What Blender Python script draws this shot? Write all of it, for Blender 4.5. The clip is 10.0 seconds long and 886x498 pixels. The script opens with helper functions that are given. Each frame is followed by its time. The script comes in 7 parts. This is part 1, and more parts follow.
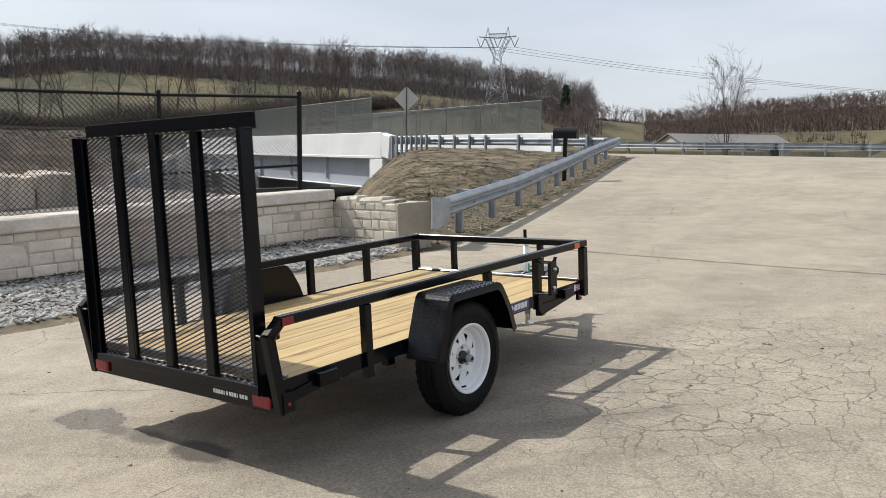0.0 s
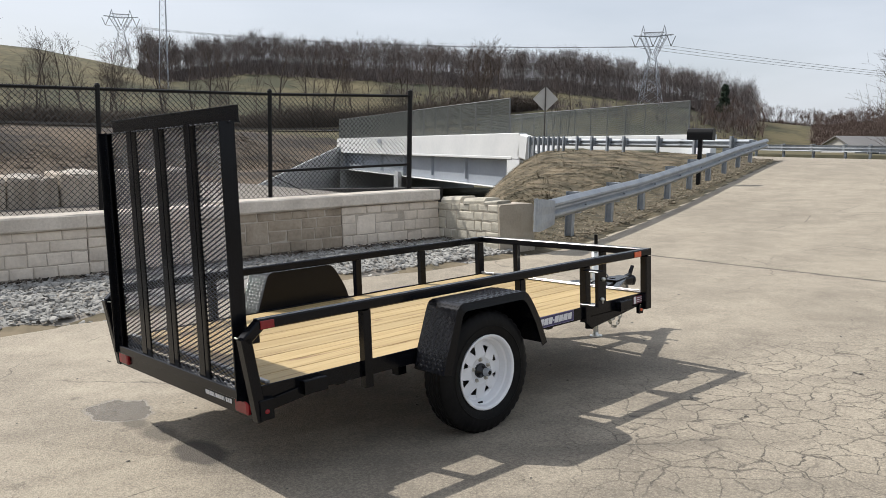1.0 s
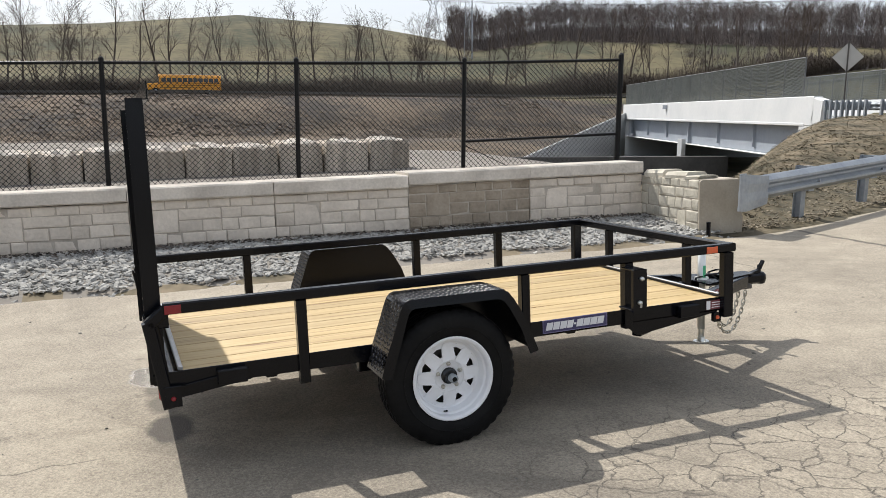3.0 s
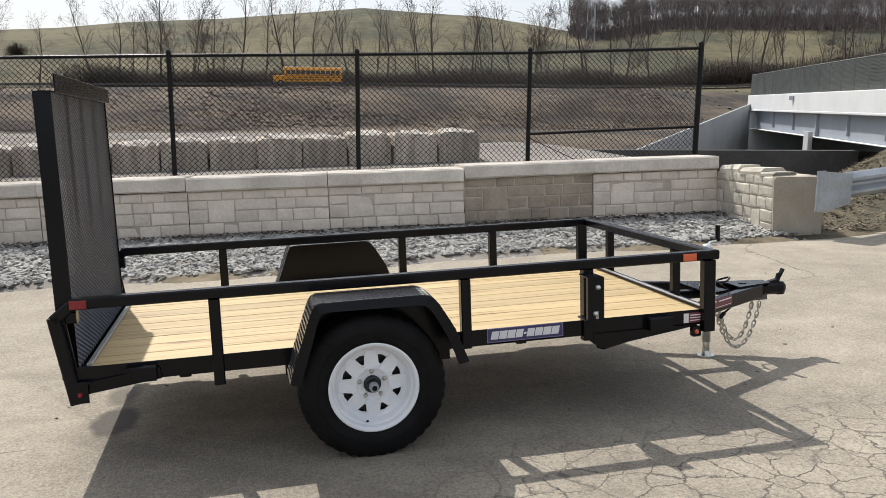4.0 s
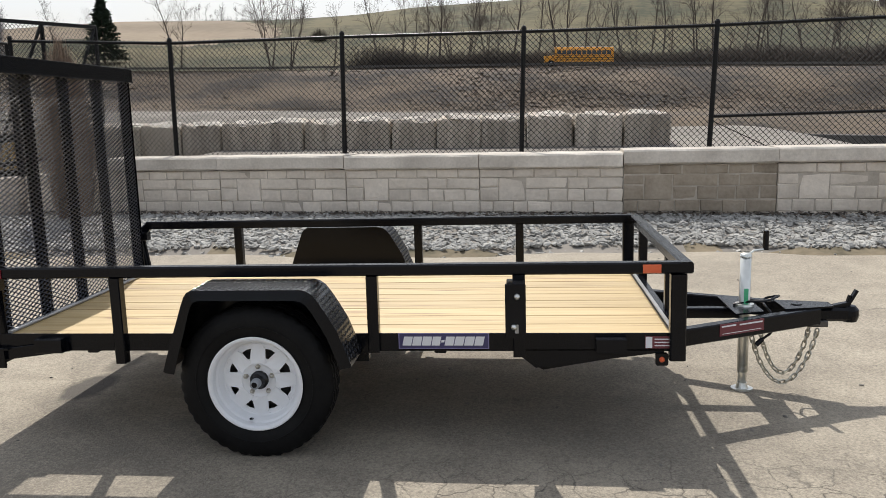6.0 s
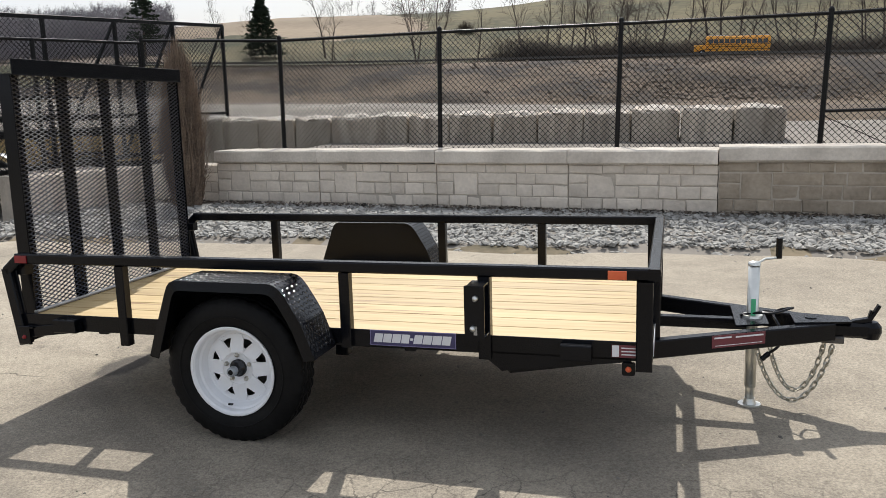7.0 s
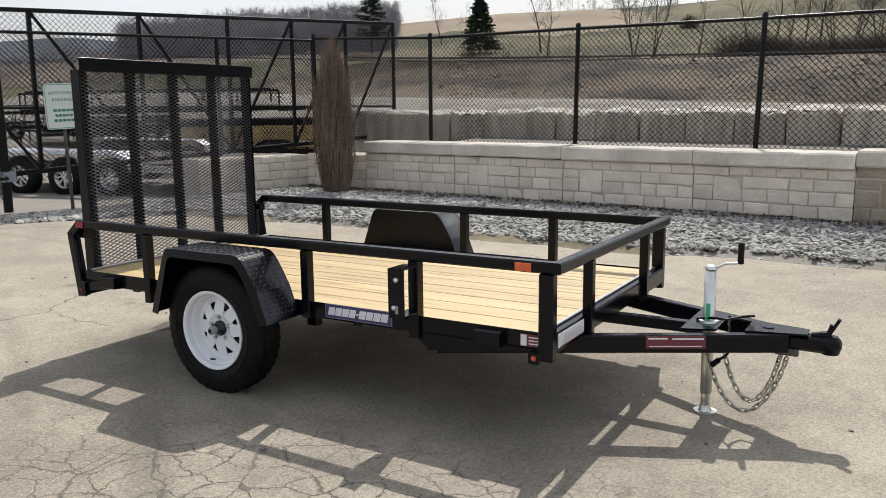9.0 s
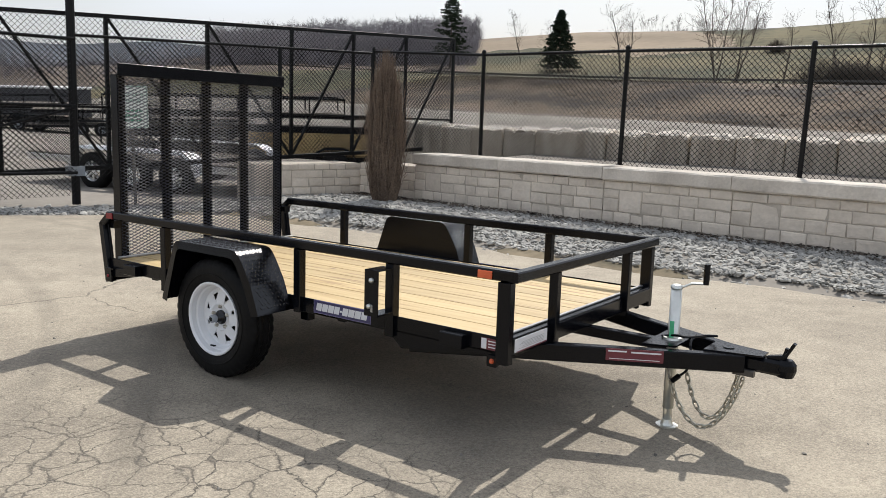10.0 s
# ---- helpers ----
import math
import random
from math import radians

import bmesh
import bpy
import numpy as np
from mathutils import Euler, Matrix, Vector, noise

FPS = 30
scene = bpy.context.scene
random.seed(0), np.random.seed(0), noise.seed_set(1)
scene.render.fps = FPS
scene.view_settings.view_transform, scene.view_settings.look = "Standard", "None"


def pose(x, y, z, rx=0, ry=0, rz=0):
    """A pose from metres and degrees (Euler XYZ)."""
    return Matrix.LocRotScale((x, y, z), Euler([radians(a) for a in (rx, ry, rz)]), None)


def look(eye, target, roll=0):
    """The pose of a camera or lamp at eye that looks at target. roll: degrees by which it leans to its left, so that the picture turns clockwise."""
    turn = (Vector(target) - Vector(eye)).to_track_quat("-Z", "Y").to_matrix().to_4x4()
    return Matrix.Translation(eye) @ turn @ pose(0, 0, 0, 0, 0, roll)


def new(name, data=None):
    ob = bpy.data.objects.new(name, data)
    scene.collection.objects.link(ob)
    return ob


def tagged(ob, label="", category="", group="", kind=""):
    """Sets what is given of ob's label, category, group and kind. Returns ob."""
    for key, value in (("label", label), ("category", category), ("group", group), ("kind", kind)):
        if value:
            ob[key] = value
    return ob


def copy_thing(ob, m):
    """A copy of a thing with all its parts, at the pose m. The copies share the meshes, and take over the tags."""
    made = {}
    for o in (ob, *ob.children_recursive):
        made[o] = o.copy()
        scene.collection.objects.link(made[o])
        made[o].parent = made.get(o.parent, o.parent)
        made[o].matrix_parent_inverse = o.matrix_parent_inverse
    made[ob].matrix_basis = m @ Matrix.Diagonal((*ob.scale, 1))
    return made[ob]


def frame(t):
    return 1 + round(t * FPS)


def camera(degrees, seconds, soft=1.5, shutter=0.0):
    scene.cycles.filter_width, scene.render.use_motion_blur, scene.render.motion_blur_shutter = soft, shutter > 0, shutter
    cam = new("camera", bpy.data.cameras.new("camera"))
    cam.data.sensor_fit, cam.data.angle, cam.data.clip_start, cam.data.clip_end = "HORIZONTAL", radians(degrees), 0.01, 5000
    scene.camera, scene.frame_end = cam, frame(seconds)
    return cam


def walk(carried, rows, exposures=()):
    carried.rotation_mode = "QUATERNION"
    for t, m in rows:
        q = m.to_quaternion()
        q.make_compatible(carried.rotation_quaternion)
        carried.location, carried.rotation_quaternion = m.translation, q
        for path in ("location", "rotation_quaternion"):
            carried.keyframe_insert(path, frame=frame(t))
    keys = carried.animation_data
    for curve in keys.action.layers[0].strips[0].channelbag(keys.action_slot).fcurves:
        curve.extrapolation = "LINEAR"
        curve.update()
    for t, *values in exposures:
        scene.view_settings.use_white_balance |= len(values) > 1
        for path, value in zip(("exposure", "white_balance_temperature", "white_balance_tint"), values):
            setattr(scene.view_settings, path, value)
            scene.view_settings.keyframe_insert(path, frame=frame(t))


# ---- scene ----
cam = camera(56.9, 10.0, soft=0.75)
PATH = [
    (0, (3.479, -2.259, 1.472), (2.283, -0.674, 1.23), -2.2),
    (0.5, (3.575, -1.921, 1.448), (2.272, -0.422, 1.21), -2.4),
    (1, (3.794, -1.589, 1.431), (2.331, -0.245, 1.204), -1.7),
    (1.5, (3.98, -1.221, 1.435), (2.393, -0.026, 1.201), -1.0),
    (2, (4.049, -0.82, 1.431), (2.378, 0.249, 1.181), -1.3),
    (2.5, (4.185, -0.417, 1.428), (2.413, 0.47, 1.163), -1.9),
    (2.7, (4.207, -0.268, 1.428), (2.407, 0.559, 1.153), -1.9),
    (4, (4.262, 0.848, 1.412), (2.338, 1.306, 1.116), -1.7),
    (4.5, (4.153, 1.212, 1.396), (2.213, 1.58, 1.081), -1.4),
    (5, (4.117, 1.582, 1.39), (2.149, 1.752, 1.075), -1.6),
    (5.5, (4.078, 1.993, 1.4), (2.103, 1.955, 1.085), -1.7),
    (5.7, (4.029, 2.152, 1.37), (2.057, 2.055, 1.051), -1.4),
    (7, (3.87, 3.078, 1.39), (1.972, 2.545, 1.054), -1.3),
    (7.5, (3.695, 3.373, 1.383), (1.846, 2.693, 1.038), 0.2),
    (8, (3.577, 3.727, 1.384), (1.813, 2.845, 1.052), 0.5),
    (8.5, (3.605, 3.992, 1.363), (1.886, 3.022, 1.038), -0.0),
    (9, (3.662, 4.224, 1.377), (1.964, 3.224, 1.037), -0.4),
    (9.5, (3.608, 4.487, 1.367), (1.957, 3.408, 1.037), 0.9),
    (10, (3.633, 4.702, 1.385), (2.023, 3.556, 1.077), 2.0),
]
# the lot is a plane that leans a little: this turns its own upright into the true one
LOT = Vector((0.0422, 0.0258, 0.9988)).rotation_difference(Vector((0, 0, 1))).to_matrix().to_4x4()
walk(cam, [(t, LOT @ look(eye, target, roll)) for t, eye, target, roll in PATH], exposures=[(0, -0.05), (0.5, -0.07), (1, -0.09), (1.5, -0.03), (2.5, 0.08), (4, 0.03), (5.5, -0.02), (7.5, 0.01), (9.5, -0.01), (10, 0.0)])

# ---------------------------------------------------------------- light
SUN_AZ, SUN_EL = radians(195.5), radians(48.0)
world = bpy.data.worlds.new("sky")
scene.world = world
world.use_nodes = True
wt = world.node_tree
wt.nodes.clear()
wo = wt.nodes.new("ShaderNodeOutputWorld")
wb = wt.nodes.new("ShaderNodeBackground")
ws = wt.nodes.new("ShaderNodeTexSky")
ws.sky_type, ws.sun_disc = "NISHITA", False
ws.sun_elevation, ws.sun_rotation = SUN_EL, radians(90) - SUN_AZ
ws.air_density, ws.dust_density, ws.ozone_density, ws.altitude = 1.0, 3.0, 1.0, 200
# thin high cloud: veils the blue evenly, with faint streaks
wc = wt.nodes.new("ShaderNodeTexCoord")
wm = wt.nodes.new("ShaderNodeMapping")
wm.inputs["Scale"].default_value = (1.0, 1.0, 4.0)
wn = wt.nodes.new("ShaderNodeTexNoise")
wn.inputs["Scale"].default_value, wn.inputs["Detail"].default_value = 2.2, 6
wr = wt.nodes.new("ShaderNodeMapRange")
wr.inputs[1].default_value, wr.inputs[2].default_value = 0.3, 0.75
wr.inputs[3].default_value, wr.inputs[4].default_value = 0.45, 0.8
wx = wt.nodes.new("ShaderNodeMix")
wx.data_type = "RGBA"
wx.inputs[7].default_value = (8.5, 9.0, 9.9, 1)
wt.links.new(wc.outputs["Generated"], wm.inputs[0])
wt.links.new(wm.outputs[0], wn.inputs["Vector"])
wt.links.new(wn.outputs[0], wr.inputs[0])
wt.links.new(wr.outputs[0], wx.inputs[0])
wt.links.new(ws.outputs[0], wx.inputs[6])
wt.links.new(wx.outputs[2], wb.inputs[0])
wt.links.new(wb.outputs[0], wo.inputs[0])
wb.inputs[1].default_value = 0.11
sun_data = bpy.data.lights.new("sun", "SUN")
sun_data.energy, sun_data.angle, sun_data.color = 4.95, radians(0.6), (1.0, 0.96, 0.90)
sun = new("sun", sun_data)
sun.matrix_world = look((math.cos(SUN_AZ) * 60, math.sin(SUN_AZ) * 60, math.tan(SUN_EL) * 60), (0, 0, 0))


# ---------------------------------------------------------------- materials
def surf(name, c1, c2, scale=3.0, rough=0.7, metal=0.0, bump=0.15, fine=40.0, bumpscale=None, coat=0.0, rand=0.0, spread=0.5, spec=0.5, stretch=None):
    """A surface of two colours mixed by noise at two scales, with relief; rand: how far single pieces differ."""
    m = bpy.data.materials.new(name)
    m.use_nodes = True
    t = m.node_tree
    b = t.nodes["Principled BSDF"]
    co = t.nodes.new("ShaderNodeTexCoord")
    n1 = t.nodes.new("ShaderNodeTexNoise")
    n1.inputs["Scale"].default_value, n1.inputs["Detail"].default_value = scale, 5
    n2 = t.nodes.new("ShaderNodeTexNoise")
    n2.inputs["Scale"].default_value, n2.inputs["Detail"].default_value = fine, 3
    src = co.outputs["Object"]
    if rand:
        oi = t.nodes.new("ShaderNodeObjectInfo")
        mul = t.nodes.new("ShaderNodeVectorMath")
        mul.operation = "MULTIPLY_ADD"
        mul.inputs[1].default_value = (1, 1, 1)
        sc = t.nodes.new("ShaderNodeMath")
        sc.operation, sc.inputs[1].default_value = "MULTIPLY", 37.0
        t.links.new(oi.outputs["Random"], sc.inputs[0])
        t.links.new(src, mul.inputs[0])
        t.links.new(sc.outputs[0], mul.inputs[2])
        src = mul.outputs[0]
    if stretch:
        sm = t.nodes.new("ShaderNodeMapping")
        sm.inputs["Scale"].default_value = stretch
        t.links.new(src, sm.inputs[0])
        src = sm.outputs[0]
    for n in (n1, n2):
        t.links.new(src, n.inputs["Vector"])
    add = t.nodes.new("ShaderNodeMath")
    add.operation = "MULTIPLY_ADD"
    add.inputs[1].default_value = 0.4
    t.links.new(n2.outputs[0], add.inputs[0])
    t.links.new(n1.outputs[0], add.inputs[2])
    mr = t.nodes.new("ShaderNodeMapRange")
    mr.inputs[1].default_value, mr.inputs[2].default_value = 0.7 - spread / 2, 0.7 + spread / 2
    t.links.new(add.outputs[0], mr.inputs[0])
    mx = t.nodes.new("ShaderNodeMix")
    mx.data_type = "RGBA"
    mx.inputs[6].default_value, mx.inputs[7].default_value = (*c1, 1), (*c2, 1)
    t.links.new(mr.outputs[0], mx.inputs[0])
    col = mx.outputs[2]
    if rand:
        hv = t.nodes.new("ShaderNodeHueSaturation")
        rr = t.nodes.new("ShaderNodeMapRange")
        rr.inputs[3].default_value, rr.inputs[4].default_value = 1 - rand, 1 + rand
        t.links.new(oi.outputs["Random"], rr.inputs[0])
        t.links.new(rr.outputs[0], hv.inputs["Value"])
        t.links.new(col, hv.inputs["Color"])
        col = hv.outputs[0]
    t.links.new(col, b.inputs["Base Color"])
    b.inputs["Roughness"].default_value, b.inputs["Metallic"].default_value = rough, metal
    b.inputs["Coat Weight"].default_value = coat
    b.inputs["Coat Roughness"].default_value = 0.12
    b.inputs["Specular IOR Level"].default_value = spec
    if bump:
        n3 = n2
        if bumpscale:
            n3 = t.nodes.new("ShaderNodeTexNoise")
            n3.inputs["Scale"].default_value, n3.inputs["Detail"].default_value = bumpscale, 4
            t.links.new(src, n3.inputs["Vector"])
        bp = t.nodes.new("ShaderNodeBump")
        bp.inputs["Strength"].default_value, bp.inputs["Distance"].default_value = bump, 0.01
        t.links.new(n3.outputs[0], bp.inputs["Height"])
        t.links.new(bp.outputs[0], b.inputs["Normal"])
    return m


def wood(name):
    """Yellow treated pine: long grain, darker streaks and a few knots, each board another."""
    m = bpy.data.materials.new(name)
    m.use_nodes = True
    t = m.node_tree
    b = t.nodes["Principled BSDF"]
    co = t.nodes.new("ShaderNodeTexCoord")
    oi = t.nodes.new("ShaderNodeObjectInfo")
    sc = t.nodes.new("ShaderNodeMath")
    sc.operation, sc.inputs[1].default_value = "MULTIPLY", 53.0
    t.links.new(oi.outputs["Random"], sc.inputs[0])
    ad = t.nodes.new("ShaderNodeVectorMath")
    t.links.new(co.outputs["Object"], ad.inputs[0])
    t.links.new(sc.outputs[0], ad.inputs[1])
    mp = t.nodes.new("ShaderNodeMapping")
    mp.inputs["Scale"].default_value = (22.0, 1.1, 22.0)
    t.links.new(ad.outputs[0], mp.inputs[0])
    n = t.nodes.new("ShaderNodeTexNoise")
    n.inputs["Scale"].default_value, n.inputs["Detail"].default_value, n.inputs["Distortion"].default_value = 1.0, 5, 1.2
    t.links.new(mp.outputs[0], n.inputs["Vector"])
    cr = t.nodes.new("ShaderNodeValToRGB")
    cr.color_ramp.elements[0].position, cr.color_ramp.elements[0].color = 0.30, (0.21, 0.118, 0.047, 1)
    cr.color_ramp.elements[1].position, cr.color_ramp.elements[1].color = 0.62, (0.47, 0.347, 0.168, 1)
    e = cr.color_ramp.elements.new(0.42)
    e.color = (0.395, 0.28, 0.122, 1)
    t.links.new(n.outputs[0], cr.inputs[0])
    kn = t.nodes.new("ShaderNodeTexVoronoi")
    kn.inputs["Scale"].default_value = 1.0
    mk = t.nodes.new("ShaderNodeMapping")
    mk.inputs["Scale"].default_value = (5.0, 2.2, 0.0)
    t.links.new(ad.outputs[0], mk.inputs[0])
    t.links.new(mk.outputs[0], kn.inputs["Vector"])
    kr = t.nodes.new("ShaderNodeMapRange")
    kr.inputs[1].default_value, kr.inputs[2].default_value, kr.inputs[3].default_value, kr.inputs[4].default_value = 0.03, 0.09, 0.75, 0.0
    t.links.new(kn.outputs["Distance"], kr.inputs[0])
    mx = t.nodes.new("ShaderNodeMix")
    mx.data_type = "RGBA"
    mx.inputs[7].default_value = (0.16, 0.075, 0.03, 1)
    t.links.new(kr.outputs[0], mx.inputs[0])
    t.links.new(cr.outputs[0], mx.inputs[6])
    hv = t.nodes.new("ShaderNodeHueSaturation")
    rr = t.nodes.new("ShaderNodeMapRange")
    rr.inputs[3].default_value, rr.inputs[4].default_value = 0.85, 1.12
    t.links.new(oi.outputs["Random"], rr.inputs[0])
    t.links.new(rr.outputs[0], hv.inputs["Value"])
    t.links.new(mx.outputs[2], hv.inputs["Color"])
    t.links.new(hv.outputs[0], b.inputs["Base Color"])
    b.inputs["Roughness"].default_value = 0.6
    bp = t.nodes.new("ShaderNodeBump")
    bp.inputs["Strength"].default_value, bp.inputs["Distance"].default_value = 0.2, 0.003
    t.links.new(n.outputs[0], bp.inputs["Height"])
    t.links.new(bp.outputs[0], b.inputs["Normal"])
    return m


def asphalt(name):
    """Old tan asphalt: pale aggregate, crazed cracks in worn stretches, long cracks, oily spots, tyre marks, and shade
    painted in under the trailer.
    """
    m = bpy.data.materials.new(name)
    m.use_nodes = True
    t = m.node_tree
    b = t.nodes["Principled BSDF"]
    L = t.links.new

    def node(kind, **kw):
        n = t.nodes.new(kind)
        for k, v in kw.items():
            n.inputs[k].default_value = v
        return n

    def math2(op, a, bb):
        n = t.nodes.new("ShaderNodeMath")
        n.operation = op
        for i, v in enumerate((a, bb)):
            if isinstance(v, (int, float)):
                n.inputs[i].default_value = v
            else:
                L(v, n.inputs[i])
        return n.outputs[0]

    def ramp(v, lo, hi, a, c):
        n = t.nodes.new("ShaderNodeMapRange")
        for i, q in enumerate((lo, hi, a, c)):
            n.inputs[i + 1].default_value = q
        L(v, n.inputs[0])
        return n.outputs[0]

    co = t.nodes.new("ShaderNodeTexCoord").outputs["Object"]
    big = node("ShaderNodeTexNoise", Scale=0.35, Detail=6, Roughness=0.6)
    mid = node("ShaderNodeTexNoise", Scale=4.0, Detail=6, Roughness=0.65)
    fine = node("ShaderNodeTexNoise", Scale=60.0, Detail=5, Roughness=0.8)
    agg = node("ShaderNodeTexVoronoi", Scale=110.0)
    for n in (big, mid, fine, agg):
        L(co, n.inputs["Vector"])
    mx = t.nodes.new("ShaderNodeMix")
    mx.data_type = "RGBA"
    mx.inputs[6].default_value, mx.inputs[7].default_value = (0.198, 0.171, 0.134, 1), (0.418, 0.366, 0.284, 1)
    v = math2("ADD", math2("MULTIPLY", big.outputs[0], 0.6), math2("MULTIPLY", mid.outputs[0], 0.4))
    blotch = node("ShaderNodeTexNoise", Scale=1.5, Detail=7, Roughness=0.7)
    L(co, blotch.inputs["Vector"])
    v = math2("ADD", v, math2("MULTIPLY", math2("SUBTRACT", blotch.outputs[0], 0.5), 0.55))
    v = math2("ADD", v, math2("MULTIPLY", math2("SUBTRACT", fine.outputs[0], 0.5), 1.5))
    v = math2("ADD", v, math2("MULTIPLY", math2("SUBTRACT", agg.outputs["Distance"], 0.4), -0.25))
    L(ramp(v, 0.25, 0.75, 0, 1), mx.inputs[0])
    # cracks: cells warped by noise
    warp = node("ShaderNodeTexNoise", Scale=3.2, Detail=7, Roughness=0.62)
    L(co, warp.inputs["Vector"])
    wa = t.nodes.new("ShaderNodeVectorMath")
    wa.operation = "MULTIPLY_ADD"
    wa.inputs[1].default_value = (0.26, 0.26, 0.0)
    L(warp.outputs["Color"], wa.inputs[0])
    L(co, wa.inputs[2])

    def cracks(scale, width):
        n = t.nodes.new("ShaderNodeTexVoronoi")
        n.feature = "DISTANCE_TO_EDGE"
        n.inputs["Scale"].default_value = scale
        L(wa.outputs[0], n.inputs["Vector"])
        return ramp(n.outputs["Distance"], 0.0, width, 1, 0)

    sep = t.nodes.new("ShaderNodeSeparateXYZ")
    L(co, sep.inputs[0])
    X, Y = sep.outputs[0], sep.outputs[1]

    def blot(x, y, rx, ry, soft=0.35):
        dx = math2("DIVIDE", math2("SUBTRACT", X, x), rx)
        dy = math2("DIVIDE", math2("SUBTRACT", Y, y), ry)
        d = math2("SQRT", math2("ADD", math2("MULTIPLY", dx, dx), math2("MULTIPLY", dy, dy)), 0)
        d = math2("ADD", d, math2("MULTIPLY", math2("SUBTRACT", mid.outputs[0], 0.5), 1.2))
        return ramp(d, 1 - soft, 1 + soft, 1, 0)

    worn = blot(1.85, 2.85, 1.1, 1.8, 0.3)
    worn = math2("MAXIMUM", worn, math2("MULTIPLY", blot(2.5, 1.4, 0.8, 1.0, 0.4), 0.45))
    crack = math2("MAXIMUM", math2("MULTIPLY", cracks(5.8, 0.030), math2("MULTIPLY", worn, ramp(mid.outputs[0], 0.36, 0.56, 0.6, 1.0))), math2("MULTIPLY", cracks(9.5, 0.022), math2("MULTIPLY", worn, ramp(blotch.outputs[0], 0.5, 0.6, 0, 0.8))))
    wide = node("ShaderNodeTexNoise", Scale=0.5, Detail=2)
    L(co, wide.inputs["Vector"])
    crack = math2("MAXIMUM", crack, math2("MULTIPLY", cracks(0.42, 0.004), ramp(wide.outputs[0], 0.48, 0.56, 0, 0.8)))
    # the seam across the foot of the ramp
    seam = math2("ADD", math2("SUBTRACT", Y, 7.52), math2("MULTIPLY", X, 0.155))
    seam = math2("ADD", seam, math2("MULTIPLY", math2("SUBTRACT", warp.outputs[0], 0.5), 0.16))
    crack = math2("MAXIMUM", crack, math2("MULTIPLY", ramp(math2("ABSOLUTE", seam, 0), 0.012, 0.06, 1, 0), ramp(mid.outputs[0], 0.35, 0.6, 0.65, 1.0)))
    # tyre marks in long bends
    arc = math2("SQRT", math2("ADD", math2("POWER", math2("SUBTRACT", X, 9.0), 2), math2("POWER", math2("SUBTRACT", Y, -4.5), 2)), 0)
    mark = math2("MAXIMUM", ramp(math2("ABSOLUTE", math2("SUBTRACT", arc, 9.1), 0), 0.03, 0.10, 1, 0), ramp(math2("ABSOLUTE", math2("SUBTRACT", arc, 10.7), 0), 0.03, 0.1, 0.7, 0))
    mark = math2("MULTIPLY", mark, ramp(mid.outputs[0], 0.4, 0.65, 0.08, 0.36))
    spots = node("ShaderNodeTexVoronoi", Scale=1.3)
    L(co, spots.inputs["Vector"])
    spot = ramp(math2("ADD", spots.outputs["Distance"], math2("MULTIPLY", math2("SUBTRACT", mid.outputs[0], 0.5), 0.25)), 0.02, 0.07, 0.4, 0)
    # small blots are stains; broad ones under the trailer paint in its shade
    oil_and_shade = math2("MAXIMUM", math2("MULTIPLY", blot(-0.92, 0.14, 0.26, 0.17, 0.15), 0.5), math2("MULTIPLY", blot(0.55, 1.45, 0.5, 1.2, 0.6), 0.3))
    oil_and_shade = math2("MAXIMUM", oil_and_shade, math2("MULTIPLY", blot(0.1, 0.15, 0.22, 0.11, 0.2), 0.85))
    oil_and_shade = math2("MAXIMUM", oil_and_shade, math2("MULTIPLY", blot(-0.32, 0.13, 0.2, 0.09, 0.3), 0.65))
    oil_and_shade = math2("MAXIMUM", oil_and_shade, math2("MULTIPLY", blot(0.25, 2.0, 1.0, 1.6, 0.6), 0.36))
    oil_and_shade = math2("MAXIMUM", oil_and_shade, math2("MULTIPLY", blot(-0.6, 0.10, 0.13, 0.07, 0.3), 0.65))
    oil_and_shade = math2("MAXIMUM", oil_and_shade, math2("MULTIPLY", blot(0.45, 2.7, 0.75, 0.8, 0.6), 0.42))
    # a straight skid beside the wheel
    skid = math2("SUBTRACT", math2("MULTIPLY", math2("SUBTRACT", X, 0.42), 0.774), math2("MULTIPLY", math2("SUBTRACT", Y, 0.18), 0.633))
    skid = ramp(math2("ABSOLUTE", skid, 0), 0.05, 0.12, 1, 0)
    mark = math2("MAXIMUM", mark, math2("MULTIPLY", math2("MULTIPLY", skid, blot(1.1, 0.95, 1.3, 1.4, 0.2)), ramp(mid.outputs[0], 0.3, 0.7, 0.22, 0.45)))
    drip = node("ShaderNodeTexVoronoi", Scale=3.2)
    L(co, drip.inputs["Vector"])
    drips = ramp(math2("ADD", drip.outputs["Distance"], math2("MULTIPLY", math2("SUBTRACT", fine.outputs[0], 0.5), 0.2)), 0.10, 0.2, 0.55, 0)
    oil_and_shade = math2("MAXIMUM", oil_and_shade, math2("MULTIPLY", drips, math2("MAXIMUM", blot(0.5, 2.3, 0.7, 0.9, 0.3), blot(0.1, -0.1, 0.7, 0.5, 0.3))))
    dark = math2("MAXIMUM", math2("MAXIMUM", math2("MULTIPLY", crack, 0.9), mark), math2("MAXIMUM", spot, oil_and_shade))
    m2 = t.nodes.new("ShaderNodeMix")
    m2.data_type = "RGBA"
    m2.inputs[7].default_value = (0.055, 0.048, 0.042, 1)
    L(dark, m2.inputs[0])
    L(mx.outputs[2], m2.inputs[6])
    L(m2.outputs[2], b.inputs["Base Color"])
    # a damp patch by the ramp gate shines
    L(ramp(blot(-0.92, 0.14, 0.26, 0.17, 0.15), 0.2, 0.9, 0.9, 0.12), b.inputs["Roughness"])
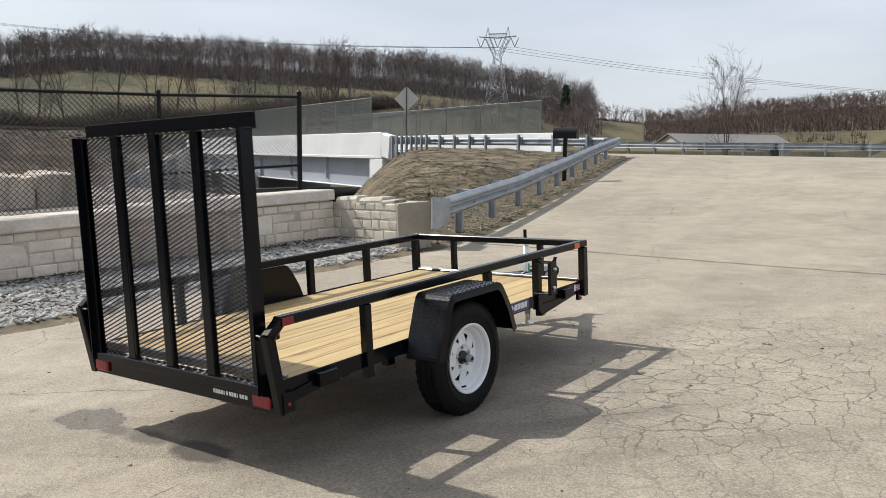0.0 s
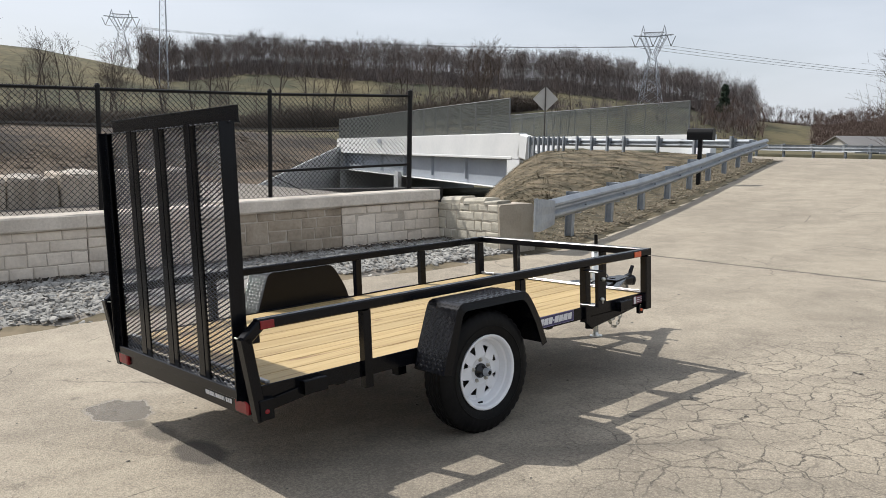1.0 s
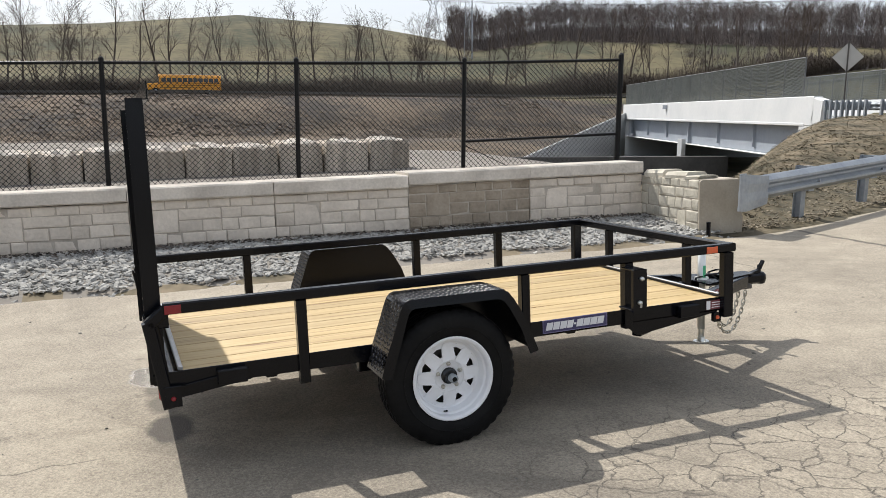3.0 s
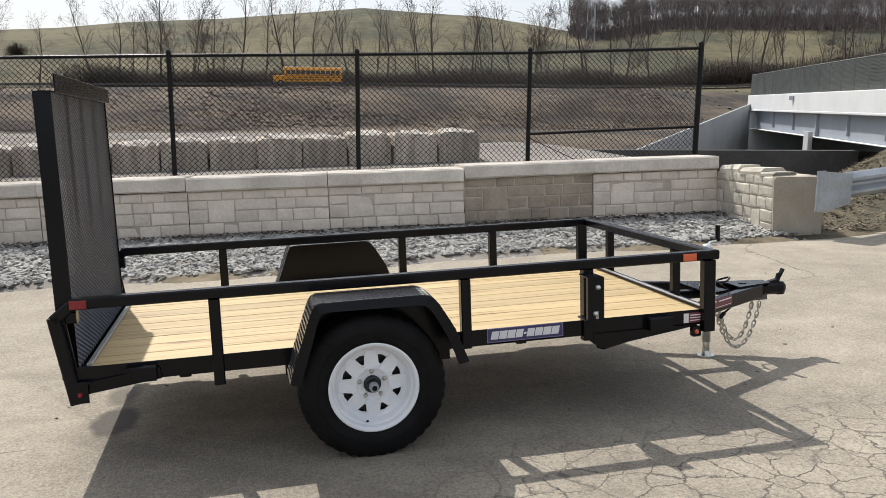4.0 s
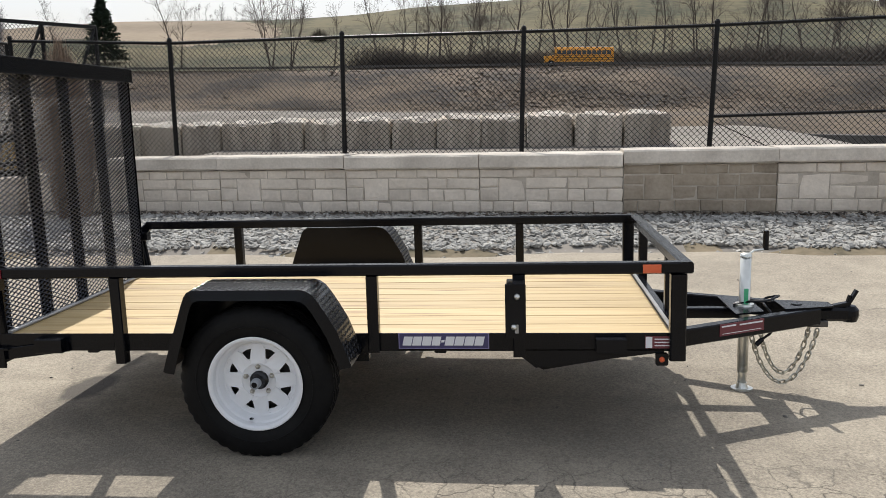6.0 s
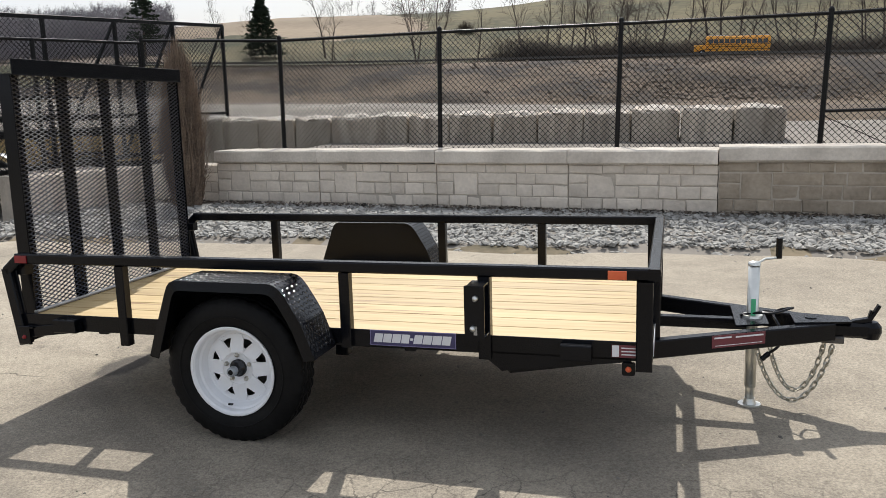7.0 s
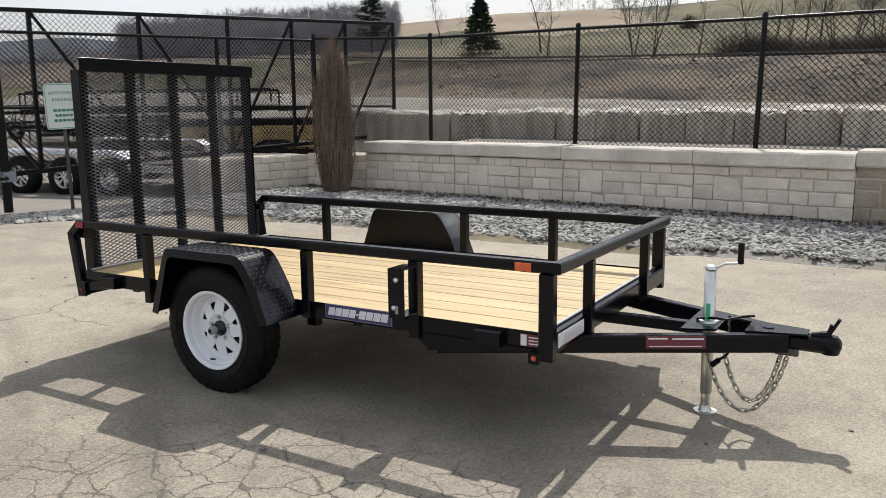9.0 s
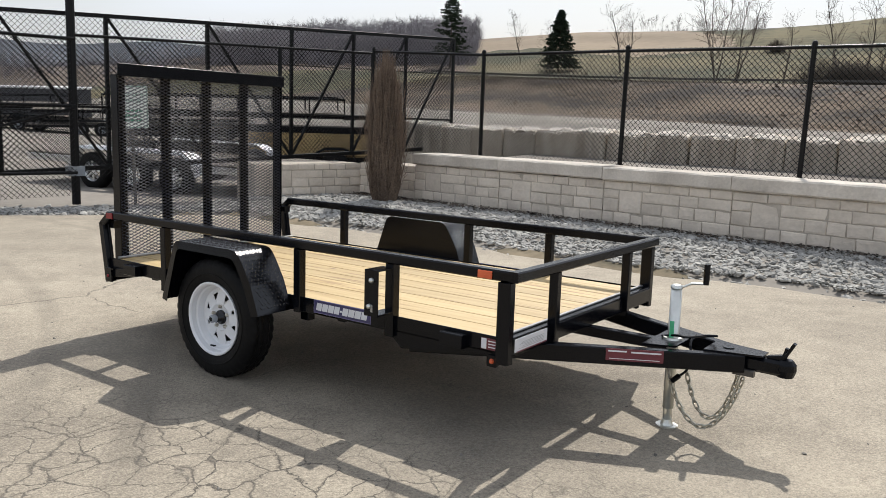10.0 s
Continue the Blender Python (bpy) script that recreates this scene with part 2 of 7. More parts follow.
    bp = t.nodes.new("ShaderNodeBump")
    bp.inputs["Strength"].default_value, bp.inputs["Distance"].default_value = 0.6, 0.006
    hh = math2("SUBTRACT", math2("ADD", fine.outputs[0], math2("MULTIPLY", agg.outputs["Distance"], 0.8)), math2("MULTIPLY", crack, 2.0))
    L(hh, bp.inputs["Height"])
    L(bp.outputs[0], b.inputs["Normal"])
    return m


BLACK = surf("black_powder_coat", (0.0022, 0.0026, 0.004), (0.0042, 0.0048, 0.007), 6, 0.2, bump=0.02, fine=120, coat=0.0, spec=0.2)
# bluer and lighter than BLACK: part of the sky's sheen is in the colour
MESHCOAT = surf("black_mesh_coat", (0.014, 0.016, 0.026), (0.024, 0.027, 0.040), 20, 0.33, bump=0.05, fine=120, spec=0.9)
TREAD = surf("black_tread_plate", (0.003, 0.0033, 0.005), (0.006, 0.0065, 0.009), 6, 0.22, bump=0.05, fine=90, coat=0.0, spec=0.5)
RUBBER = surf("tyre_rubber", (0.004, 0.004, 0.0043), (0.011, 0.0108, 0.0108), 9, 0.55, bump=0.2, fine=60, spec=0.12)
WHITE = surf("white_wheel_enamel", (0.74, 0.75, 0.77), (0.8, 0.81, 0.83), 5, 0.35, bump=0.03, coat=0.2)
ZINC = surf("zinc_plate", (0.62, 0.62, 0.58), (0.75, 0.75, 0.70), 14, 0.3, metal=0.9, bump=0.05)
CHAIN = surf("galvanised_chain", (0.42, 0.39, 0.32), (0.58, 0.55, 0.48), 30, 0.4, metal=0.85, bump=0.05)
DARKSTEEL = surf("dark_steel", (0.06, 0.055, 0.05), (0.14, 0.13, 0.12), 20, 0.5, metal=0.7, bump=0.1)
RED = surf("red_lens", (0.17, 0.007, 0.012), (0.23, 0.011, 0.016), 20, 0.25, bump=0.05)
AMBER = surf("orange_reflector", (0.62, 0.10, 0.035), (0.7, 0.14, 0.05), 20, 0.3, bump=0.05)
DECK = wood("pine_boards")
# silver of the latch slot, also used to paint glints on the deck ends
EDGE = surf("slot_and_glint_grey", (0.30, 0.30, 0.30), (0.42, 0.42, 0.42), 12, 0.35, metal=0.6, bump=0.05)
VIOLET = surf("violet_rim", (0.17, 0.15, 0.30), (0.22, 0.2, 0.36), 8, 0.4, bump=0.0)
DECAL = surf("navy_decal", (0.035, 0.03, 0.10), (0.05, 0.045, 0.13), 8, 0.35, bump=0.0)
LETTER = surf("white_vinyl", (0.68, 0.68, 0.7), (0.75, 0.75, 0.77), 8, 0.4, bump=0.0)
MAROON = surf("maroon_sticker", (0.11, 0.018, 0.028), (0.16, 0.027, 0.038), 8, 0.4, bump=0.0)
GREEN = surf("green_tag", (0.06, 0.42, 0.2), (0.09, 0.5, 0.25), 10, 0.5, bump=0.0)
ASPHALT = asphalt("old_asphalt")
STONE = surf("cast_stone", (0.52, 0.455, 0.38), (0.76, 0.675, 0.57), 2.2, 0.9, bump=0.6, fine=24, rand=0.05)
JOINT = surf("cast_stone_joint", (0.36, 0.315, 0.26), (0.54, 0.475, 0.395), 5, 0.95, bump=0.3, fine=30)
CAPST = surf("cast_cap", (0.42, 0.375, 0.32), (0.72, 0.655, 0.57), 1.8, 0.9, bump=0.45, fine=34, rand=0.10)
WETSTONE = surf("stained_stone", (0.22, 0.178, 0.13), (0.42, 0.352, 0.272), 2.0, 0.9, bump=0.6, fine=24, rand=0.05)
BINBLOCK = surf("bin_block_concrete", (0.28, 0.24, 0.192), (0.58, 0.515, 0.43), 4.2, 0.95, bump=0.5, fine=18, rand=0.14, stretch=(1.0, 1.0, 0.22))
GRAVEL = surf("limestone_gravel", (0.13, 0.128, 0.12), (0.47, 0.455, 0.42), 5.0, 0.9, bump=0.4, fine=35)
FENCE = surf("black_vinyl", (0.005, 0.005, 0.0055), (0.009, 0.0085, 0.0085), 8, 0.45, bump=0.03, spec=0.2)
GALV = surf("weathered_galvanised", (0.25, 0.275, 0.305), (0.38, 0.405, 0.43), 2.5, 0.5, metal=0.55, bump=0.08, fine=20)
PAINTED = surf("white_bridge_paint", (0.58, 0.595, 0.60), (0.68, 0.685, 0.68), 0.5, 0.75, bump=0.1, fine=6)
GIRDER = surf("grey_girder_paint", (0.26, 0.29, 0.335), (0.33, 0.36, 0.40), 0.4, 0.6, bump=0.1, fine=5)
CONCRETE = surf("grey_concrete", (0.38, 0.40, 0.415), (0.48, 0.495, 0.505), 0.7, 0.9, bump=0.3, fine=8)
DRYGRASS = surf("dry_grass", (0.046, 0.040, 0.020), (0.195, 0.155, 0.10), 1.6, 1.0, bump=0.9, fine=9, spread=0.34)
BANK = surf("brown_bank", (0.025, 0.018, 0.013), (0.112, 0.082, 0.053), 0.10, 1.0, bump=1.0, fine=0.7, spread=0.24)
FIELD = surf("spring_field", (0.034, 0.035, 0.012), (0.112, 0.092, 0.042), 0.035, 1.0, bump=0.5, fine=0.45, spread=0.24)
BROWNFIELD = surf("brown_field", (0.165, 0.125, 0.085), (0.255, 0.20, 0.135), 0.03, 1.0, bump=0.3, fine=0.5)
YARD = surf("yard_gravel", (0.14, 0.126, 0.108), (0.245, 0.222, 0.192), 0.3, 1.0, bump=0.4, fine=9)
BARK = surf("grey_bark", (0.055, 0.043, 0.035), (0.13, 0.105, 0.085), 1.5, 0.95, bump=0.3, fine=12)
TWIG = surf("bare_twigs", (0.065, 0.048, 0.04), (0.13, 0.10, 0.083), 0.2, 1.0, bump=0.0, rand=0.15)
THICK = surf("thicket_stems", (0.045, 0.035, 0.028), (0.11, 0.086, 0.066), 0.08, 1.0, bump=0.0)
NEEDLE = surf("conifer_needles", (0.012, 0.025, 0.014), (0.035, 0.055, 0.03), 1.0, 0.9, bump=0.0)
STRAW = surf("dry_stems", (0.07, 0.048, 0.038), (0.29, 0.215, 0.155), 38.0, 1.0, bump=0.0, fine=9)
BUSYELLOW = surf("bus_yellow", (0.62, 0.27, 0.012), (0.70, 0.31, 0.02), 0.8, 0.45, bump=0.0)
GLASSDARK = surf("dark_window", (0.03, 0.035, 0.04), (0.06, 0.065, 0.07), 0.6, 0.12, bump=0.0)
SIGNBACK = surf("aluminium_sign_back", (0.42, 0.41, 0.39), (0.5, 0.49, 0.46), 2, 0.55, metal=0.4, bump=0.0)
SIGNFACE = surf("pale_sign_face", (0.60, 0.66, 0.62), (0.66, 0.71, 0.67), 3, 0.5, bump=0.0)
SIGNGREEN = surf("green_sign_print", (0.04, 0.20, 0.12), (0.05, 0.22, 0.14), 3, 0.5, bump=0.0)
ALU = surf("bright_fender", (0.62, 0.63, 0.65), (0.72, 0.73, 0.75), 4, 0.28, metal=0.9, bump=0.03)
ROOF = surf("grey_metal_roof", (0.13, 0.125, 0.12), (0.18, 0.172, 0.165), 0.3, 0.6, bump=0.1)
SIDING = surf("grey_siding", (0.32, 0.31, 0.29), (0.4, 0.39, 0.37), 0.3, 0.8, bump=0.1)
SCREEN = surf("fence_screen", (0.11, 0.12, 0.115), (0.16, 0.17, 0.155), 0.5, 0.8, bump=0.0)


# ---------------------------------------------------------------- builders
class Build:
    """Collects vertices and faces of one mesh."""

    def __init__(self):
        self.v, self.f = [], []

    def poly(self, pts):
        n = len(self.v)
        self.v += [tuple(p) for p in pts]
        self.f.append(tuple(range(n, n + len(pts))))

    def box(self, x0, x1, y0, y1, z0, z1):
        n = len(self.v)
        self.v += [(x, y, z) for z in (z0, z1) for y in (y0, y1) for x in (x0, x1)]
        self.f += [tuple(n + i for i in q) for q in ((0, 2, 3, 1), (4, 5, 7, 6), (0, 1, 5, 4), (2, 6, 7, 3), (0, 4, 6, 2), (1, 3, 7, 5))]
        return self

    def sweep(self, p0, p1, prof, up=(0, 0, 1), cap=True, scale1=1.0):
        """A straight bar with the profile prof, pairs across and up, from p0 to p1."""
        p0, p1 = Vector(p0), Vector(p1)
        d = (p1 - p0).normalized()
        s = d.cross(Vector(up))
        if s.length < 1e-4:
            s = d.cross(Vector((0, 1, 0)))
        s.normalize()
        u = s.cross(d)
        n, k = len(self.v), len(prof)
        self.v += [tuple(p0 + s * a + u * b) for a, b in prof] + [tuple(p1 + (s * a + u * b) * scale1) for a, b in prof]
        self.f += [(n + i, n + (i + 1) % k, n + k + (i + 1) % k, n + k + i) for i in range(k)]
        if cap:
            self.f += [tuple(range(n + k - 1, n - 1, -1)), tuple(range(n + k, n + 2 * k))]
        return self

    def bar(self, p0, p1, w, h, c=0.004, up=(0, 0, 1)):
        """A rectangular tube with rounded edges."""
        a, b = w / 2, h / 2
        return self.sweep(p0, p1, [(-a + c, -b), (a - c, -b), (a, -b + c), (a, b - c), (a - c, b), (-a + c, b), (-a, b - c), (-a, -b + c)], up)

    def rod(self, p0, p1, r, n=8, r1=None, cap=True):
        prof = [(r * math.cos(2 * math.pi * i / n), r * math.sin(2 * math.pi * i / n)) for i in range(n)]
        return self.sweep(p0, p1, prof, cap=cap, scale1=1.0 if r1 is None else r1 / r)

    def pipe(self, pts, r, n=8):
        """One bent tube through the points."""
        pts = [Vector(q) for q in pts]
        k0 = len(self.v)
        s = None
        for i, q in enumerate(pts):
            d = (pts[min(i + 1, len(pts) - 1)] - pts[max(i - 1, 0)]).normalized()
            s = d.orthogonal().normalized() if s is None else (s - d * s.dot(d)).normalized()
            u = d.cross(s)
            self.v += [tuple(q + (s * math.cos(2 * math.pi * j / n) + u * math.sin(2 * math.pi * j / n)) * r) for j in range(n)]
        for i in range(len(pts) - 1):
            for j in range(n):
                a, b = k0 + i * n + j, k0 + i * n + (j + 1) % n
                self.f.append((a, b, b + n, a + n))
        self.f += [tuple(range(k0, k0 + n)), tuple(range(k0 + (len(pts) - 1) * n, k0 + len(pts) * n))]
        return self

    def lathe(self, prof, segs, centre, axis="x", bump=None):
        """Turns prof, pairs of place along the axis and radius."""
        n, k = len(self.v), len(prof)
        for i in range(segs):
            a = 2 * math.pi * i / segs
            for j, (q, r) in enumerate(prof):
                r += bump(i, j) if bump else 0
                c, s = r * math.cos(a), r * math.sin(a)
                p = (q, c, s) if axis == "x" else (c, q, s) if axis == "y" else (c, s, q)
                self.v.append(tuple(Vector(centre) + Vector(p)))
        for i in range(segs):
            for j in range(k - 1):
                a, b = n + i * k + j, n + ((i + 1) % segs) * k + j
                self.f.append((a, a + 1, b + 1, b))
        return self

    def mesh(self, name):
        me = bpy.data.meshes.new(name)
        me.from_pydata(self.v, [], self.f)
        bm = bmesh.new()
        bm.from_mesh(me)
        bmesh.ops.recalc_face_normals(bm, faces=bm.faces)
        bm.to_mesh(me)
        bm.free()
        return me

    def raw(self, name):
        me = bpy.data.meshes.new(name)
        me.from_pydata(self.v, [], self.f)
        return me


def put(name, b, material, m=None, smooth=False, raw=False):
    """One mesh object from a Build."""
    me = b if isinstance(b, bpy.types.Mesh) else (b.raw(name) if raw else b.mesh(name))
    if not me.materials:
        for q in material if isinstance(material, (list, tuple)) else [material]:
            me.materials.append(q)
    if smooth:
        me.shade_smooth()
    ob = new(name, me)
    if m is not None:
        ob.matrix_world = m
    return ob


def part(name, b, material, parent, label="", smooth=False, at=None, raw=False):
    ob = put(name, b, material, None, smooth, raw)
    ob.parent = parent
    if at is not None:
        ob.matrix_basis = at
    if label:
        tagged(ob, label)
    return ob


def thing(name, m, label, category, group="", kind=""):
    ob = new(name)
    ob.empty_display_size = 0.2
    ob.matrix_basis = m
    return tagged(ob, label, category, group, kind)


def W(x, y, z=0.0):
    """From the lot's own axes to the world."""
    return LOT @ Vector((x, y, z))


def smooth01(t):
    t = min(1.0, max(0.0, t))
    return t * t * (3 - 2 * t)

# ---------------------------------------------------------------- the lie of the land
CREST = 1.22
RIDGE = [(0, 1.0), (60, 1.5), (95, 2.75), (104, 2.2), (113, 1.35), (118, 1.8), (122, 3.0), (130, 4.0), (141, 4.6), (151, 4.9), (156, 4.0), (160, 4.7),
         (164, 5.3), (172, 5.75), (181, 4.8), (187, 4.45), (191, 4.0), (196, 3.65), (206, 3.35), (215, 2.6), (227, 1.5), (234, 0.5), (242, 0.0), (256, 0.3), (300, 1.0), (360, 1.0)]


def ridge(az):
    for (a, p), (b, q) in zip(RIDGE, RIDGE[1:]):
        if a <= az <= b:
            return p + (q - p) * (az - a) / (b - a)
    return 1.0


def lot_plane(x, y):
    return 0.0422 * min(max(x, -12), 16) + 0.0258 * min(max(y, -22), 12)


def left_edge(y):
    """Where the asphalt ends on the wall's side."""
    if y < -4.2:
        return -4.15 + (-4.2 - y) * 1.35
    if y < 7.3:
        return -4.12 + 0.12 * math.sin(y * 1.3) + 0.06 * math.sin(y * 3.7 + 1)
    if y < 25.5:
        return -3.95 - 0.29 * (y - 7.3) + 0.26 * min(1, (y - 7.3) / 1.5)
    return max(-24.0, -9.04 - (y - 25.5) * 3.2)


def road_height(x, y):
    s = smooth01((y - 6.8) / 19.5) * 0.45 + 0.55 * min(1, max(0, (y - 7.4) / 18))
    swell = 0.018 * math.exp(-((x - 0.3) ** 2 + (y - 1.8) ** 2) / 9.0)
    return lot_plane(x, min(y, 7.4)) * (1 - s) + CREST * s + swell


def bank_line(y):
    """Head of the slope that falls from the ramp to the stream under the bridge."""
    return -4.9 - (y - 7.6) * 0.80


def ground_height(x, y):
    road = road_height(x, y)
    if x > left_edge(y) - 0.05:
        z = road - 0.035
        if y > 39.5:
            z -= min(1.2, (y - 39.5) * 0.2)
    elif y < 7.25 and x > -7.06 + (y + 3.297) * 0.0942:
        z = road + 0.03 + 0.09 * smooth01((left_edge(y) - x) / 1.6)
        if y < -5.0:
            z = road - 0.03
    elif y < 7.25:
        z = W(-6.5, y, 0.74 if y > -3.0 else 0.38).z if y > -5.0 else road - 0.03
        z -= 2.3 * smooth01((-11.0 - x) / 30)
    else:
        d = bank_line(y) - x
        bump = 0.10 * noise.noise(Vector((x * 0.8, y * 0.8, 3))) + 0.18 * noise.noise(Vector((x * 0.25, y * 0.25, 7)))
        z = road + 0.02 + (0.10 + bump) * smooth01((left_edge(y) - x - 0.5) / 1.2) + 0.34 * smooth01((left_edge(y) - x - 0.8) / 3.0) * smooth01((y - 7.6) / 4) * smooth01((27 - y) / 10)
        z -= 4.2 * smooth01((d + 0.6) / 7.5)
    if x < -62:
        # the far bank, with the road on its shoulder
        base = -1.9
        up = smooth01((-82 - x) / 36)
        z2 = base + (2.75 + min(0.3, max(-0.4, (y + 10) * 0.012)) - base) * up + 0.35 * noise.noise(Vector((x * 0.07, y * 0.05, 1))) * up * (1 - up) * 4
        k = smooth01((-62 - x) / 12)
        z = z * (1 - k) + z2 * k
    r = math.hypot(x - 4, y - 2)
    if r > 142:
        # the hills
        az = math.degrees(math.atan2(y - 2, x - 4)) % 360
        top = 1.6 + 300 * math.tan(radians(ridge(az)))
        s = smooth01((r - 142) / 160)
        z = z + (top - z) * s + 1.2 * noise.noise(Vector((x * 0.012, y * 0.012, 0))) * s - max(0, r - 320) * 0.03
    return z


def axis(lo, hi, centre, fine, grow):
    """Places along one axis: close together round the centre, ever wider outwards."""
    out, p, s = [centre], centre, fine
    while p < hi:
        s = max(fine, abs(p - centre) * grow)
        p += s
        out.append(p)
    p = centre
    while p > lo:
        s = max(fine, abs(p - centre) * grow)
        p -= s
        out.insert(0, p)
    return out


gx, gy = axis(-1600, 1600, -5.0, 0.3, 0.027), axis(-1600, 1600, 4.0, 0.35, 0.027)
gm = bpy.data.meshes.new("ground")
VERGE = surf("dirty_verge", (0.028, 0.026, 0.013), (0.135, 0.108, 0.064), 2.6, 1.0, bump=0.8, fine=14)
LITTER = surf("leaf_litter", (0.06, 0.045, 0.035), (0.125, 0.095, 0.07), 0.06, 1.0, bump=0.5, fine=0.8)
gv = [(x, y, ground_height(x, y)) for y in gy for x in gx]
nx = len(gx)
gf = [(j * nx + i, j * nx + i + 1, (j + 1) * nx + i + 1, (j + 1) * nx + i) for j in range(len(gy) - 1) for i in range(nx - 1)]
gm.from_pydata(gv, [], gf)
for q in (DRYGRASS, BANK, FIELD, BROWNFIELD, YARD, LITTER, VERGE):
    gm.materials.append(q)


def zone(x, y):
    az = math.degrees(math.atan2(y - 2, x - 4)) % 360
    r = math.hypot(x - 4, y - 2)
    if (213 < az < 262 and r > 165) or (117 < az < 158 and r > 250) or (90 < az < 113.5 and r > 205):
        return 5
    if 7.2 < y < 27 and left_edge(y) - 2.3 - 0.8 * noise.noise(Vector((x, y, 8))) < x:
        return 6
    return open_zone(x, y)


def open_zone(x, y):
    az = math.degrees(math.atan2(y - 2, x - 4)) % 360
    r = math.hypot(x - 4, y - 2)
    wob = noise.noise(Vector((x * 0.03, y * 0.03, 5)))
    if -149 < x < -132.5 and -22 + 4 * wob < y < 170:
        return 5
    if r > 135:
        return 3 if 197 + 4 * wob < az < 232 and r > 215 + 40 * wob else 2
    if y < 7.25 and x < -7.0 + (y + 3.3) * 0.0942 or y < -5 and x < left_edge(y):
        return 4 if x > -80 + 6 * wob else 1
    if x < -62:
        return 1 if x < -80 + 6 * wob or y > 9 else 4
    if y < 7.25 and x < left_edge(y):
        return 4
    if y > 42:
        return 2
    return 0


idx = [zone((gv[f[0]][0] + gv[f[2]][0]) / 2, (gv[f[0]][1] + gv[f[2]][1]) / 2) for f in gf]
gm.polygons.foreach_set("material_index", idx)
gm.shade_smooth()
tagged(new("ground", gm), "rolling ground with dry grass, gravel and spring fields", "ground", kind="structure")

# asphalt of the lot, its ramp and the road on the crest
rows_y = axis(-30, 39.5, 2.0, 0.45, 0.03)
lm = Build()
cols = 46
for y in rows_y:
    y = min(max(y, -30), 39.5)
    xl = left_edge(y)
    for i in range(cols):
        s = i / (cols - 1)
        x = xl + (34 - xl) * (s * s * 0.7 + s * 0.3)
        lm.v.append((x, y, road_height(x, y) + (0.0 if 0 < i else -0.03)))
lm.f = [(j * cols + i, j * cols + i + 1, (j + 1) * cols + i + 1, (j + 1) * cols + i) for j in range(len(rows_y) - 1) for i in range(cols - 1)]
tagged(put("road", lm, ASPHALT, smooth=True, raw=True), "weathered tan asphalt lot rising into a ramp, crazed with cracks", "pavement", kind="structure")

# road along the far bank, with its rail
fr = Build()
for i in range(60):
    y0, y1 = -230 + i * 9, -221 + i * 9
    z0, z1 = ground_height(-127, y0) + 0.12, ground_height(-127, y1) + 0.12
    fr.poly([(-124.5, y0, z0), (-132.5, y0, z0), (-132.5, y1, z1), (-124.5, y1, z1)])
tagged(put("far_road", fr, surf("far_asphalt", (0.09, 0.088, 0.085), (0.13, 0.128, 0.125), 0.1, 0.9), raw=True), "grey asphalt road along the top of a bank", "road", kind="structure")

# ---------------------------------------------------------------- retaining wall of cast blocks
JOINTS = [(-6.757, -3.297), (-6.632, -1.632), (-6.424, 0.123), (-6.225, 1.86), (-6.032, 3.60), (-5.948, 5.37), (-5.775, 7.127)]
CAP_TOP, CAP_H, FOOT = 0.872, 0.178, 0.0
# one block's face: across, up, width and height of each stone, as shares of the face
FACE = [(0, .84, .24, .16), (.24, .84, .145, .16), (.385, .84, .155, .16), (.54, .84, .145, .16), (.685, .84, .155, .16), (.84, .84, .16, .16),
        (0, .67, .135, .17), (0, .42, .135, .25), (.135, .42, .19, .42), (.325, .64, .295, .20), (.62, .64, .14, .20), (.76, .64, .24, .20),
        (.325, .42, .16, .22), (.485, .42, .135, .22), (.62, .42, .115, .22), (.735, .42, .155, .22), (.89, .42, .11, .22),
        (0, .22, .095, .20), (.095, .22, .145, .20), (.24, .22, .10, .20), (.34, .22, .165, .20), (.505, .22, .145, .20), (.65, .06, .15, .36), (.80, .20, .20, .22),
        (0, 0, .155, .22), (.155, 0, .17, .22), (.325, 0, .20, .22), (.525, 0, .125, .22), (.80, 0, .20, .20)]
stone_meshes = {}


def stone_mesh(w, h, d=0.016):
    key = (round(w, 3), round(h, 3))
    sr = random.Random(int(w * 7919) + int(h * 104729))
    J = lambda a: sr.uniform(-a, a)
    if key not in stone_meshes:
        b = Build()
        g, e = 0.001, 0.008
        q = [(g + abs(J(0.009)), g + abs(J(0.009))), (w - g - abs(J(0.009)), g), (w - g, h - g - abs(J(0.009))), (g, h - g)]
        q2 = [(g + e + J(0.007), g + e + J(0.007)), (w - g - e + J(0.007), g + e * 0.8 + J(0.007)), (w - g - e * 0.9 + J(0.007), h - g - e + J(0.007)), (g + e * 0.8 + J(0.007), h - g - e + J(0.007))]
        q3 = [(w * (0.16 + J(0.1)), h * (0.24 + J(0.14))), (w * (0.86 + J(0.1)), h * (0.24 + J(0.14))), (w * (0.84 + J(0.1)), h * (0.76 + J(0.14))), (w * (0.16 + J(0.1)), h * (0.76 + J(0.14)))]
        for ring, y in ((q, 0.0), (q2, -d * 0.72), (q3, -d)):
            b.v += [(x, y, z) for x, z in ring]
        for k in (0, 4):
            b.f += [(k + i, k + (i + 1) % 4, k + 4 + (i + 1) % 4, k + 4 + i) for i in range(4)]
        b.f.append((8, 9, 10, 11))
        stone_meshes[key] = b.mesh("stone")
    return stone_meshes[key]


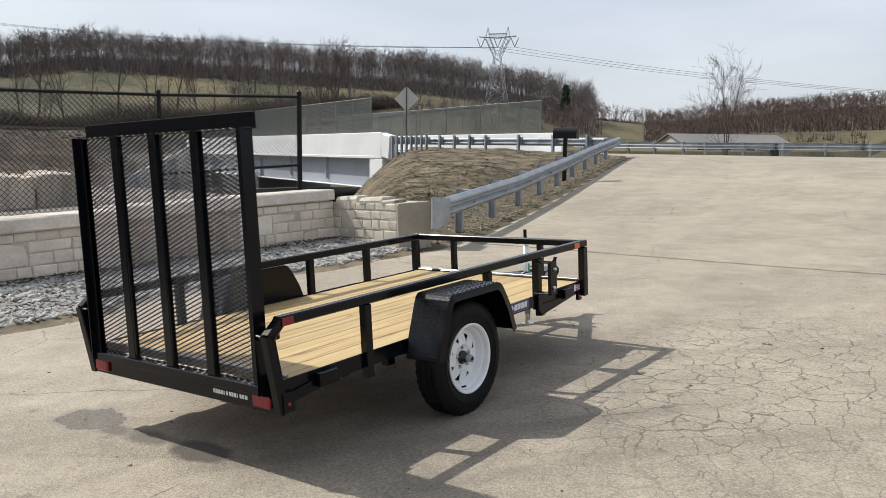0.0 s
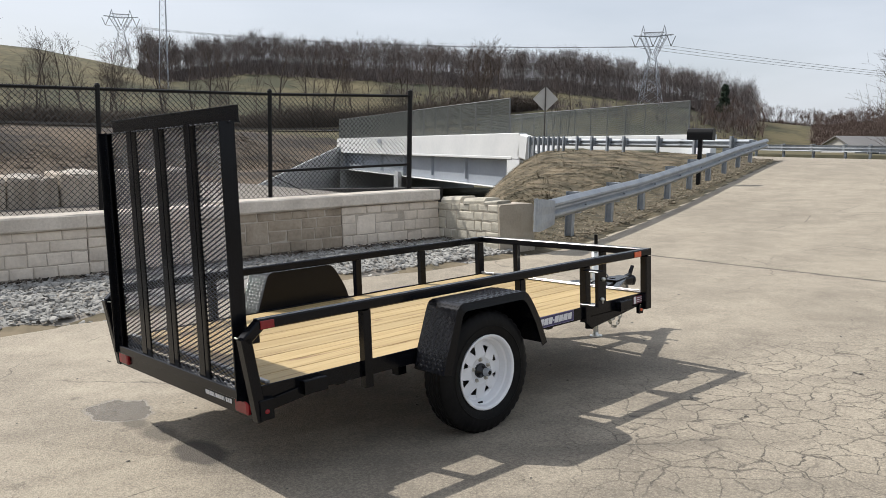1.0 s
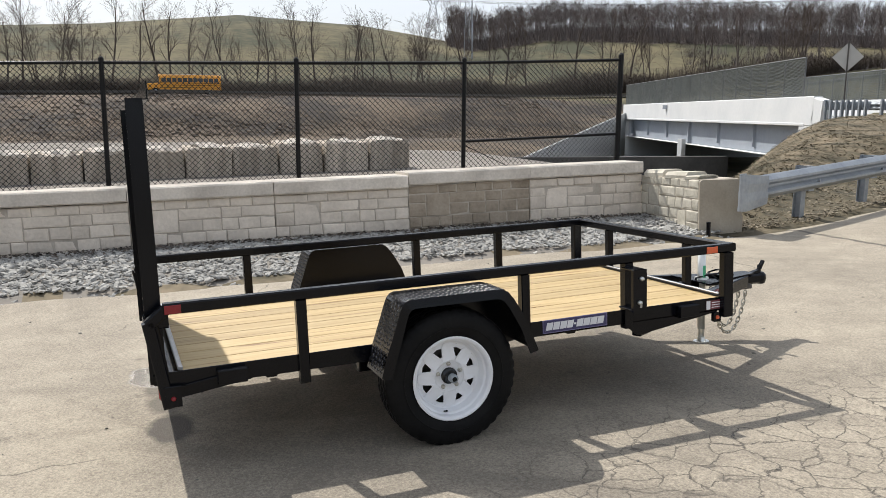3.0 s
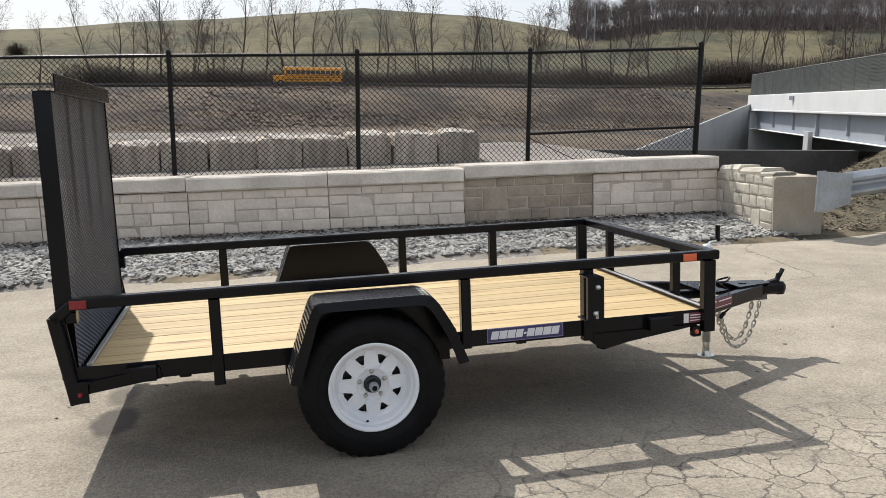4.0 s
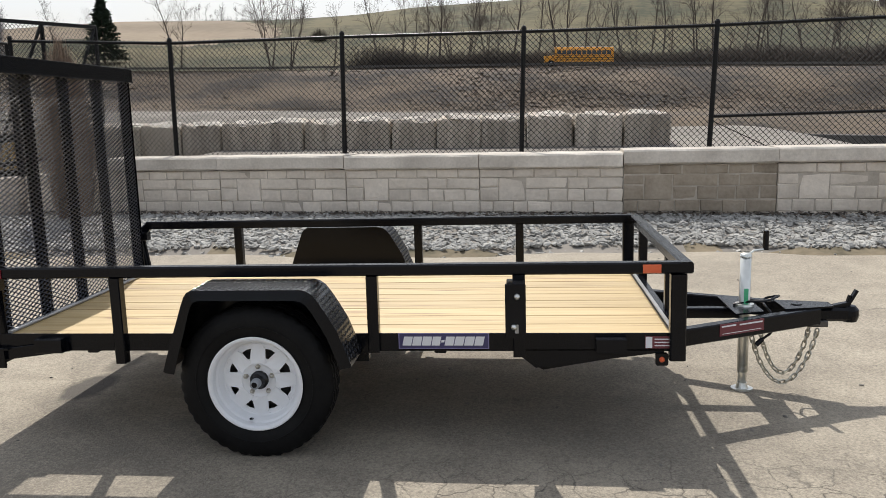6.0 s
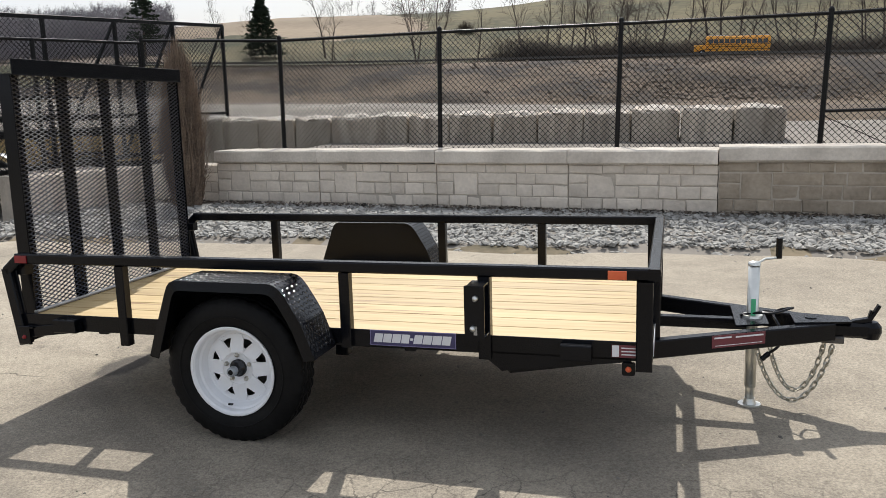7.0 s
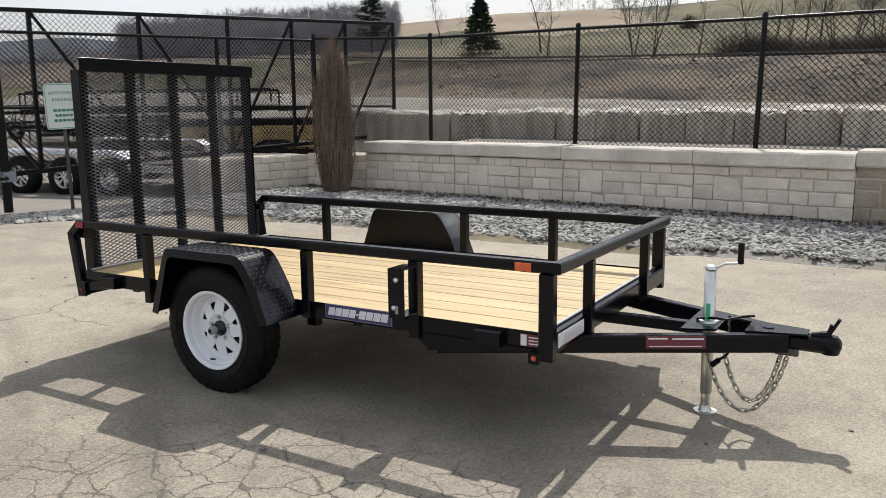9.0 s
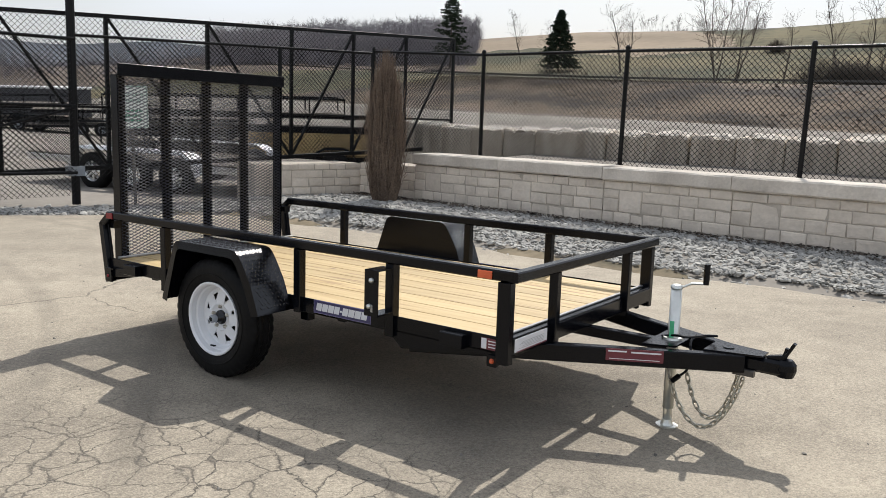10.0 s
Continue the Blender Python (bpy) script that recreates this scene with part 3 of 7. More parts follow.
def wall_block(a, b, top, foot, label, material, capped=True, depth=0.6, cap_over=0.03, cap_h=CAP_H):
    """A block from a to b (as seen from its face, left to right), with its face stones and cap."""
    a, b = Vector((a[0], a[1], 0)), Vector((b[0], b[1], 0))
    run = (b - a).length
    ang = math.atan2(b.y - a.y, b.x - a.x)
    root = thing("wall_block", LOT @ Matrix.Translation((a.x, a.y, foot)) @ Matrix.Rotation(ang, 4, "Z"), label, "wall block", "blocks of the retaining wall")
    h = top - foot - (cap_h if capped else 0)
    core = Build().box(0.006, run - 0.006, 0.0, depth, -0.25, h)
    part("core", core, JOINT, root)
    for u, v, w, hh in FACE:
        st = new("stone", stone_mesh(w * run * 0.985, hh * h * 0.985))
        if not st.data.materials:
            st.data.materials.append(material)
        st.parent = root
        st.matrix_basis = Matrix.Translation((u * run + 0.008, 0.0, v * h)) @ pose(0, random.uniform(-0.003, 0.010), 0, random.uniform(-2.0, 2.0), 0, random.uniform(-1.2, 1.2))
        if st.data.materials[0] is not material:
            st.material_slots[0].link = "OBJECT"
            st.material_slots[0].material = material
    if capped:
        c = Build()
        yw, zh, e, cuts = (depth + 0.07) / 2, cap_h / 2 - 0.003, 0.020, 14
        ring = [(-yw + e, -zh), (yw - e, -zh), (yw, -zh + e), (yw, zh - e), (yw - e, zh), (-yw + e, zh), (-yw, zh - e), (-yw, -zh + e)]
        o = Vector((a.x * 3.1, a.y * 3.1, 0))
        for k in range(cuts + 1):
            u = 0.004 + (run - 0.008) * k / cuts
            for q, (yy, zz) in enumerate(ring):
                w_ = noise.noise_vector(o + Vector((u * 4.0, q * 1.7, 0))) * 0.008
                c.v.append((u + (w_.x if 0 < k < cuts else 0), depth / 2 - cap_over + yy + w_.y, h + cap_h / 2 + zz + w_.z * 0.8))
        c.f = [(k * 8 + q, k * 8 + (q + 1) % 8, k * 8 + 8 + (q + 1) % 8, k * 8 + 8 + q) for k in range(cuts) for q in range(8)]
        c.f += [tuple(range(7, -1, -1)), tuple(range(cuts * 8, cuts * 8 + 8))]
        part("cap", c, CAPST, root, at=Matrix.Translation((0, 0, random.uniform(-0.008, 0.008))))
    return root


for i in range(6):
    wall_block(JOINTS[i], JOINTS[i + 1], CAP_TOP + (0.03 if i >= 4 else 0), FOOT,
               "damp-stained brown cast block with stone-pattern face and plain cap" if i == 4 else "grey cast-concrete block with stone-pattern face and plain cap", WETSTONE if i == 4 else STONE)
# lower uncapped blocks by the corner, and the arm that turns back along the gate
for a, b in (((-6.85, -4.54), (-6.765, -3.30)), ((-4.95, -5.035), (-6.86, -4.545))):
    wall_block(a, b, 0.66 if a[0] < -6.84 else 0.64, 0.0, "uncapped grey cast block with stone-pattern face", STONE, capped=False)
# stone end block towards the guard rail
ROUGH = surf("rough_cream_stone", (0.40, 0.37, 0.30), (0.60, 0.56, 0.47), 4.0, 0.9, bump=0.5, fine=24, rand=0.12)
stone_meshes.clear()
wall_block((-5.80, 7.15), (-4.34, 6.99), 0.70, 0.0, "cream rough-stone end block without a cap", ROUGH, capped=False, depth=0.55)
endb = thing("wall_end", LOT @ Matrix.Translation((-4.34, 6.99, 0)) @ Matrix.Rotation(math.atan2(-0.16, 1.46), 4, "Z"), "plain weathered concrete end face of the wall", "wall block")
eb = Build()
eb.bar((0.0, 0.28, 0.24), (0.13, 0.24, 0.24), 0.55, 0.92, 0.03)
part("body", eb, surf("end_concrete", (0.27, 0.235, 0.185), (0.38, 0.34, 0.275), 3, 0.9, bump=0.4), endb)
for c0, c1, ch in ((0.10, 0.52, 0.15), (0.66, 1.10, 0.13), (1.12, 1.36, 0.06)):
    cp = Build()
    cp.bar((c0, -0.02, 0.69), (c1, 0.03, 0.70), 0.36, ch, 0.045)
    rc = thing("coping_stone", LOT @ Matrix.Translation((-5.78, 7.32, 0.02)) @ Matrix.Rotation(math.atan2(-0.13, 1.18), 4, "Z"), "rough cream coping stone on the end block", "stone", "coping stones")
    part("stone", cp, ROUGH, rc)

# gravel bed at the wall's foot
rng = random.Random(4)
unit = []
for k in range(5):
    bm = bmesh.new()
    bmesh.ops.create_icosphere(bm, subdivisions=1, radius=1)
    rk = random.Random(k)
    for v in bm.verts:
        v.co *= rk.uniform(0.6, 1.25)
    unit.append(([v.co.copy() for v in bm.verts], [tuple(v.index for v in f.verts) for f in bm.faces]))
    bm.free()
gb = Build()


def scatter(n, spot, lo, hi):
    for _ in range(n):
        x, y = spot()
        s = lo + (hi - lo) * rng.random() ** 2.2
        vs, fs = unit[rng.randrange(5)]
        m = Matrix.Translation((x, y, ground_height(x, y) + s * 0.15)) @ Euler((rng.uniform(-0.5, 0.5), rng.uniform(-0.5, 0.5), rng.uniform(0, 6.3))).to_matrix().to_4x4() @ Matrix.Diagonal((s * 1.25, s * 0.85, s * 0.5, 1))
        k = len(gb.v)
        gb.v += [tuple(m @ v) for v in vs]
        gb.f += [tuple(k + i for i in f) for f in fs]


def bed_spot():
    while True:
        y = rng.uniform(-5.6, 7.2)
        x = rng.uniform(-6.5, -3.4)
        e = left_edge(y) + 0.0 + rng.gauss(0, 0.12)
        if x < e and (y > -4.6 or x > -6.9 + (-4.6 - y) * 3 and y > -5.2):
            return x, y


scatter(21000, bed_spot, 0.012, 0.050)


def gate_spot():
    t = rng.random()
    x, y = -4.1 + t * 4.6, -4.75 - t * 2.9
    q = rng.gauss(0, 0.22)
    return x + q * 0.5, y + q - 0.25


scatter(2200, gate_spot, 0.02, 0.07)
tagged(put("gravel", gb, GRAVEL, raw=True), "loose pale limestone gravel along the foot of the wall", "gravel", kind="stuff")

gb = Build()


def verge_spot():
    y = rng.uniform(7.5, 26)
    return left_edge(y) - 0.12 - abs(rng.gauss(0, 0.75)), y


scatter(6500, verge_spot, 0.010, 0.034)
tagged(put("verge_stones", gb, surf("verge_pebbles", (0.07, 0.055, 0.035), (0.34, 0.29, 0.21), 6.0, 0.95, bump=0.2, fine=30), raw=True), "pale stones and dead leaves strewn along the verge", "stones", kind="stuff")

gb = Build()


def lot_spot():
    while True:
        x, y = rng.gauss(0.5, 2.6), rng.gauss(1.5, 3.0)
        if x > -4.0 and -5 < y < 8:
            return x, y


scatter(260, lot_spot, 0.004, 0.013)
gb.v = [(x, y, z + 0.035) for x, y, z in gb.v]
tagged(put("loose_grit", gb, surf("dark_grit", (0.06, 0.055, 0.05), (0.25, 0.23, 0.2), 9, 0.9), raw=True), "loose grit and pebbles on the asphalt", "grit", kind="stuff")
bo = Build()
vs, fs = unit[2]
bm = bmesh.new()
bmesh.ops.create_icosphere(bm, subdivisions=3, radius=1)
for v in bm.verts:
    v.co *= 1 + 0.35 * noise.noise(v.co * 1.3 + Vector((3, 1, 7)))
bo.v, bo.f = [tuple(v.co) for v in bm.verts], [tuple(v.index for v in f.verts) for f in bm.faces]
bm.free()
rock = put("boulder", bo, WETSTONE, Matrix.Translation(W(-4.42, 7.55, 0.14)) @ pose(0, 0, 0, 5, 0, 20) @ Matrix.Diagonal((0.19, 0.16, 0.13, 1)), smooth=True)
tagged(rock, "rounded brown-grey boulder at the end of the wall", "rock")

# ---------------------------------------------------------------- chain-link fence on the wall's terrace
POSTS = [(-7.975, -5.25), (-7.558, -2.592), (-7.277, -0.035), (-7.066, 2.426), (-6.868, 4.84), (-6.697, 7.407)]
FENCE_TOP = [2.60, 2.455, 2.44, 2.415, 2.40, 2.43]


def link_mesh(b, p, u, run, z0, z1, pitch=0.075, r=0.0044, slope=0.0):
    """Diagonal wires both ways over a panel that starts at p and runs along u."""
    h = z1 - z0
    n = int((run + h) / pitch) + 1
    side = Vector((-u.y, u.x, 0)) * 0.002
    for way in (1, -1):
        for i in range(n):
            s0 = i * pitch - (h if way == 1 else 0)
            a, c = (s0, 0.0), (s0 + way * h, h)
            # cut to the panel
            pts = []
            for (s, z), (s2, zz) in ((a, c), (c, a)):
                if s < 0:
                    k = (0 - s) / (s2 - s)
                    s, z = 0, z + (zz - z) * k
                elif s > run:
                    k = (run - s) / (s2 - s)
                    s, z = run, z + (zz - z) * k
                pts.append((s, z))
            if abs(pts[0][0] - pts[1][0]) < 0.01 or (pts[0][0] - pts[1][0]) * (a[0] - c[0]) < 0:
                continue
            w = [p + u * s + Vector((0, 0, z0 + z + slope * s)) + side * way for s, z in pts]
            b.rod(w[0], w[1], r, 3, cap=False)


fence = thing("fence", Matrix.Translation((0, 0, 0)), "black chain-link fence with round posts and a top rail", "fence")
ends = [W(x, y, z) for (x, y), z in zip(POSTS, FENCE_TOP)]
for k, e in enumerate(ends):
    big = k == len(ends) - 1
    pb = Build().rod((e.x, e.y, e.z - 2.3), (e.x, e.y, e.z + (0.06 if big else 0.03)), 0.042 if big else 0.032, 10)
    pb.lathe([(-0.01, 0.044 if big else 0.036), (0.02, 0.044 if big else 0.036), (0.045, 0.02), (0.05, 0.0)], 10, (e.x, e.y, e.z + (0.06 if big else 0.03)), "z")
    part("post", pb, FENCE, fence)
for a, b in zip(ends, ends[1:]):
    part("top_rail", Build().rod(a, b, 0.022, 8), FENCE, fence)
    d = Vector((b.x - a.x, b.y - a.y, 0))
    run = d.length
    mb = Build()
    link_mesh(mb, Vector((a.x, a.y, a.z)), d.normalized(), run, -1.75, 0.03, slope=(b.z - a.z) / run)
    part("chain_link", mb, FENCE, fence, raw=True)
a, b = ends[4], ends[5]
part("brace_rail", Build().rod(a - Vector((0, 0, 1.13)), b - Vector((0, 0, 1.13)), 0.02, 8), FENCE, fence)
part("truss_rod", Build().rod(a - Vector((0, 0, 1.18)), a.lerp(b, 0.45) - Vector((0, 0, 1.75)), 0.006, 6), FENCE, fence)

# ---------------------------------------------------------------- upright bin blocks behind the fence
bin_meshes = []
for k in range(4):
    bm = bmesh.new()
    bmesh.ops.create_cube(bm, size=1)
    bmesh.ops.subdivide_edges(bm, edges=bm.edges[:], cuts=5, use_grid_fill=True)
    bmesh.ops.bevel(bm, geom=[e for e in bm.edges if e.calc_face_angle(0) > 1], offset=0.03, segments=1, affect="EDGES")
    rk = random.Random(k + 9)
    for v in bm.verts:
        flute = 0.030 * math.sin(v.co.y * 17 + k * 2) * (1 if abs(v.co.y) < 0.4 else 0)
        if abs(v.co.x) > 0.45:
            v.co.x -= math.copysign(abs(flute) + 0.012 * rk.random(), v.co.x)
        v.co += Vector((rk.uniform(-1, 1), rk.uniform(-1, 1), rk.uniform(-1, 1))) * 0.008
        if v.co.z > 0.4:
            v.co.z += 0.028 * rk.uniform(-1, 1)
    me = bpy.data.meshes.new("bin_block")
    bm.to_mesh(me)
    bm.free()
    me.materials.append(BINBLOCK)
    bin_meshes.append(me)
PALE = surf("pale_mortar", (0.36, 0.33, 0.285), (0.58, 0.54, 0.475), 6, 0.95, bump=0.4)


def top_rubble(ob):
    """A pale lump of spilt mortar over a block's top."""
    bm = bmesh.new()
    bmesh.ops.create_icosphere(bm, subdivisions=3, radius=1)
    o = Vector((rng.uniform(0, 90), rng.uniform(0, 90), 0))
    b = Build()
    for v in bm.verts:
        k = 1 + 0.45 * noise.noise(v.co * 1.7 + o)
        b.v.append((v.co.x * k * 0.36 + 0.08, v.co.y * k * 0.40, 0.49 + v.co.z * 0.055 * (1 + 1.3 * noise.noise(v.co * 5.0 + o))))
    b.f = [tuple(v.index for v in f.verts) for f in bm.faces]
    bm.free()
    part("mortar", b, PALE, ob, "pale crumbled mortar")


p0, p1 = Vector((-10.0, -6.2)), Vector((-9.2, 4.62))
count = 15
for k in range(count):
    s = (k + 0.5) / count
    x, y = p0.x + (p1.x - p0.x) * s, p0.y + (p1.y - p0.y) * s
    base = W(x, y, 0.0).z
    ob = new("bin_block", bin_meshes[k % 4])
    wd = 0.698 + rng.uniform(-0.012, 0.008)
    top = W(x, y, 1.315).z + rng.uniform(-0.03, 0.03)
    ob.matrix_basis = Matrix.Translation((x + rng.uniform(-0.06, 0.06), y, (base + 0.2 + top) / 2)) @ pose(0, 0, 0, rng.uniform(-1, 1), rng.uniform(-1, 1), rng.uniform(-2.5, 2.5)) @ Matrix.Diagonal((0.85, wd, top - base - 0.2, 1))
    top_rubble(ob)
    tagged(ob, "upright weathered concrete bin block with crumbled top", "concrete block", "row of bin blocks")

# ---------------------------------------------------------------- the utility trailer
trailer = thing("utility_trailer", LOT @ Matrix.Translation((0, 3.0, 0.0)) @ Matrix.Rotation(radians(0.28), 4, "X") @ Matrix.Translation((0, -3.0, 0.0)), "black single-axle utility trailer with pine deck and raised mesh ramp gate", "trailer")
SIDE, REAR, FRONT = 0.752, 0.125, 3.03
RAIL, FR_LO, FR_HI = 0.760, 0.418, 0.493
DECKTOP = 0.488


def tp(name, b, material=None, label="", smooth=False, parent=None, at=None):
    return part(name, b, material or BLACK, parent or trailer, label, smooth, at)


for s in (-1, 1):
    # side of the frame: an angle, web outside and foot inwards
    b = Build()
    b.bar((s * SIDE, REAR, (FR_LO + FR_HI) / 2), (s * SIDE, FRONT, (FR_LO + FR_HI) / 2), 0.008, FR_HI - FR_LO, 0.002)
    b.bar((s * (SIDE - 0.035), REAR, FR_LO + 0.004), (s * (SIDE - 0.035), FRONT, FR_LO + 0.004), 0.07, 0.007, 0.002)
    tp("side_rail", b)
    tp("top_rail", Build().bar((s * SIDE, REAR + 0.0, RAIL - 0.0), (s * SIDE, FRONT, RAIL), 0.05, 0.046, 0.006))
    for y in (0.69, 1.78, 2.375):
        if y == 2.375 and s == 1:
            continue
        tp("upright", Build().bar((s * (SIDE + 0.007), y, FR_LO - (0.05 if y < 1 else 0)), (s * (SIDE + 0.007), y, RAIL - 0.024), 0.046, 0.046, 0.004, up=(0, 1, 0)))
    tp("corner_post", Build().bar((s * (SIDE + 0.018), FRONT - 0.032, FR_LO - 0.03), (s * (SIDE + 0.018), FRONT - 0.032, RAIL - 0.024), 0.048, 0.062, 0.005, up=(0, 1, 0)))
    # rear end of the rail: bent down into a slanting plate
    b = Build()
    b.bar((s * SIDE, REAR + 0.010, RAIL - 0.004), (s * SIDE, REAR - 0.062, RAIL - 0.062), 0.05, 0.046, 0.006, up=(0, 1, 0))
    b.bar((s * SIDE, REAR - 0.062, RAIL - 0.05), (s * SIDE, REAR - 0.005, FR_LO - 0.075), 0.05, 0.05, 0.005, up=(0, 1, 0))
    tp("rear_post", b)
    # brackets of the stake pockets
    for y in (0.38, 2.74):
        tp("stake_pocket", Build().bar((s * (SIDE + 0.02), y - 0.06, FR_LO + 0.03), (s * (SIDE + 0.02), y + 0.06, FR_LO + 0.03), 0.05, 0.062, 0.004))
    tp("reflector", Build().bar((s * (SIDE + 0.027), REAR + 0.005, RAIL - 0.002), (s * (SIDE + 0.027), REAR + 0.07, RAIL - 0.002), 0.006, 0.036, 0.002), RED, "red reflector")
    tp("reflector", Build().bar((s * (SIDE + 0.027), 2.86, RAIL - 0.002), (s * (SIDE + 0.027), 2.93, RAIL - 0.002), 0.006, 0.034, 0.002), AMBER, "orange reflector")
    tp("side_lamp", Build().bar((s * (SIDE + 0.0), FRONT - 0.09, FR_LO - 0.03), (s * (SIDE + 0.02), FRONT - 0.09, FR_LO - 0.03), 0.05, 0.05, 0.006), BLACK)
    tp("side_lens", Build().lathe([(0.0, 0.012), (0.006, 0.009), (0.008, 0.0)], 10, (s * SIDE + s * 0.02, FRONT - 0.09, FR_LO - 0.03)), AMBER, "small orange lens")

# front and its rail
tp("front_rail", Build().bar((-SIDE + 0.026, FRONT, RAIL), (SIDE - 0.026, FRONT, RAIL), 0.05, 0.046, 0.006))
for s in (-1, 1):
    tp("rail_corner", Build().bar((s * (SIDE - 0.03), FRONT, RAIL + 0.001), (s * (SIDE + 0.024), FRONT - 0.0, RAIL + 0.001), 0.05, 0.046, 0.006))
for x in (-0.40, 0.40):
    tp("upright", Build().bar((x, FRONT, FR_LO - 0.02), (x, FRONT, RAIL - 0.024), 0.04, 0.044, 0.004, up=(0, 1, 0)))
b = Build()
b.bar((-SIDE, FRONT - 0.004, (FR_LO + FR_HI) / 2), (SIDE, FRONT - 0.004, (FR_LO + FR_HI) / 2), 0.008, FR_HI - FR_LO, 0.002)
b.bar((-SIDE, FRONT - 0.03, FR_HI + 0.004), (SIDE, FRONT - 0.03, FR_HI + 0.004), 0.055, 0.006, 0.002)
tp("front_crossmember", b)
for y in (0.55, 1.05, 1.55, 2.05, 2.55):
    tp("crossmember", Build().bar((-SIDE + 0.01, y, FR_LO + 0.01), (SIDE - 0.01, y, FR_LO + 0.01), 0.05, 0.045, 0.004))

# deck boards
for k in range(10):
    w = (2 * SIDE - 0.03) / 10
    x = -SIDE + 0.015 + w * (k + 0.5)
    bb = Build().bar((x, REAR + 0.055, DECKTOP - 0.019), (x, FRONT - 0.03, DECKTOP - 0.019), w - 0.004, 0.038, 0.003)
    tp("deck_board", bb, DECK, "yellow pine board" if k == 0 else "")

# latch post for the side: box with a slot and two bolts
tp("upright", Build().bar((SIDE, 2.375, FR_LO - 0.02), (SIDE, 2.375, RAIL - 0.024), 0.05, 0.05, 0.004, up=(0, 1, 0)))
b = Build()
LX = SIDE + 0.132
LB = FR_LO + 0.3 * (RAIL - 0.04 - FR_LO)
b.bar((LX, 2.362, LB), (LX, 2.362, RAIL - 0.04), 0.008, 0.08, 0.002, up=(0, 1, 0))
b.bar((LX - 0.010, 2.325, LB), (LX - 0.010, 2.325, RAIL - 0.04), 0.020, 0.006, 0.002, up=(0, 1, 0))
b.bar((SIDE + 0.02, 2.362, RAIL - 0.042), (LX, 2.362, RAIL - 0.042), 0.07, 0.008, 0.002)
b.bar((SIDE + 0.0, 2.362, LB + 0.004), (LX, 2.362, LB + 0.004), 0.07, 0.008, 0.002)
lb = tp("latch_box", b)
for z in (RAIL - 0.085, RAIL - 0.205):
    part("bolt", Build().lathe([(0.0, 0.012), (0.012, 0.012), (0.016, 0.007), (0.02, 0.0)], 8, (LX + 0.004, 2.368 - (0.012 if z < 0.6 else 0), z)), ZINC, lb, "zinc bolt", True)
part("slot", Build().bar((LX + 0.0045, 2.366, LB + 0.02), (LX + 0.0045, 2.366, LB + 0.055), 0.001, 0.014, 0.0003, up=(0, 1, 0)), EDGE, lb)
# pale bars added at both deck ends, painting the glint on the black coat
tp("deck_lip", Build().bar((-SIDE + 0.02, REAR + 0.05, DECKTOP + 0.008), (SIDE - 0.02, REAR + 0.05, DECKTOP + 0.008), 0.022, 0.012, 0.003), EDGE, "pale bar painted in as the glint along the deck's black end")
tp("deck_lip", Build().bar((-SIDE + 0.02, FRONT - 0.045, FR_HI + 0.012), (SIDE - 0.02, FRONT - 0.045, FR_HI + 0.012), 0.016, 0.008, 0.002), EDGE, "pale bar painted in as the glint along the deck's black end")

# rear crossmember with lamps
b = Build()
b.bar((-SIDE - 0.02, REAR - 0.02, 0.390), (SIDE + 0.02, REAR - 0.02, 0.390), 0.012, 0.095, 0.003)
b.bar((-SIDE - 0.03, REAR + 0.02, 0.430), (SIDE + 0.03, REAR + 0.02, 0.430), 0.09, 0.008, 0.003)
for s in (-1, 1):
    b.bar((s * (SIDE + 0.025), REAR - 0.02, 0.392), (s * (SIDE + 0.025), REAR + 0.045, 0.392), 0.012, 0.09, 0.003)
tp("rear_crossmember", b)
for s in (-1, 1):
    b = Build()
    b.bar((s * (SIDE + 0.012), REAR + 0.02, 0.403), (s * (SIDE + 0.012), REAR + 0.33, 0.443), 0.008, 0.05, 0.002)
    tp("gusset", b)
    lens = Build()
    ring = [(0.012 * math.cos(a) + (0.048 if math.cos(a) > 0 else -0.048), 0.012 * math.sin(a) + (0.020 if math.sin(a) > 0 else -0.020)) for a in [2 * math.pi * (i + 0.5) / 20 for i in range(20)]]
    lens.sweep((s * 0.65, REAR - 0.026, 0.391), (s * 0.65, REAR - 0.036, 0.391), ring)
    lens.sweep((s * 0.65, REAR - 0.036, 0.391), (s * 0.65, REAR - 0.042, 0.391), ring, scale1=0.82)
    tp("tail_lamp", lens, RED, "dark red rectangular tail lamp")
    tp("marker_lens", Build().lathe([(0.0, 0.011), (0.006, 0.008), (0.008, 0.0)], 10, (s * (SIDE + 0.031), REAR + 0.012, 0.384)), RED, "small red lens")
# maker's address on the crossmember: plain bars
for i, w in enumerate((0.018, 0.016, 0.017, 0.016, 0.008, 0.015, 0.017, 0.016, 0.016, 0.006, 0.016, 0.016, 0.02)):
    x = 0.30 + i * 0.0192
    tp("lettering", Build().bar((x, REAR - 0.0285, 0.389), (x + w * 0.85, REAR - 0.0285, 0.389), 0.002, 0.020, 0.0005), LETTER)

# fenders and wheels on both sides
FPROF = [(0.972, 0.40), (1.0, 0.49), (1.04, 0.60), (1.064, 0.668), (1.078, 0.702), (1.092, 0.72), (1.112, 0.728), (1.54, 0.728), (1.566, 0.722), (1.588, 0.706), (1.61, 0.678), (1.64, 0.63), (1.677, 0.565), (1.73, 0.425)]


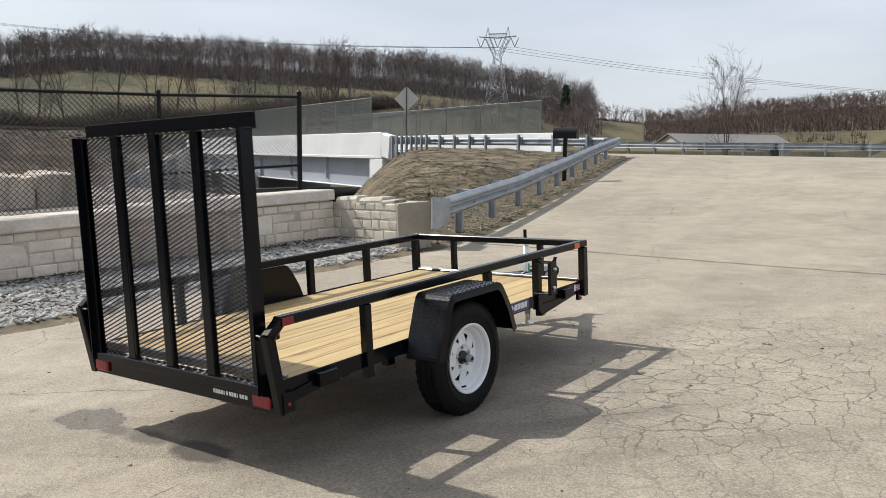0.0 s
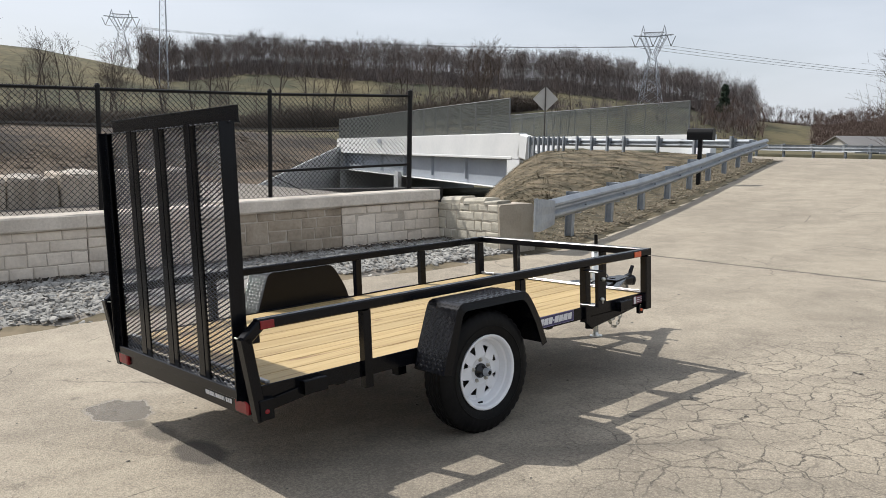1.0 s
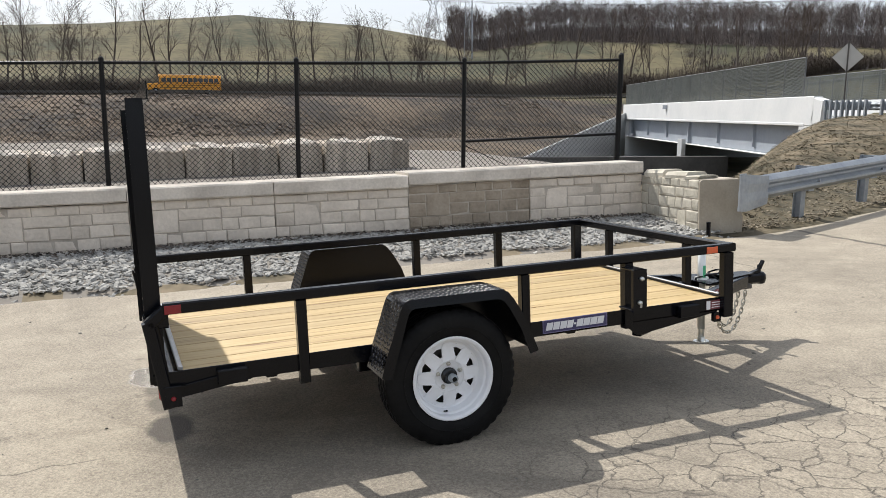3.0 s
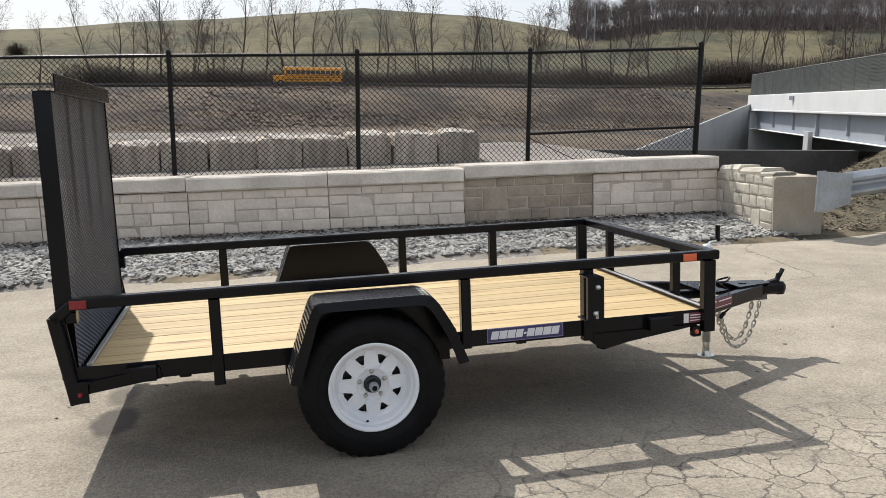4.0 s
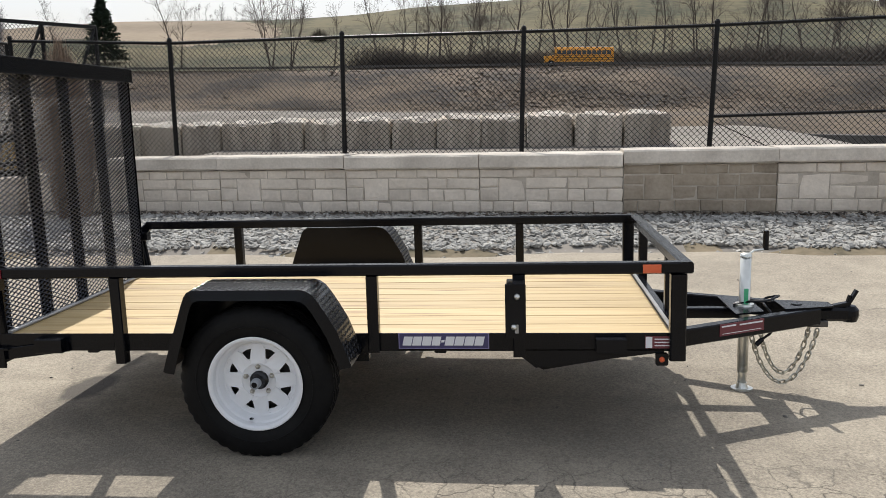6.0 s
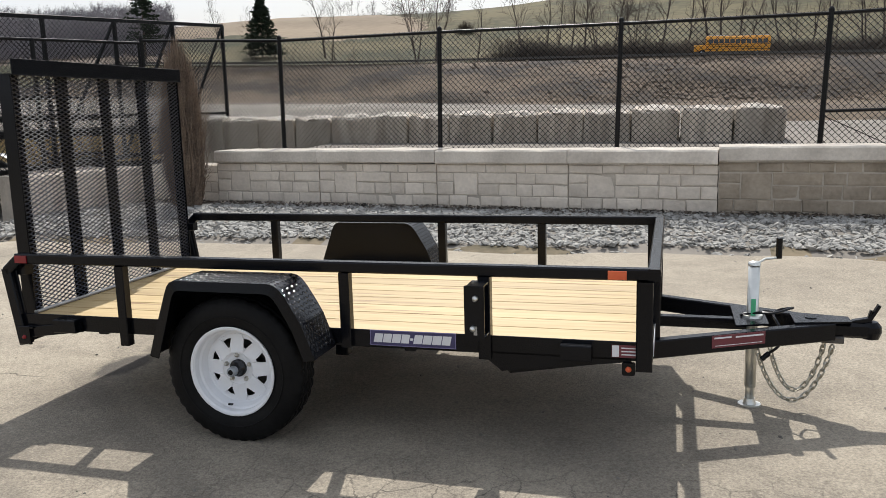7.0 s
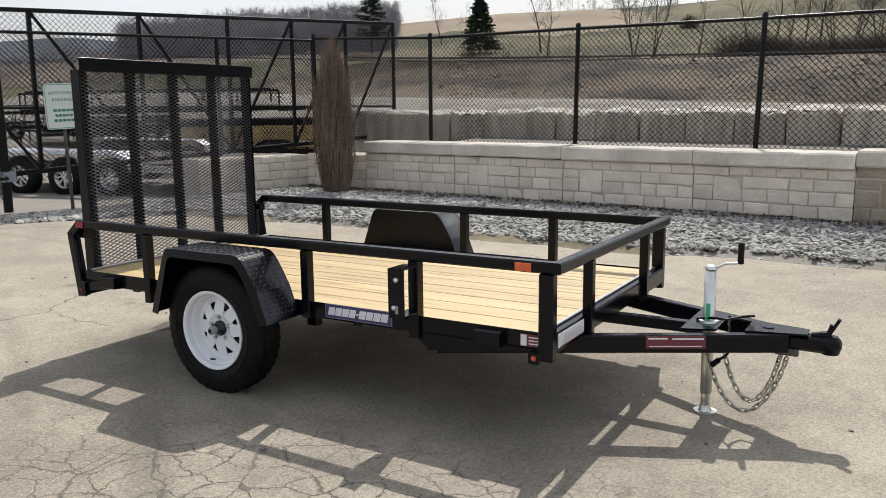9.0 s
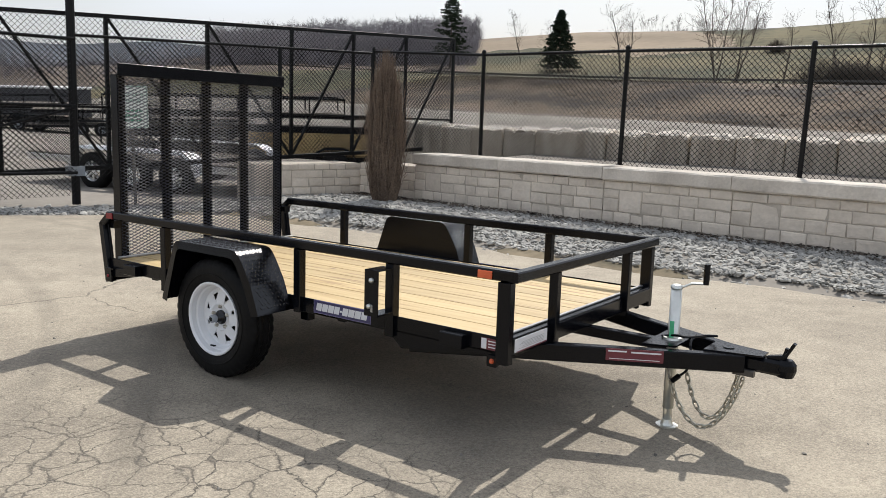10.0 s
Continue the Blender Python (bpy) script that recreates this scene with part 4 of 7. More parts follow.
def fender(s):
    x0, x1 = s * (SIDE + 0.02), s * (SIDE + 0.237)
    b, lip = Build(), Build()
    inner = [(y * 0.985 + 1.365 * 0.015, z - 0.006) for y, z in FPROF]
    for (y0, z0), (y1, z1), (u0, w0), (u1, w1) in zip(FPROF, FPROF[1:], inner, inner[1:]):
        b.poly([(x0, y0, z0), (x1, y0, z0), (x1, y1, z1), (x0, y1, z1)])
        b.poly([(x0, u0, w0), (x1, u0, w0), (x1, u1, w1), (x0, u1, w1)])
        # outer lip, turned down
        cy, cz = 1.345, 0.33
        def drop(y, z):
            d = Vector((y - cy, z - cz)).normalized() * 0.046
            return y - d.x, z - d.y
        (a0, c0), (a1, c1) = drop(y0, z0), drop(y1, z1)
        lip.poly([(x1, y0, z0), (x1 + s * 0.006, a0, c0), (x1 + s * 0.006, a1, c1), (x1, y1, z1)])
        lip.poly([(x1 - s * 0.004, u0, w0), (x1 + s * 0.002, a0, c0), (x1 + s * 0.002, a1, c1), (x1 - s * 0.004, u1, w1)])
    f = tp("fender", b, TREAD, "black tread-plate fender")
    part("lip", lip, BLACK, f, "smooth black folded lip")
    # raised tread lozenges, in alternating turns
    t = Build()
    length = [0.0]
    for (y0, z0), (y1, z1) in zip(FPROF, FPROF[1:]):
        length.append(length[-1] + math.hypot(y1 - y0, z1 - z0))
    n = int(length[-1] / 0.021)
    for i in range(1, n):
        q = i * 0.021
        for j in range(len(FPROF) - 1):
            if length[j] <= q <= length[j + 1]:
                k = (q - length[j]) / (length[j + 1] - length[j])
                (y0, z0), (y1, z1) = FPROF[j], FPROF[j + 1]
                break
        y, z = y0 + (y1 - y0) * k, z0 + (z1 - z0) * k
        d = Vector((0, y1 - y0, z1 - z0)).normalized()
        nn = Vector((0, -d.z, d.y))
        for m in range(11):
            x = x0 + s * (0.014 + m * 0.0215 + (0.0107 if i % 2 else 0))
            if abs(x) > abs(x1) - 0.006:
                continue
            w = (d * (1 if (m + i) % 2 else -1) + Vector((s, 0, 0))).normalized()
            c = w.cross(nn)
            o = Vector((x, y, z)) + nn * 0.0002
            t.poly([o - w * 0.0115, o + c * 0.0042, o + nn * 0.0030])
            t.poly([o + c * 0.0042, o + w * 0.0115, o + nn * 0.0030])
            t.poly([o + w * 0.0115, o - c * 0.0042, o + nn * 0.0030])
            t.poly([o - c * 0.0042, o - w * 0.0115, o + nn * 0.0030])
    part("tread_pattern", t, TREAD, f)
    # plate on the inner side, up from the frame
    p = Build()
    xs = s * (SIDE + 0.014)
    top = [(y, z) for y, z in FPROF if z > 0.42]
    p.sweep((xs, 0, 0), (xs + s * 0.006, 0, 0), [(-s * y, z) for y, z in top + [(1.69, 0.42), (1.0, 0.42)]])
    part("inner_plate", p, BLACK, f)
    return f


def wheel(s):
    cx, cy, cz, K = s * 0.861, 1.324, 0.334, 1.042
    w = thing("wheel", Matrix.Translation((cx, cy, cz)), "", "")
    w.parent = trailer
    tyre = Build()
    prof = [(-0.070, 0.182), (-0.084, 0.205), (-0.090, 0.238), (-0.086, 0.268), (-0.076, 0.289), (-0.068, 0.298), (-0.060, 0.303), (-0.044, 0.3045), (-0.042, 0.297), (-0.036, 0.297), (-0.034, 0.305),
            (-0.012, 0.306), (-0.010, 0.298), (-0.004, 0.298), (-0.002, 0.306), (0.002, 0.306), (0.004, 0.298), (0.010, 0.298), (0.012, 0.306), (0.034, 0.305), (0.036, 0.297), (0.042, 0.297), (0.044, 0.3045),
            (0.060, 0.303), (0.068, 0.298), (0.076, 0.289), (0.086, 0.268), (0.090, 0.238), (0.084, 0.205), (0.070, 0.182)]
    prof = [(q * 0.94, r * K) for q, r in prof]
    edge = {3: .4, 4: 1, 5: 1, 6: 1, 23: 1, 24: 1, 25: 1, 26: .4}
    tyre.lathe(prof, 120, (0, 0, 0), "x", lambda i, j: -0.006 * edge.get(j, 0) * (i % 3 == 0) - 0.006 * (i % 4 == 1) * (6 < j < 23))
    part("tyre", tyre, RUBBER, w, "black rubber tyre", True)
    side = Build().lathe([(s * 0.0845, 0.236), (s * 0.0872, 0.2375), (s * 0.0872, 0.2415), (s * 0.0845, 0.243)], 72, (0, 0, 0))
    part("sidewall_ring", side, RUBBER, w, smooth=True)
    rim = Build()
    rim.lathe([(s * 0.066, 0.192), (s * 0.078, 0.195), (s * 0.081, 0.190), (s * 0.079, 0.183), (s * 0.072, 0.177), (s * 0.046, 0.174), (s * 0.040, 0.166), (s * 0.024, 0.160), (s * 0.008, 0.155), (s * 0.006, 0.148)], 64, (0, 0, 0))
    depth = lambda r: s * (0.006 + 0.016 * smooth01((0.148 - r) / 0.05) - 0.010 * smooth01((0.07 - r) / 0.03))
    P = lambda r, a: (depth(r), r * math.cos(a), r * math.sin(a))
    for k in range(8):
        a = math.pi / 4 * k + math.pi / 8
        h, hb = math.pi / 8, 0.165
        ri, ro, r1, r2 = 0.072, 0.148, 0.095, 0.130
        i0, i1, i2 = P(ri, a - h), P(ri, a), P(ri, a + h)
        oo = [P(ro, a + q * h) for q in (-1, -0.66, -0.33, 0, 0.33, 0.66, 1)]
        h0a, h0b, hl, hr = P(r1, a - 0.05), P(r1, a + 0.05), P(r2, a - hb), P(r2, a + hb)
        hm = P(r2 + 0.003, a)
        rim.poly([i0, i1, h0a, hl, oo[1], oo[0]])
        rim.poly([i1, i2, oo[6], oo[5], hr, h0b])
        rim.poly([i1, h0b, h0a])
        rim.poly([hl, hm, oo[3], oo[2], oo[1]])
        rim.poly([hm, hr, oo[5], oo[4], oo[3]])
    rim.lathe([(depth(0.072), 0.072), (s * 0.016, 0.060), (s * 0.012, 0.040), (s * 0.012, 0.030)], 48, (0, 0, 0))
    me = rim.mesh("rim")
    r = part("rim", me, WHITE, w, "white spoked steel rim")
    so = r.modifiers.new("thickness", "SOLIDIFY")
    so.thickness, so.offset = 0.004, -1
    part("brake_drum", Build().lathe([(s * -0.07, 0.0), (s * -0.07, 0.165), (s * -0.035, 0.165), (s * -0.035, 0.0)], 40, (0, 0, 0)), DARKSTEEL, w)
    hub = Build().lathe([(s * 0.0, 0.036), (s * 0.026, 0.038), (s * 0.030, 0.034), (s * 0.032, 0.025), (s * 0.056, 0.024), (s * 0.060, 0.018), (s * 0.061, 0.0)], 28, (0, 0, 0))
    hb_ = part("hub", hub, TREAD, w, "dark steel hub with grease cap", True)
    part("grease_cap", Build().lathe([(s * 0.05, 0.021), (s * 0.084, 0.020), (s * 0.088, 0.016), (s * 0.088, 0.011)], 22, (0, 0, 0)), GALV, hb_, "dull grey grease cap", True)
    part("plug", Build().lathe([(s * 0.086, 0.012), (s * 0.089, 0.011), (s * 0.090, 0.0)], 16, (0, 0, 0)), RUBBER, hb_, "black rubber plug")
    for k in range(5):
        a = 2 * math.pi * k / 5 + 0.35
        nut = Build().lathe([(s * 0.008, 0.0115), (s * 0.026, 0.0105), (s * 0.034, 0.007), (s * 0.038, 0.0)], 6, (0, 0.057 * math.cos(a), 0.057 * math.sin(a)))
        part("lug_nut", nut, CHAIN, w, "zinc lug nut")
    part("valve", Build().rod((s * 0.030, -0.035, -0.162), (s * 0.062, -0.033, -0.15), 0.005, 8), BLACK, w)
    return w


for s in (1, -1):
    fender(s)
    wheel(s)
tp("axle", Build().bar((-0.76, 1.332, 0.334), (0.76, 1.332, 0.334), 0.055, 0.055, 0.006), BLACK)
for s in (-1, 1):
    b = Build()
    for k, (l, dz) in enumerate(((0.34, 0.0), (0.24, -0.009), (0.14, -0.018))):
        b.bar((s * 0.62, 1.332 - l, 0.385 + dz), (s * 0.62, 1.332 + l, 0.385 + dz), 0.045, 0.008, 0.002)
    tp("leaf_spring", b, BLACK)
    for y in (1.0, 1.7):
        tp("spring_hanger", Build().bar((s * 0.62, y, 0.34), (s * 0.62, y, FR_LO), 0.05, 0.06, 0.004, up=(0, 1, 0)))

# tongue
TZ = 0.372
NOSE = 3.80
for s in (-1, 1):
    b = Build()
    b.bar((s * 0.715, 2.46, TZ), (s * 0.045, 3.78, TZ + 0.012), 0.052, 0.078, 0.005)
    tp("tongue_beam", b)
    gs = Build()
    gs.sweep((s * 0.748, 0, 0), (s * 0.756, 0, 0), [(-s * 2.34, FR_LO + 0.01), (-s * 2.44, FR_LO - 0.07), (-s * 2.95, FR_LO - 0.004), (-s * 2.95, FR_LO + 0.01)])
    tp("gusset", gs)
tp("tongue_centre", Build().bar((0, 2.9, TZ + 0.02), (0, 3.46, TZ + 0.02), 0.05, 0.05, 0.004))
b = Build()
b.sweep((0, 0, TZ + 0.050), (0, 0, TZ + 0.058), [(-0.19, 3.37), (0.19, 3.37), (0.14, 3.51), (-0.14, 3.51)], up=(0, 1, 0))
b.sweep((0, 0, TZ + 0.050), (0, 0, TZ + 0.058), [(-0.10, 3.62), (0.10, 3.62), (0.045, 3.86), (-0.045, 3.86)], up=(0, 1, 0))
b.lathe([(TZ + 0.058, 0.026), (TZ + 0.062, 0.024), (TZ + 0.062, 0.0)], 14, (0, 3.70, 0), "z")
tp("tongue_plate", b)
# coupler: a ball socket with its latch
b = Build()
b.bar((0, 3.66, TZ + 0.015), (0, 3.94, TZ + 0.012), 0.08, 0.066, 0.012)
b.lathe([(-0.03, 0.036), (0.0, 0.046), (0.025, 0.044), (0.045, 0.028), (0.05, 0.0)], 18, (0, 3.945, TZ + 0.005), "z")
cpl = tp("coupler", b)
lt = Build()
lt.bar((0, 3.87, TZ + 0.045), (0, 3.94, TZ + 0.06), 0.034, 0.02, 0.003)
lt.bar((0, 3.935, TZ + 0.050), (0, 3.975, TZ + 0.125), 0.03, 0.014, 0.003, up=(0, 1, 0))
lt.bar((0, 3.935, TZ + 0.065), (0, 3.945, TZ + 0.10), 0.024, 0.012, 0.003, up=(0, 1, 0))
part("latch", lt, BLACK, cpl, "black coupler latch, raised")
# jack
JY = 3.452
b = Build()
b.rod((0, JY, 0.10), (0, JY, 0.672), 0.0255, 20)
jack = tp("jack", b, ZINC, "zinc-plated tongue jack with side crank", True, at=Matrix.Translation((0.020, 0, 0)))
part("cap", Build().lathe([(0.668, 0.028), (0.680, 0.027), (0.686, 0.016), (0.687, 0.0)], 20, (0, JY, 0), "z"), ZINC, jack, smooth=True)
part("inner_tube", Build().rod((0, JY, 0.012), (0, JY, 0.20), 0.021, 16), ZINC, jack, smooth=True)
ft = Build()
ft.sweep((0, JY, 0.006), (0, JY, 0.018), [(0.052 * math.cos(a), 0.048 * math.sin(a)) for a in [2 * math.pi * i / 16 for i in range(16)]], up=(1, 0, 0))
ft.lathe([(0.018, 0.030), (0.030, 0.026), (0.045, 0.023), (0.045, 0.0)], 16, (0, JY, 0), "z")
part("foot", ft, ZINC, jack)
part("crank", Build().pipe([(0.0, JY, 0.676), (-0.035, JY + 0.02, 0.672), (-0.05, JY + 0.05, 0.688), (-0.07, JY + 0.11, 0.692)], 0.006, 8), ZINC, jack)
part("grip", Build().rod((-0.07, JY + 0.11, 0.688), (-0.07, JY + 0.11, 0.782), 0.014, 12), BLACK, jack, "black rubber grip")
part("tag", Build().bar((0.026, JY - 0.010, 0.475), (0.026, JY + 0.010, 0.475), 0.003, 0.085, 0.001), GREEN, jack, "green paper tag")
fl = Build()
fl.lathe([(TZ + 0.058, 0.046), (TZ + 0.068, 0.044), (TZ + 0.070, 0.026)], 20, (0, JY, 0), "z")
part("flange", fl, ZINC, jack)
# wiring over the tongue
knots = [Vector(q) for q in ((0.02, 3.40, 0.435), (0.05, 3.47, 0.455), (0.07, 3.54, 0.462), (0.02, 3.60, 0.47), (-0.05, 3.63, 0.46), (-0.06, 3.57, 0.445), (0.02, 3.54, 0.44), (0.09, 3.56, 0.40), (0.11, 3.56, 0.33), (0.10, 3.52, 0.285))]
wp = []
for i in range(len(knots) - 1):
    k0, k1, k2, k3 = knots[max(0, i - 1)], knots[i], knots[i + 1], knots[min(len(knots) - 1, i + 2)]
    for j in range(5):
        t = j / 5
        wp.append(0.5 * (2 * k1 + (k2 - k0) * t + (2 * k0 - 5 * k1 + 4 * k2 - k3) * t * t + (3 * k1 - k0 - 3 * k2 + k3) * t * t * t))
wp.append(knots[-1])
wire = Build().pipe(wp, 0.006, 6)
wire.rod(wp[-1], wp[-1] + Vector((0, -0.03, -0.03)), 0.012, 8)
tp("wiring", wire, BLACK, "black trailer wiring with plug")

# safety chains: links on a hanging curve
link = Build()
ring = [(0.0145 * math.cos(a) + (0.008 if math.cos(a) > 0 else -0.008), 0.0095 * math.sin(a)) for a in [2 * math.pi * i / 14 for i in range(14)]]
for i in range(14):
    (x0, y0), (x1, y1) = ring[i], ring[(i + 1) % 14]
    link.rod((x0, 0, y0), (x1, 0, y1), 0.0040, 5, cap=False)
link_data = link.mesh("link")
link_data.materials.append(CHAIN)
for s, (a, c, sag) in ((1, (Vector((0.10, 3.46, 0.345)), Vector((0.05, 3.79, 0.345)), 0.28)), (-1, (Vector((0.03, 3.52, 0.35)), Vector((0.02, 3.76, 0.345)), 0.25))):
    ch = thing("safety_chain", Matrix.Identity(4), "galvanised safety chain", "")
    ch.parent = trailer
    pts = [a.lerp(c, t) - Vector((0, 0, sag * (1 - (2 * t - 1) ** 2) ** 0.8)) for t in [i / 80 for i in range(81)]]
    acc, nxt, flip = 0.0, 0.0, 0
    for p, q in zip(pts, pts[1:]):
        acc += (q - p).length
        if acc >= nxt:
            nxt += 0.0315
            d = (q - p).normalized()
            o = new("link", link_data)
            o.parent = ch
            o.matrix_basis = Matrix.Translation(p) @ d.to_track_quat("X", "Z").to_matrix().to_4x4() @ Matrix.Rotation(radians(45 + 90 * flip), 4, "X")
            flip = 1 - flip
tp("chain_hook", Build().bar((0.045, 3.74, 0.345), (0.045, 3.83, 0.345), 0.03, 0.03, 0.005), DARKSTEEL)

# decals on the side, as plain bars in their colours
DZ = (FR_LO + FR_HI) / 2
for s in (1, -1):
    dl = tp("maker_decal", Build().bar((s * (SIDE + 0.0055), 1.884, DZ + 0.006), (s * (SIDE + 0.0055), 2.248, DZ + 0.006), 0.002, 0.060, 0.0005), DECAL, "navy maker's decal with pale slanted lettering shapes")
    part("border", Build().bar((s * (SIDE + 0.005), 1.880, DZ + 0.006), (s * (SIDE + 0.005), 2.252, DZ + 0.006), 0.0016, 0.067, 0.0005), VIOLET, dl)
    y = 1.900
    for w in (0.036, 0.036, 0.037, 0.034, 0.013, 0.036, 0.037, 0.038, 0.036):
        x = s * (SIDE + 0.0072)
        h0, h1 = (-0.019, 0.019) if w > 0.02 else (-0.006, 0.004)
        q = Build()
        lean = 0.22
        q.poly([(x, y + u + lean * z, DZ + 0.006 + z) for u, z in ((0, h0), (w, h0), (w, h1), (0, h1))])
        part("lettering", q, LETTER, dl)
        y += w + 0.0035
st = tp("coating_sticker", Build().bar((SIDE + 0.0055, 2.875, DZ), (SIDE + 0.0055, 2.985, DZ), 0.002, 0.05, 0.0005), MAROON, "maroon and white sticker")
part("white_field", Build().bar((SIDE + 0.0068, 2.877, DZ), (SIDE + 0.0068, 2.903, DZ), 0.001, 0.046, 0.0003), LETTER, st)
for z in (DZ + 0.013, DZ, DZ - 0.013):
    part("print", Build().bar((SIDE + 0.0068, 2.912, z), (SIDE + 0.0068, 2.975, z), 0.001, 0.005, 0.0003), LETTER, st)
# dealer's sticker on the near tongue beam
u = (Vector((0.045, 3.78, TZ + 0.012)) - Vector((0.715, 2.46, TZ)))
un = u.normalized()
nrm = Vector((un.y, -un.x, 0))
c0 = Vector((0.715, 2.46, TZ)) + u * 0.60 + nrm * 0.0272 + Vector((0, 0, 0.010))
st = tp("dealer_sticker", Build().bar(c0, c0 + un * 0.25, 0.002, 0.055, 0.0005), MAROON, "maroon dealer sticker with pale print")
for z, a, e in ((0.016, 0.01, 0.09), (0.014, 0.11, 0.24), (-0.018, 0.015, 0.235)):
    part("print", Build().bar(c0 + un * a + nrm * 0.0014 + Vector((0, 0, z)), c0 + un * e + nrm * 0.0014 + Vector((0, 0, z)), 0.001, 0.007 if z > 0.01 else 0.003, 0.0003), LETTER, st)
st = tp("front_sticker", Build().bar((0.46, FRONT + 0.0015, DZ + 0.008), (0.74, FRONT + 0.0015, DZ + 0.008), 0.002, 0.058, 0.0005), LETTER, "white warning sticker with red edge")
part("edge", Build().bar((0.46, FRONT + 0.0026, DZ - 0.021), (0.72, FRONT + 0.0026, DZ - 0.021), 0.001, 0.006, 0.0003), MAROON, st)
for i in range(5):
    part("print", Build().bar((0.49, FRONT + 0.0026, DZ - 0.009 + i * 0.006), (0.70 - 0.02 * (i % 3), FRONT + 0.0026, DZ - 0.009 + i * 0.006), 0.001, 0.002, 0.0003), surf("grey_print", (0.3, 0.3, 0.3), (0.35, 0.35, 0.35), 3, 0.6, bump=0) if i == 0 else bpy.data.materials["grey_print"], st)

# ramp gate, standing upright at the rear
GY, GB, GT = 0.110, 0.425, 1.615
gate = tp("ramp_gate", Build().bar((-0.69, GY - 0.02, GB + 0.02), (0.69, GY - 0.02, GB + 0.02), 0.045, 0.045, 0.004), BLACK, "raised ramp gate of expanded steel mesh and angle bars")
for x in (-0.655, -0.335, -0.01, 0.315, 0.645):
    q = Build()
    q.bar((x, GY - 0.028, GB), (x, GY - 0.028, GT), 0.005, 0.055, 0.001, up=(1, 0, 0))
    q.bar((x, GY - 0.003, GB), (x, GY - 0.003, GT), 0.062, 0.005, 0.001, up=(0, 1, 0))
    if abs(x) > 0.6:
        e = 0.674 if x > 0 else -0.674
        q.box(e - 0.003, e + 0.003, GY - 0.056, GY + 0.012, GB, GT)
    part("gate_bar", q, BLACK, gate)
q = Build()
q.bar((-0.68, GY + 0.03, GT + 0.03), (0.68, GY + 0.03, GT + 0.03), 0.005, 0.075, 0.001)
q.bar((-0.69, GY + 0.008, GT - 0.006), (0.69, GY + 0.008, GT - 0.006), 0.05, 0.005, 0.001)
part("top_angle", q, BLACK, gate)
part("bottom_rail", Build().bar((-0.69, GY + 0.02, GB + 0.01), (0.69, GY + 0.02, GB + 0.01), 0.05, 0.04, 0.004), BLACK, gate)
# expanded mesh: flat strands both ways
ms = Build()
LW, SW = 0.050, 0.021
x0, x1, z0, z1 = -0.672, 0.672, GB + 0.02, GT
for way in (1, -1):
    k = SW / LW * way
    n = int((z1 - z0 + (x1 - x0) * abs(k)) / SW) + 2
    for i in range(n):
        c = z0 + i * SW - ((x1 - x0) * abs(k) if way == 1 else 0)
        # line z = c + k (x - x0)
        xa, xb = x0, x1
        za, zb = c, c + k * (x1 - x0)
        if way == 1:
            if za < z0:
                xa, za = x0 + (z0 - c) / k, z0
            if zb > z1:
                xb, zb = x0 + (z1 - c) / k, z1
        else:
            if za > z1:
                xa, za = x0 + (z1 - c) / k, z1
            if zb < z0:
                xb, zb = x0 + (z0 - c) / k, z0
        if xb - xa < 0.01:
            continue
        ms.sweep((xa, GY + 0.004 + way * 0.0012, za), (xb, GY + 0.004 + way * 0.0012, zb), [(-0.0030, -0.0013), (0.0030, -0.0013), (0.0030, 0.0013), (-0.0030, 0.0013)], up=(0, 0.60, 0.80), cap=False)
part("mesh", ms, MESHCOAT, gate, raw=True)
for s in (-1, 1):
    q = Build()
    q.bar((s * 0.715, GY - 0.03, 0.70), (s * 0.715, GY + 0.035, 0.70), 0.05, 0.05, 0.005)
    q.bar((s * 0.745, GY - 0.035, 0.715), (s * 0.745, GY + 0.0, 0.44), 0.012, 0.05, 0.003, up=(0, 1, 0))
    q.rod((s * 0.66, GY - 0.035, 0.69), (s * 0.76, GY - 0.035, 0.69), 0.012, 10)
    lt = part("gate_latch", q, BLACK, gate)
    part("pin", Build().pipe([(s * 0.69, GY - 0.055, 0.705), (s * 0.745, GY - 0.055, 0.70), (s * 0.752, GY - 0.055, 0.655)], 0.004, 8), ZINC, lt, "zinc latch pin")
    part("hinge", Build().rod((s * 0.60, GY - 0.01, GB - 0.004), (s * 0.71, GY - 0.01, GB - 0.004), 0.014, 10), BLACK, gate)

# ---------------------------------------------------------------- guard rails
def wbeam(depth=0.083, h=0.312, t=0.004):
    """Section of a corrugated rail: across and up."""
    front = [(0.0, -0.5), (0.25, -0.46), (1.0, -0.30), (1.0, -0.20), (0.1, -0.05), (0.1, 0.05), (1.0, 0.20), (1.0, 0.30), (0.25, 0.46), (0.0, 0.5)]
    pts = [(d * depth, z * h) for d, z in front]
    return pts + [(d - t, z) for d, z in reversed(pts)]


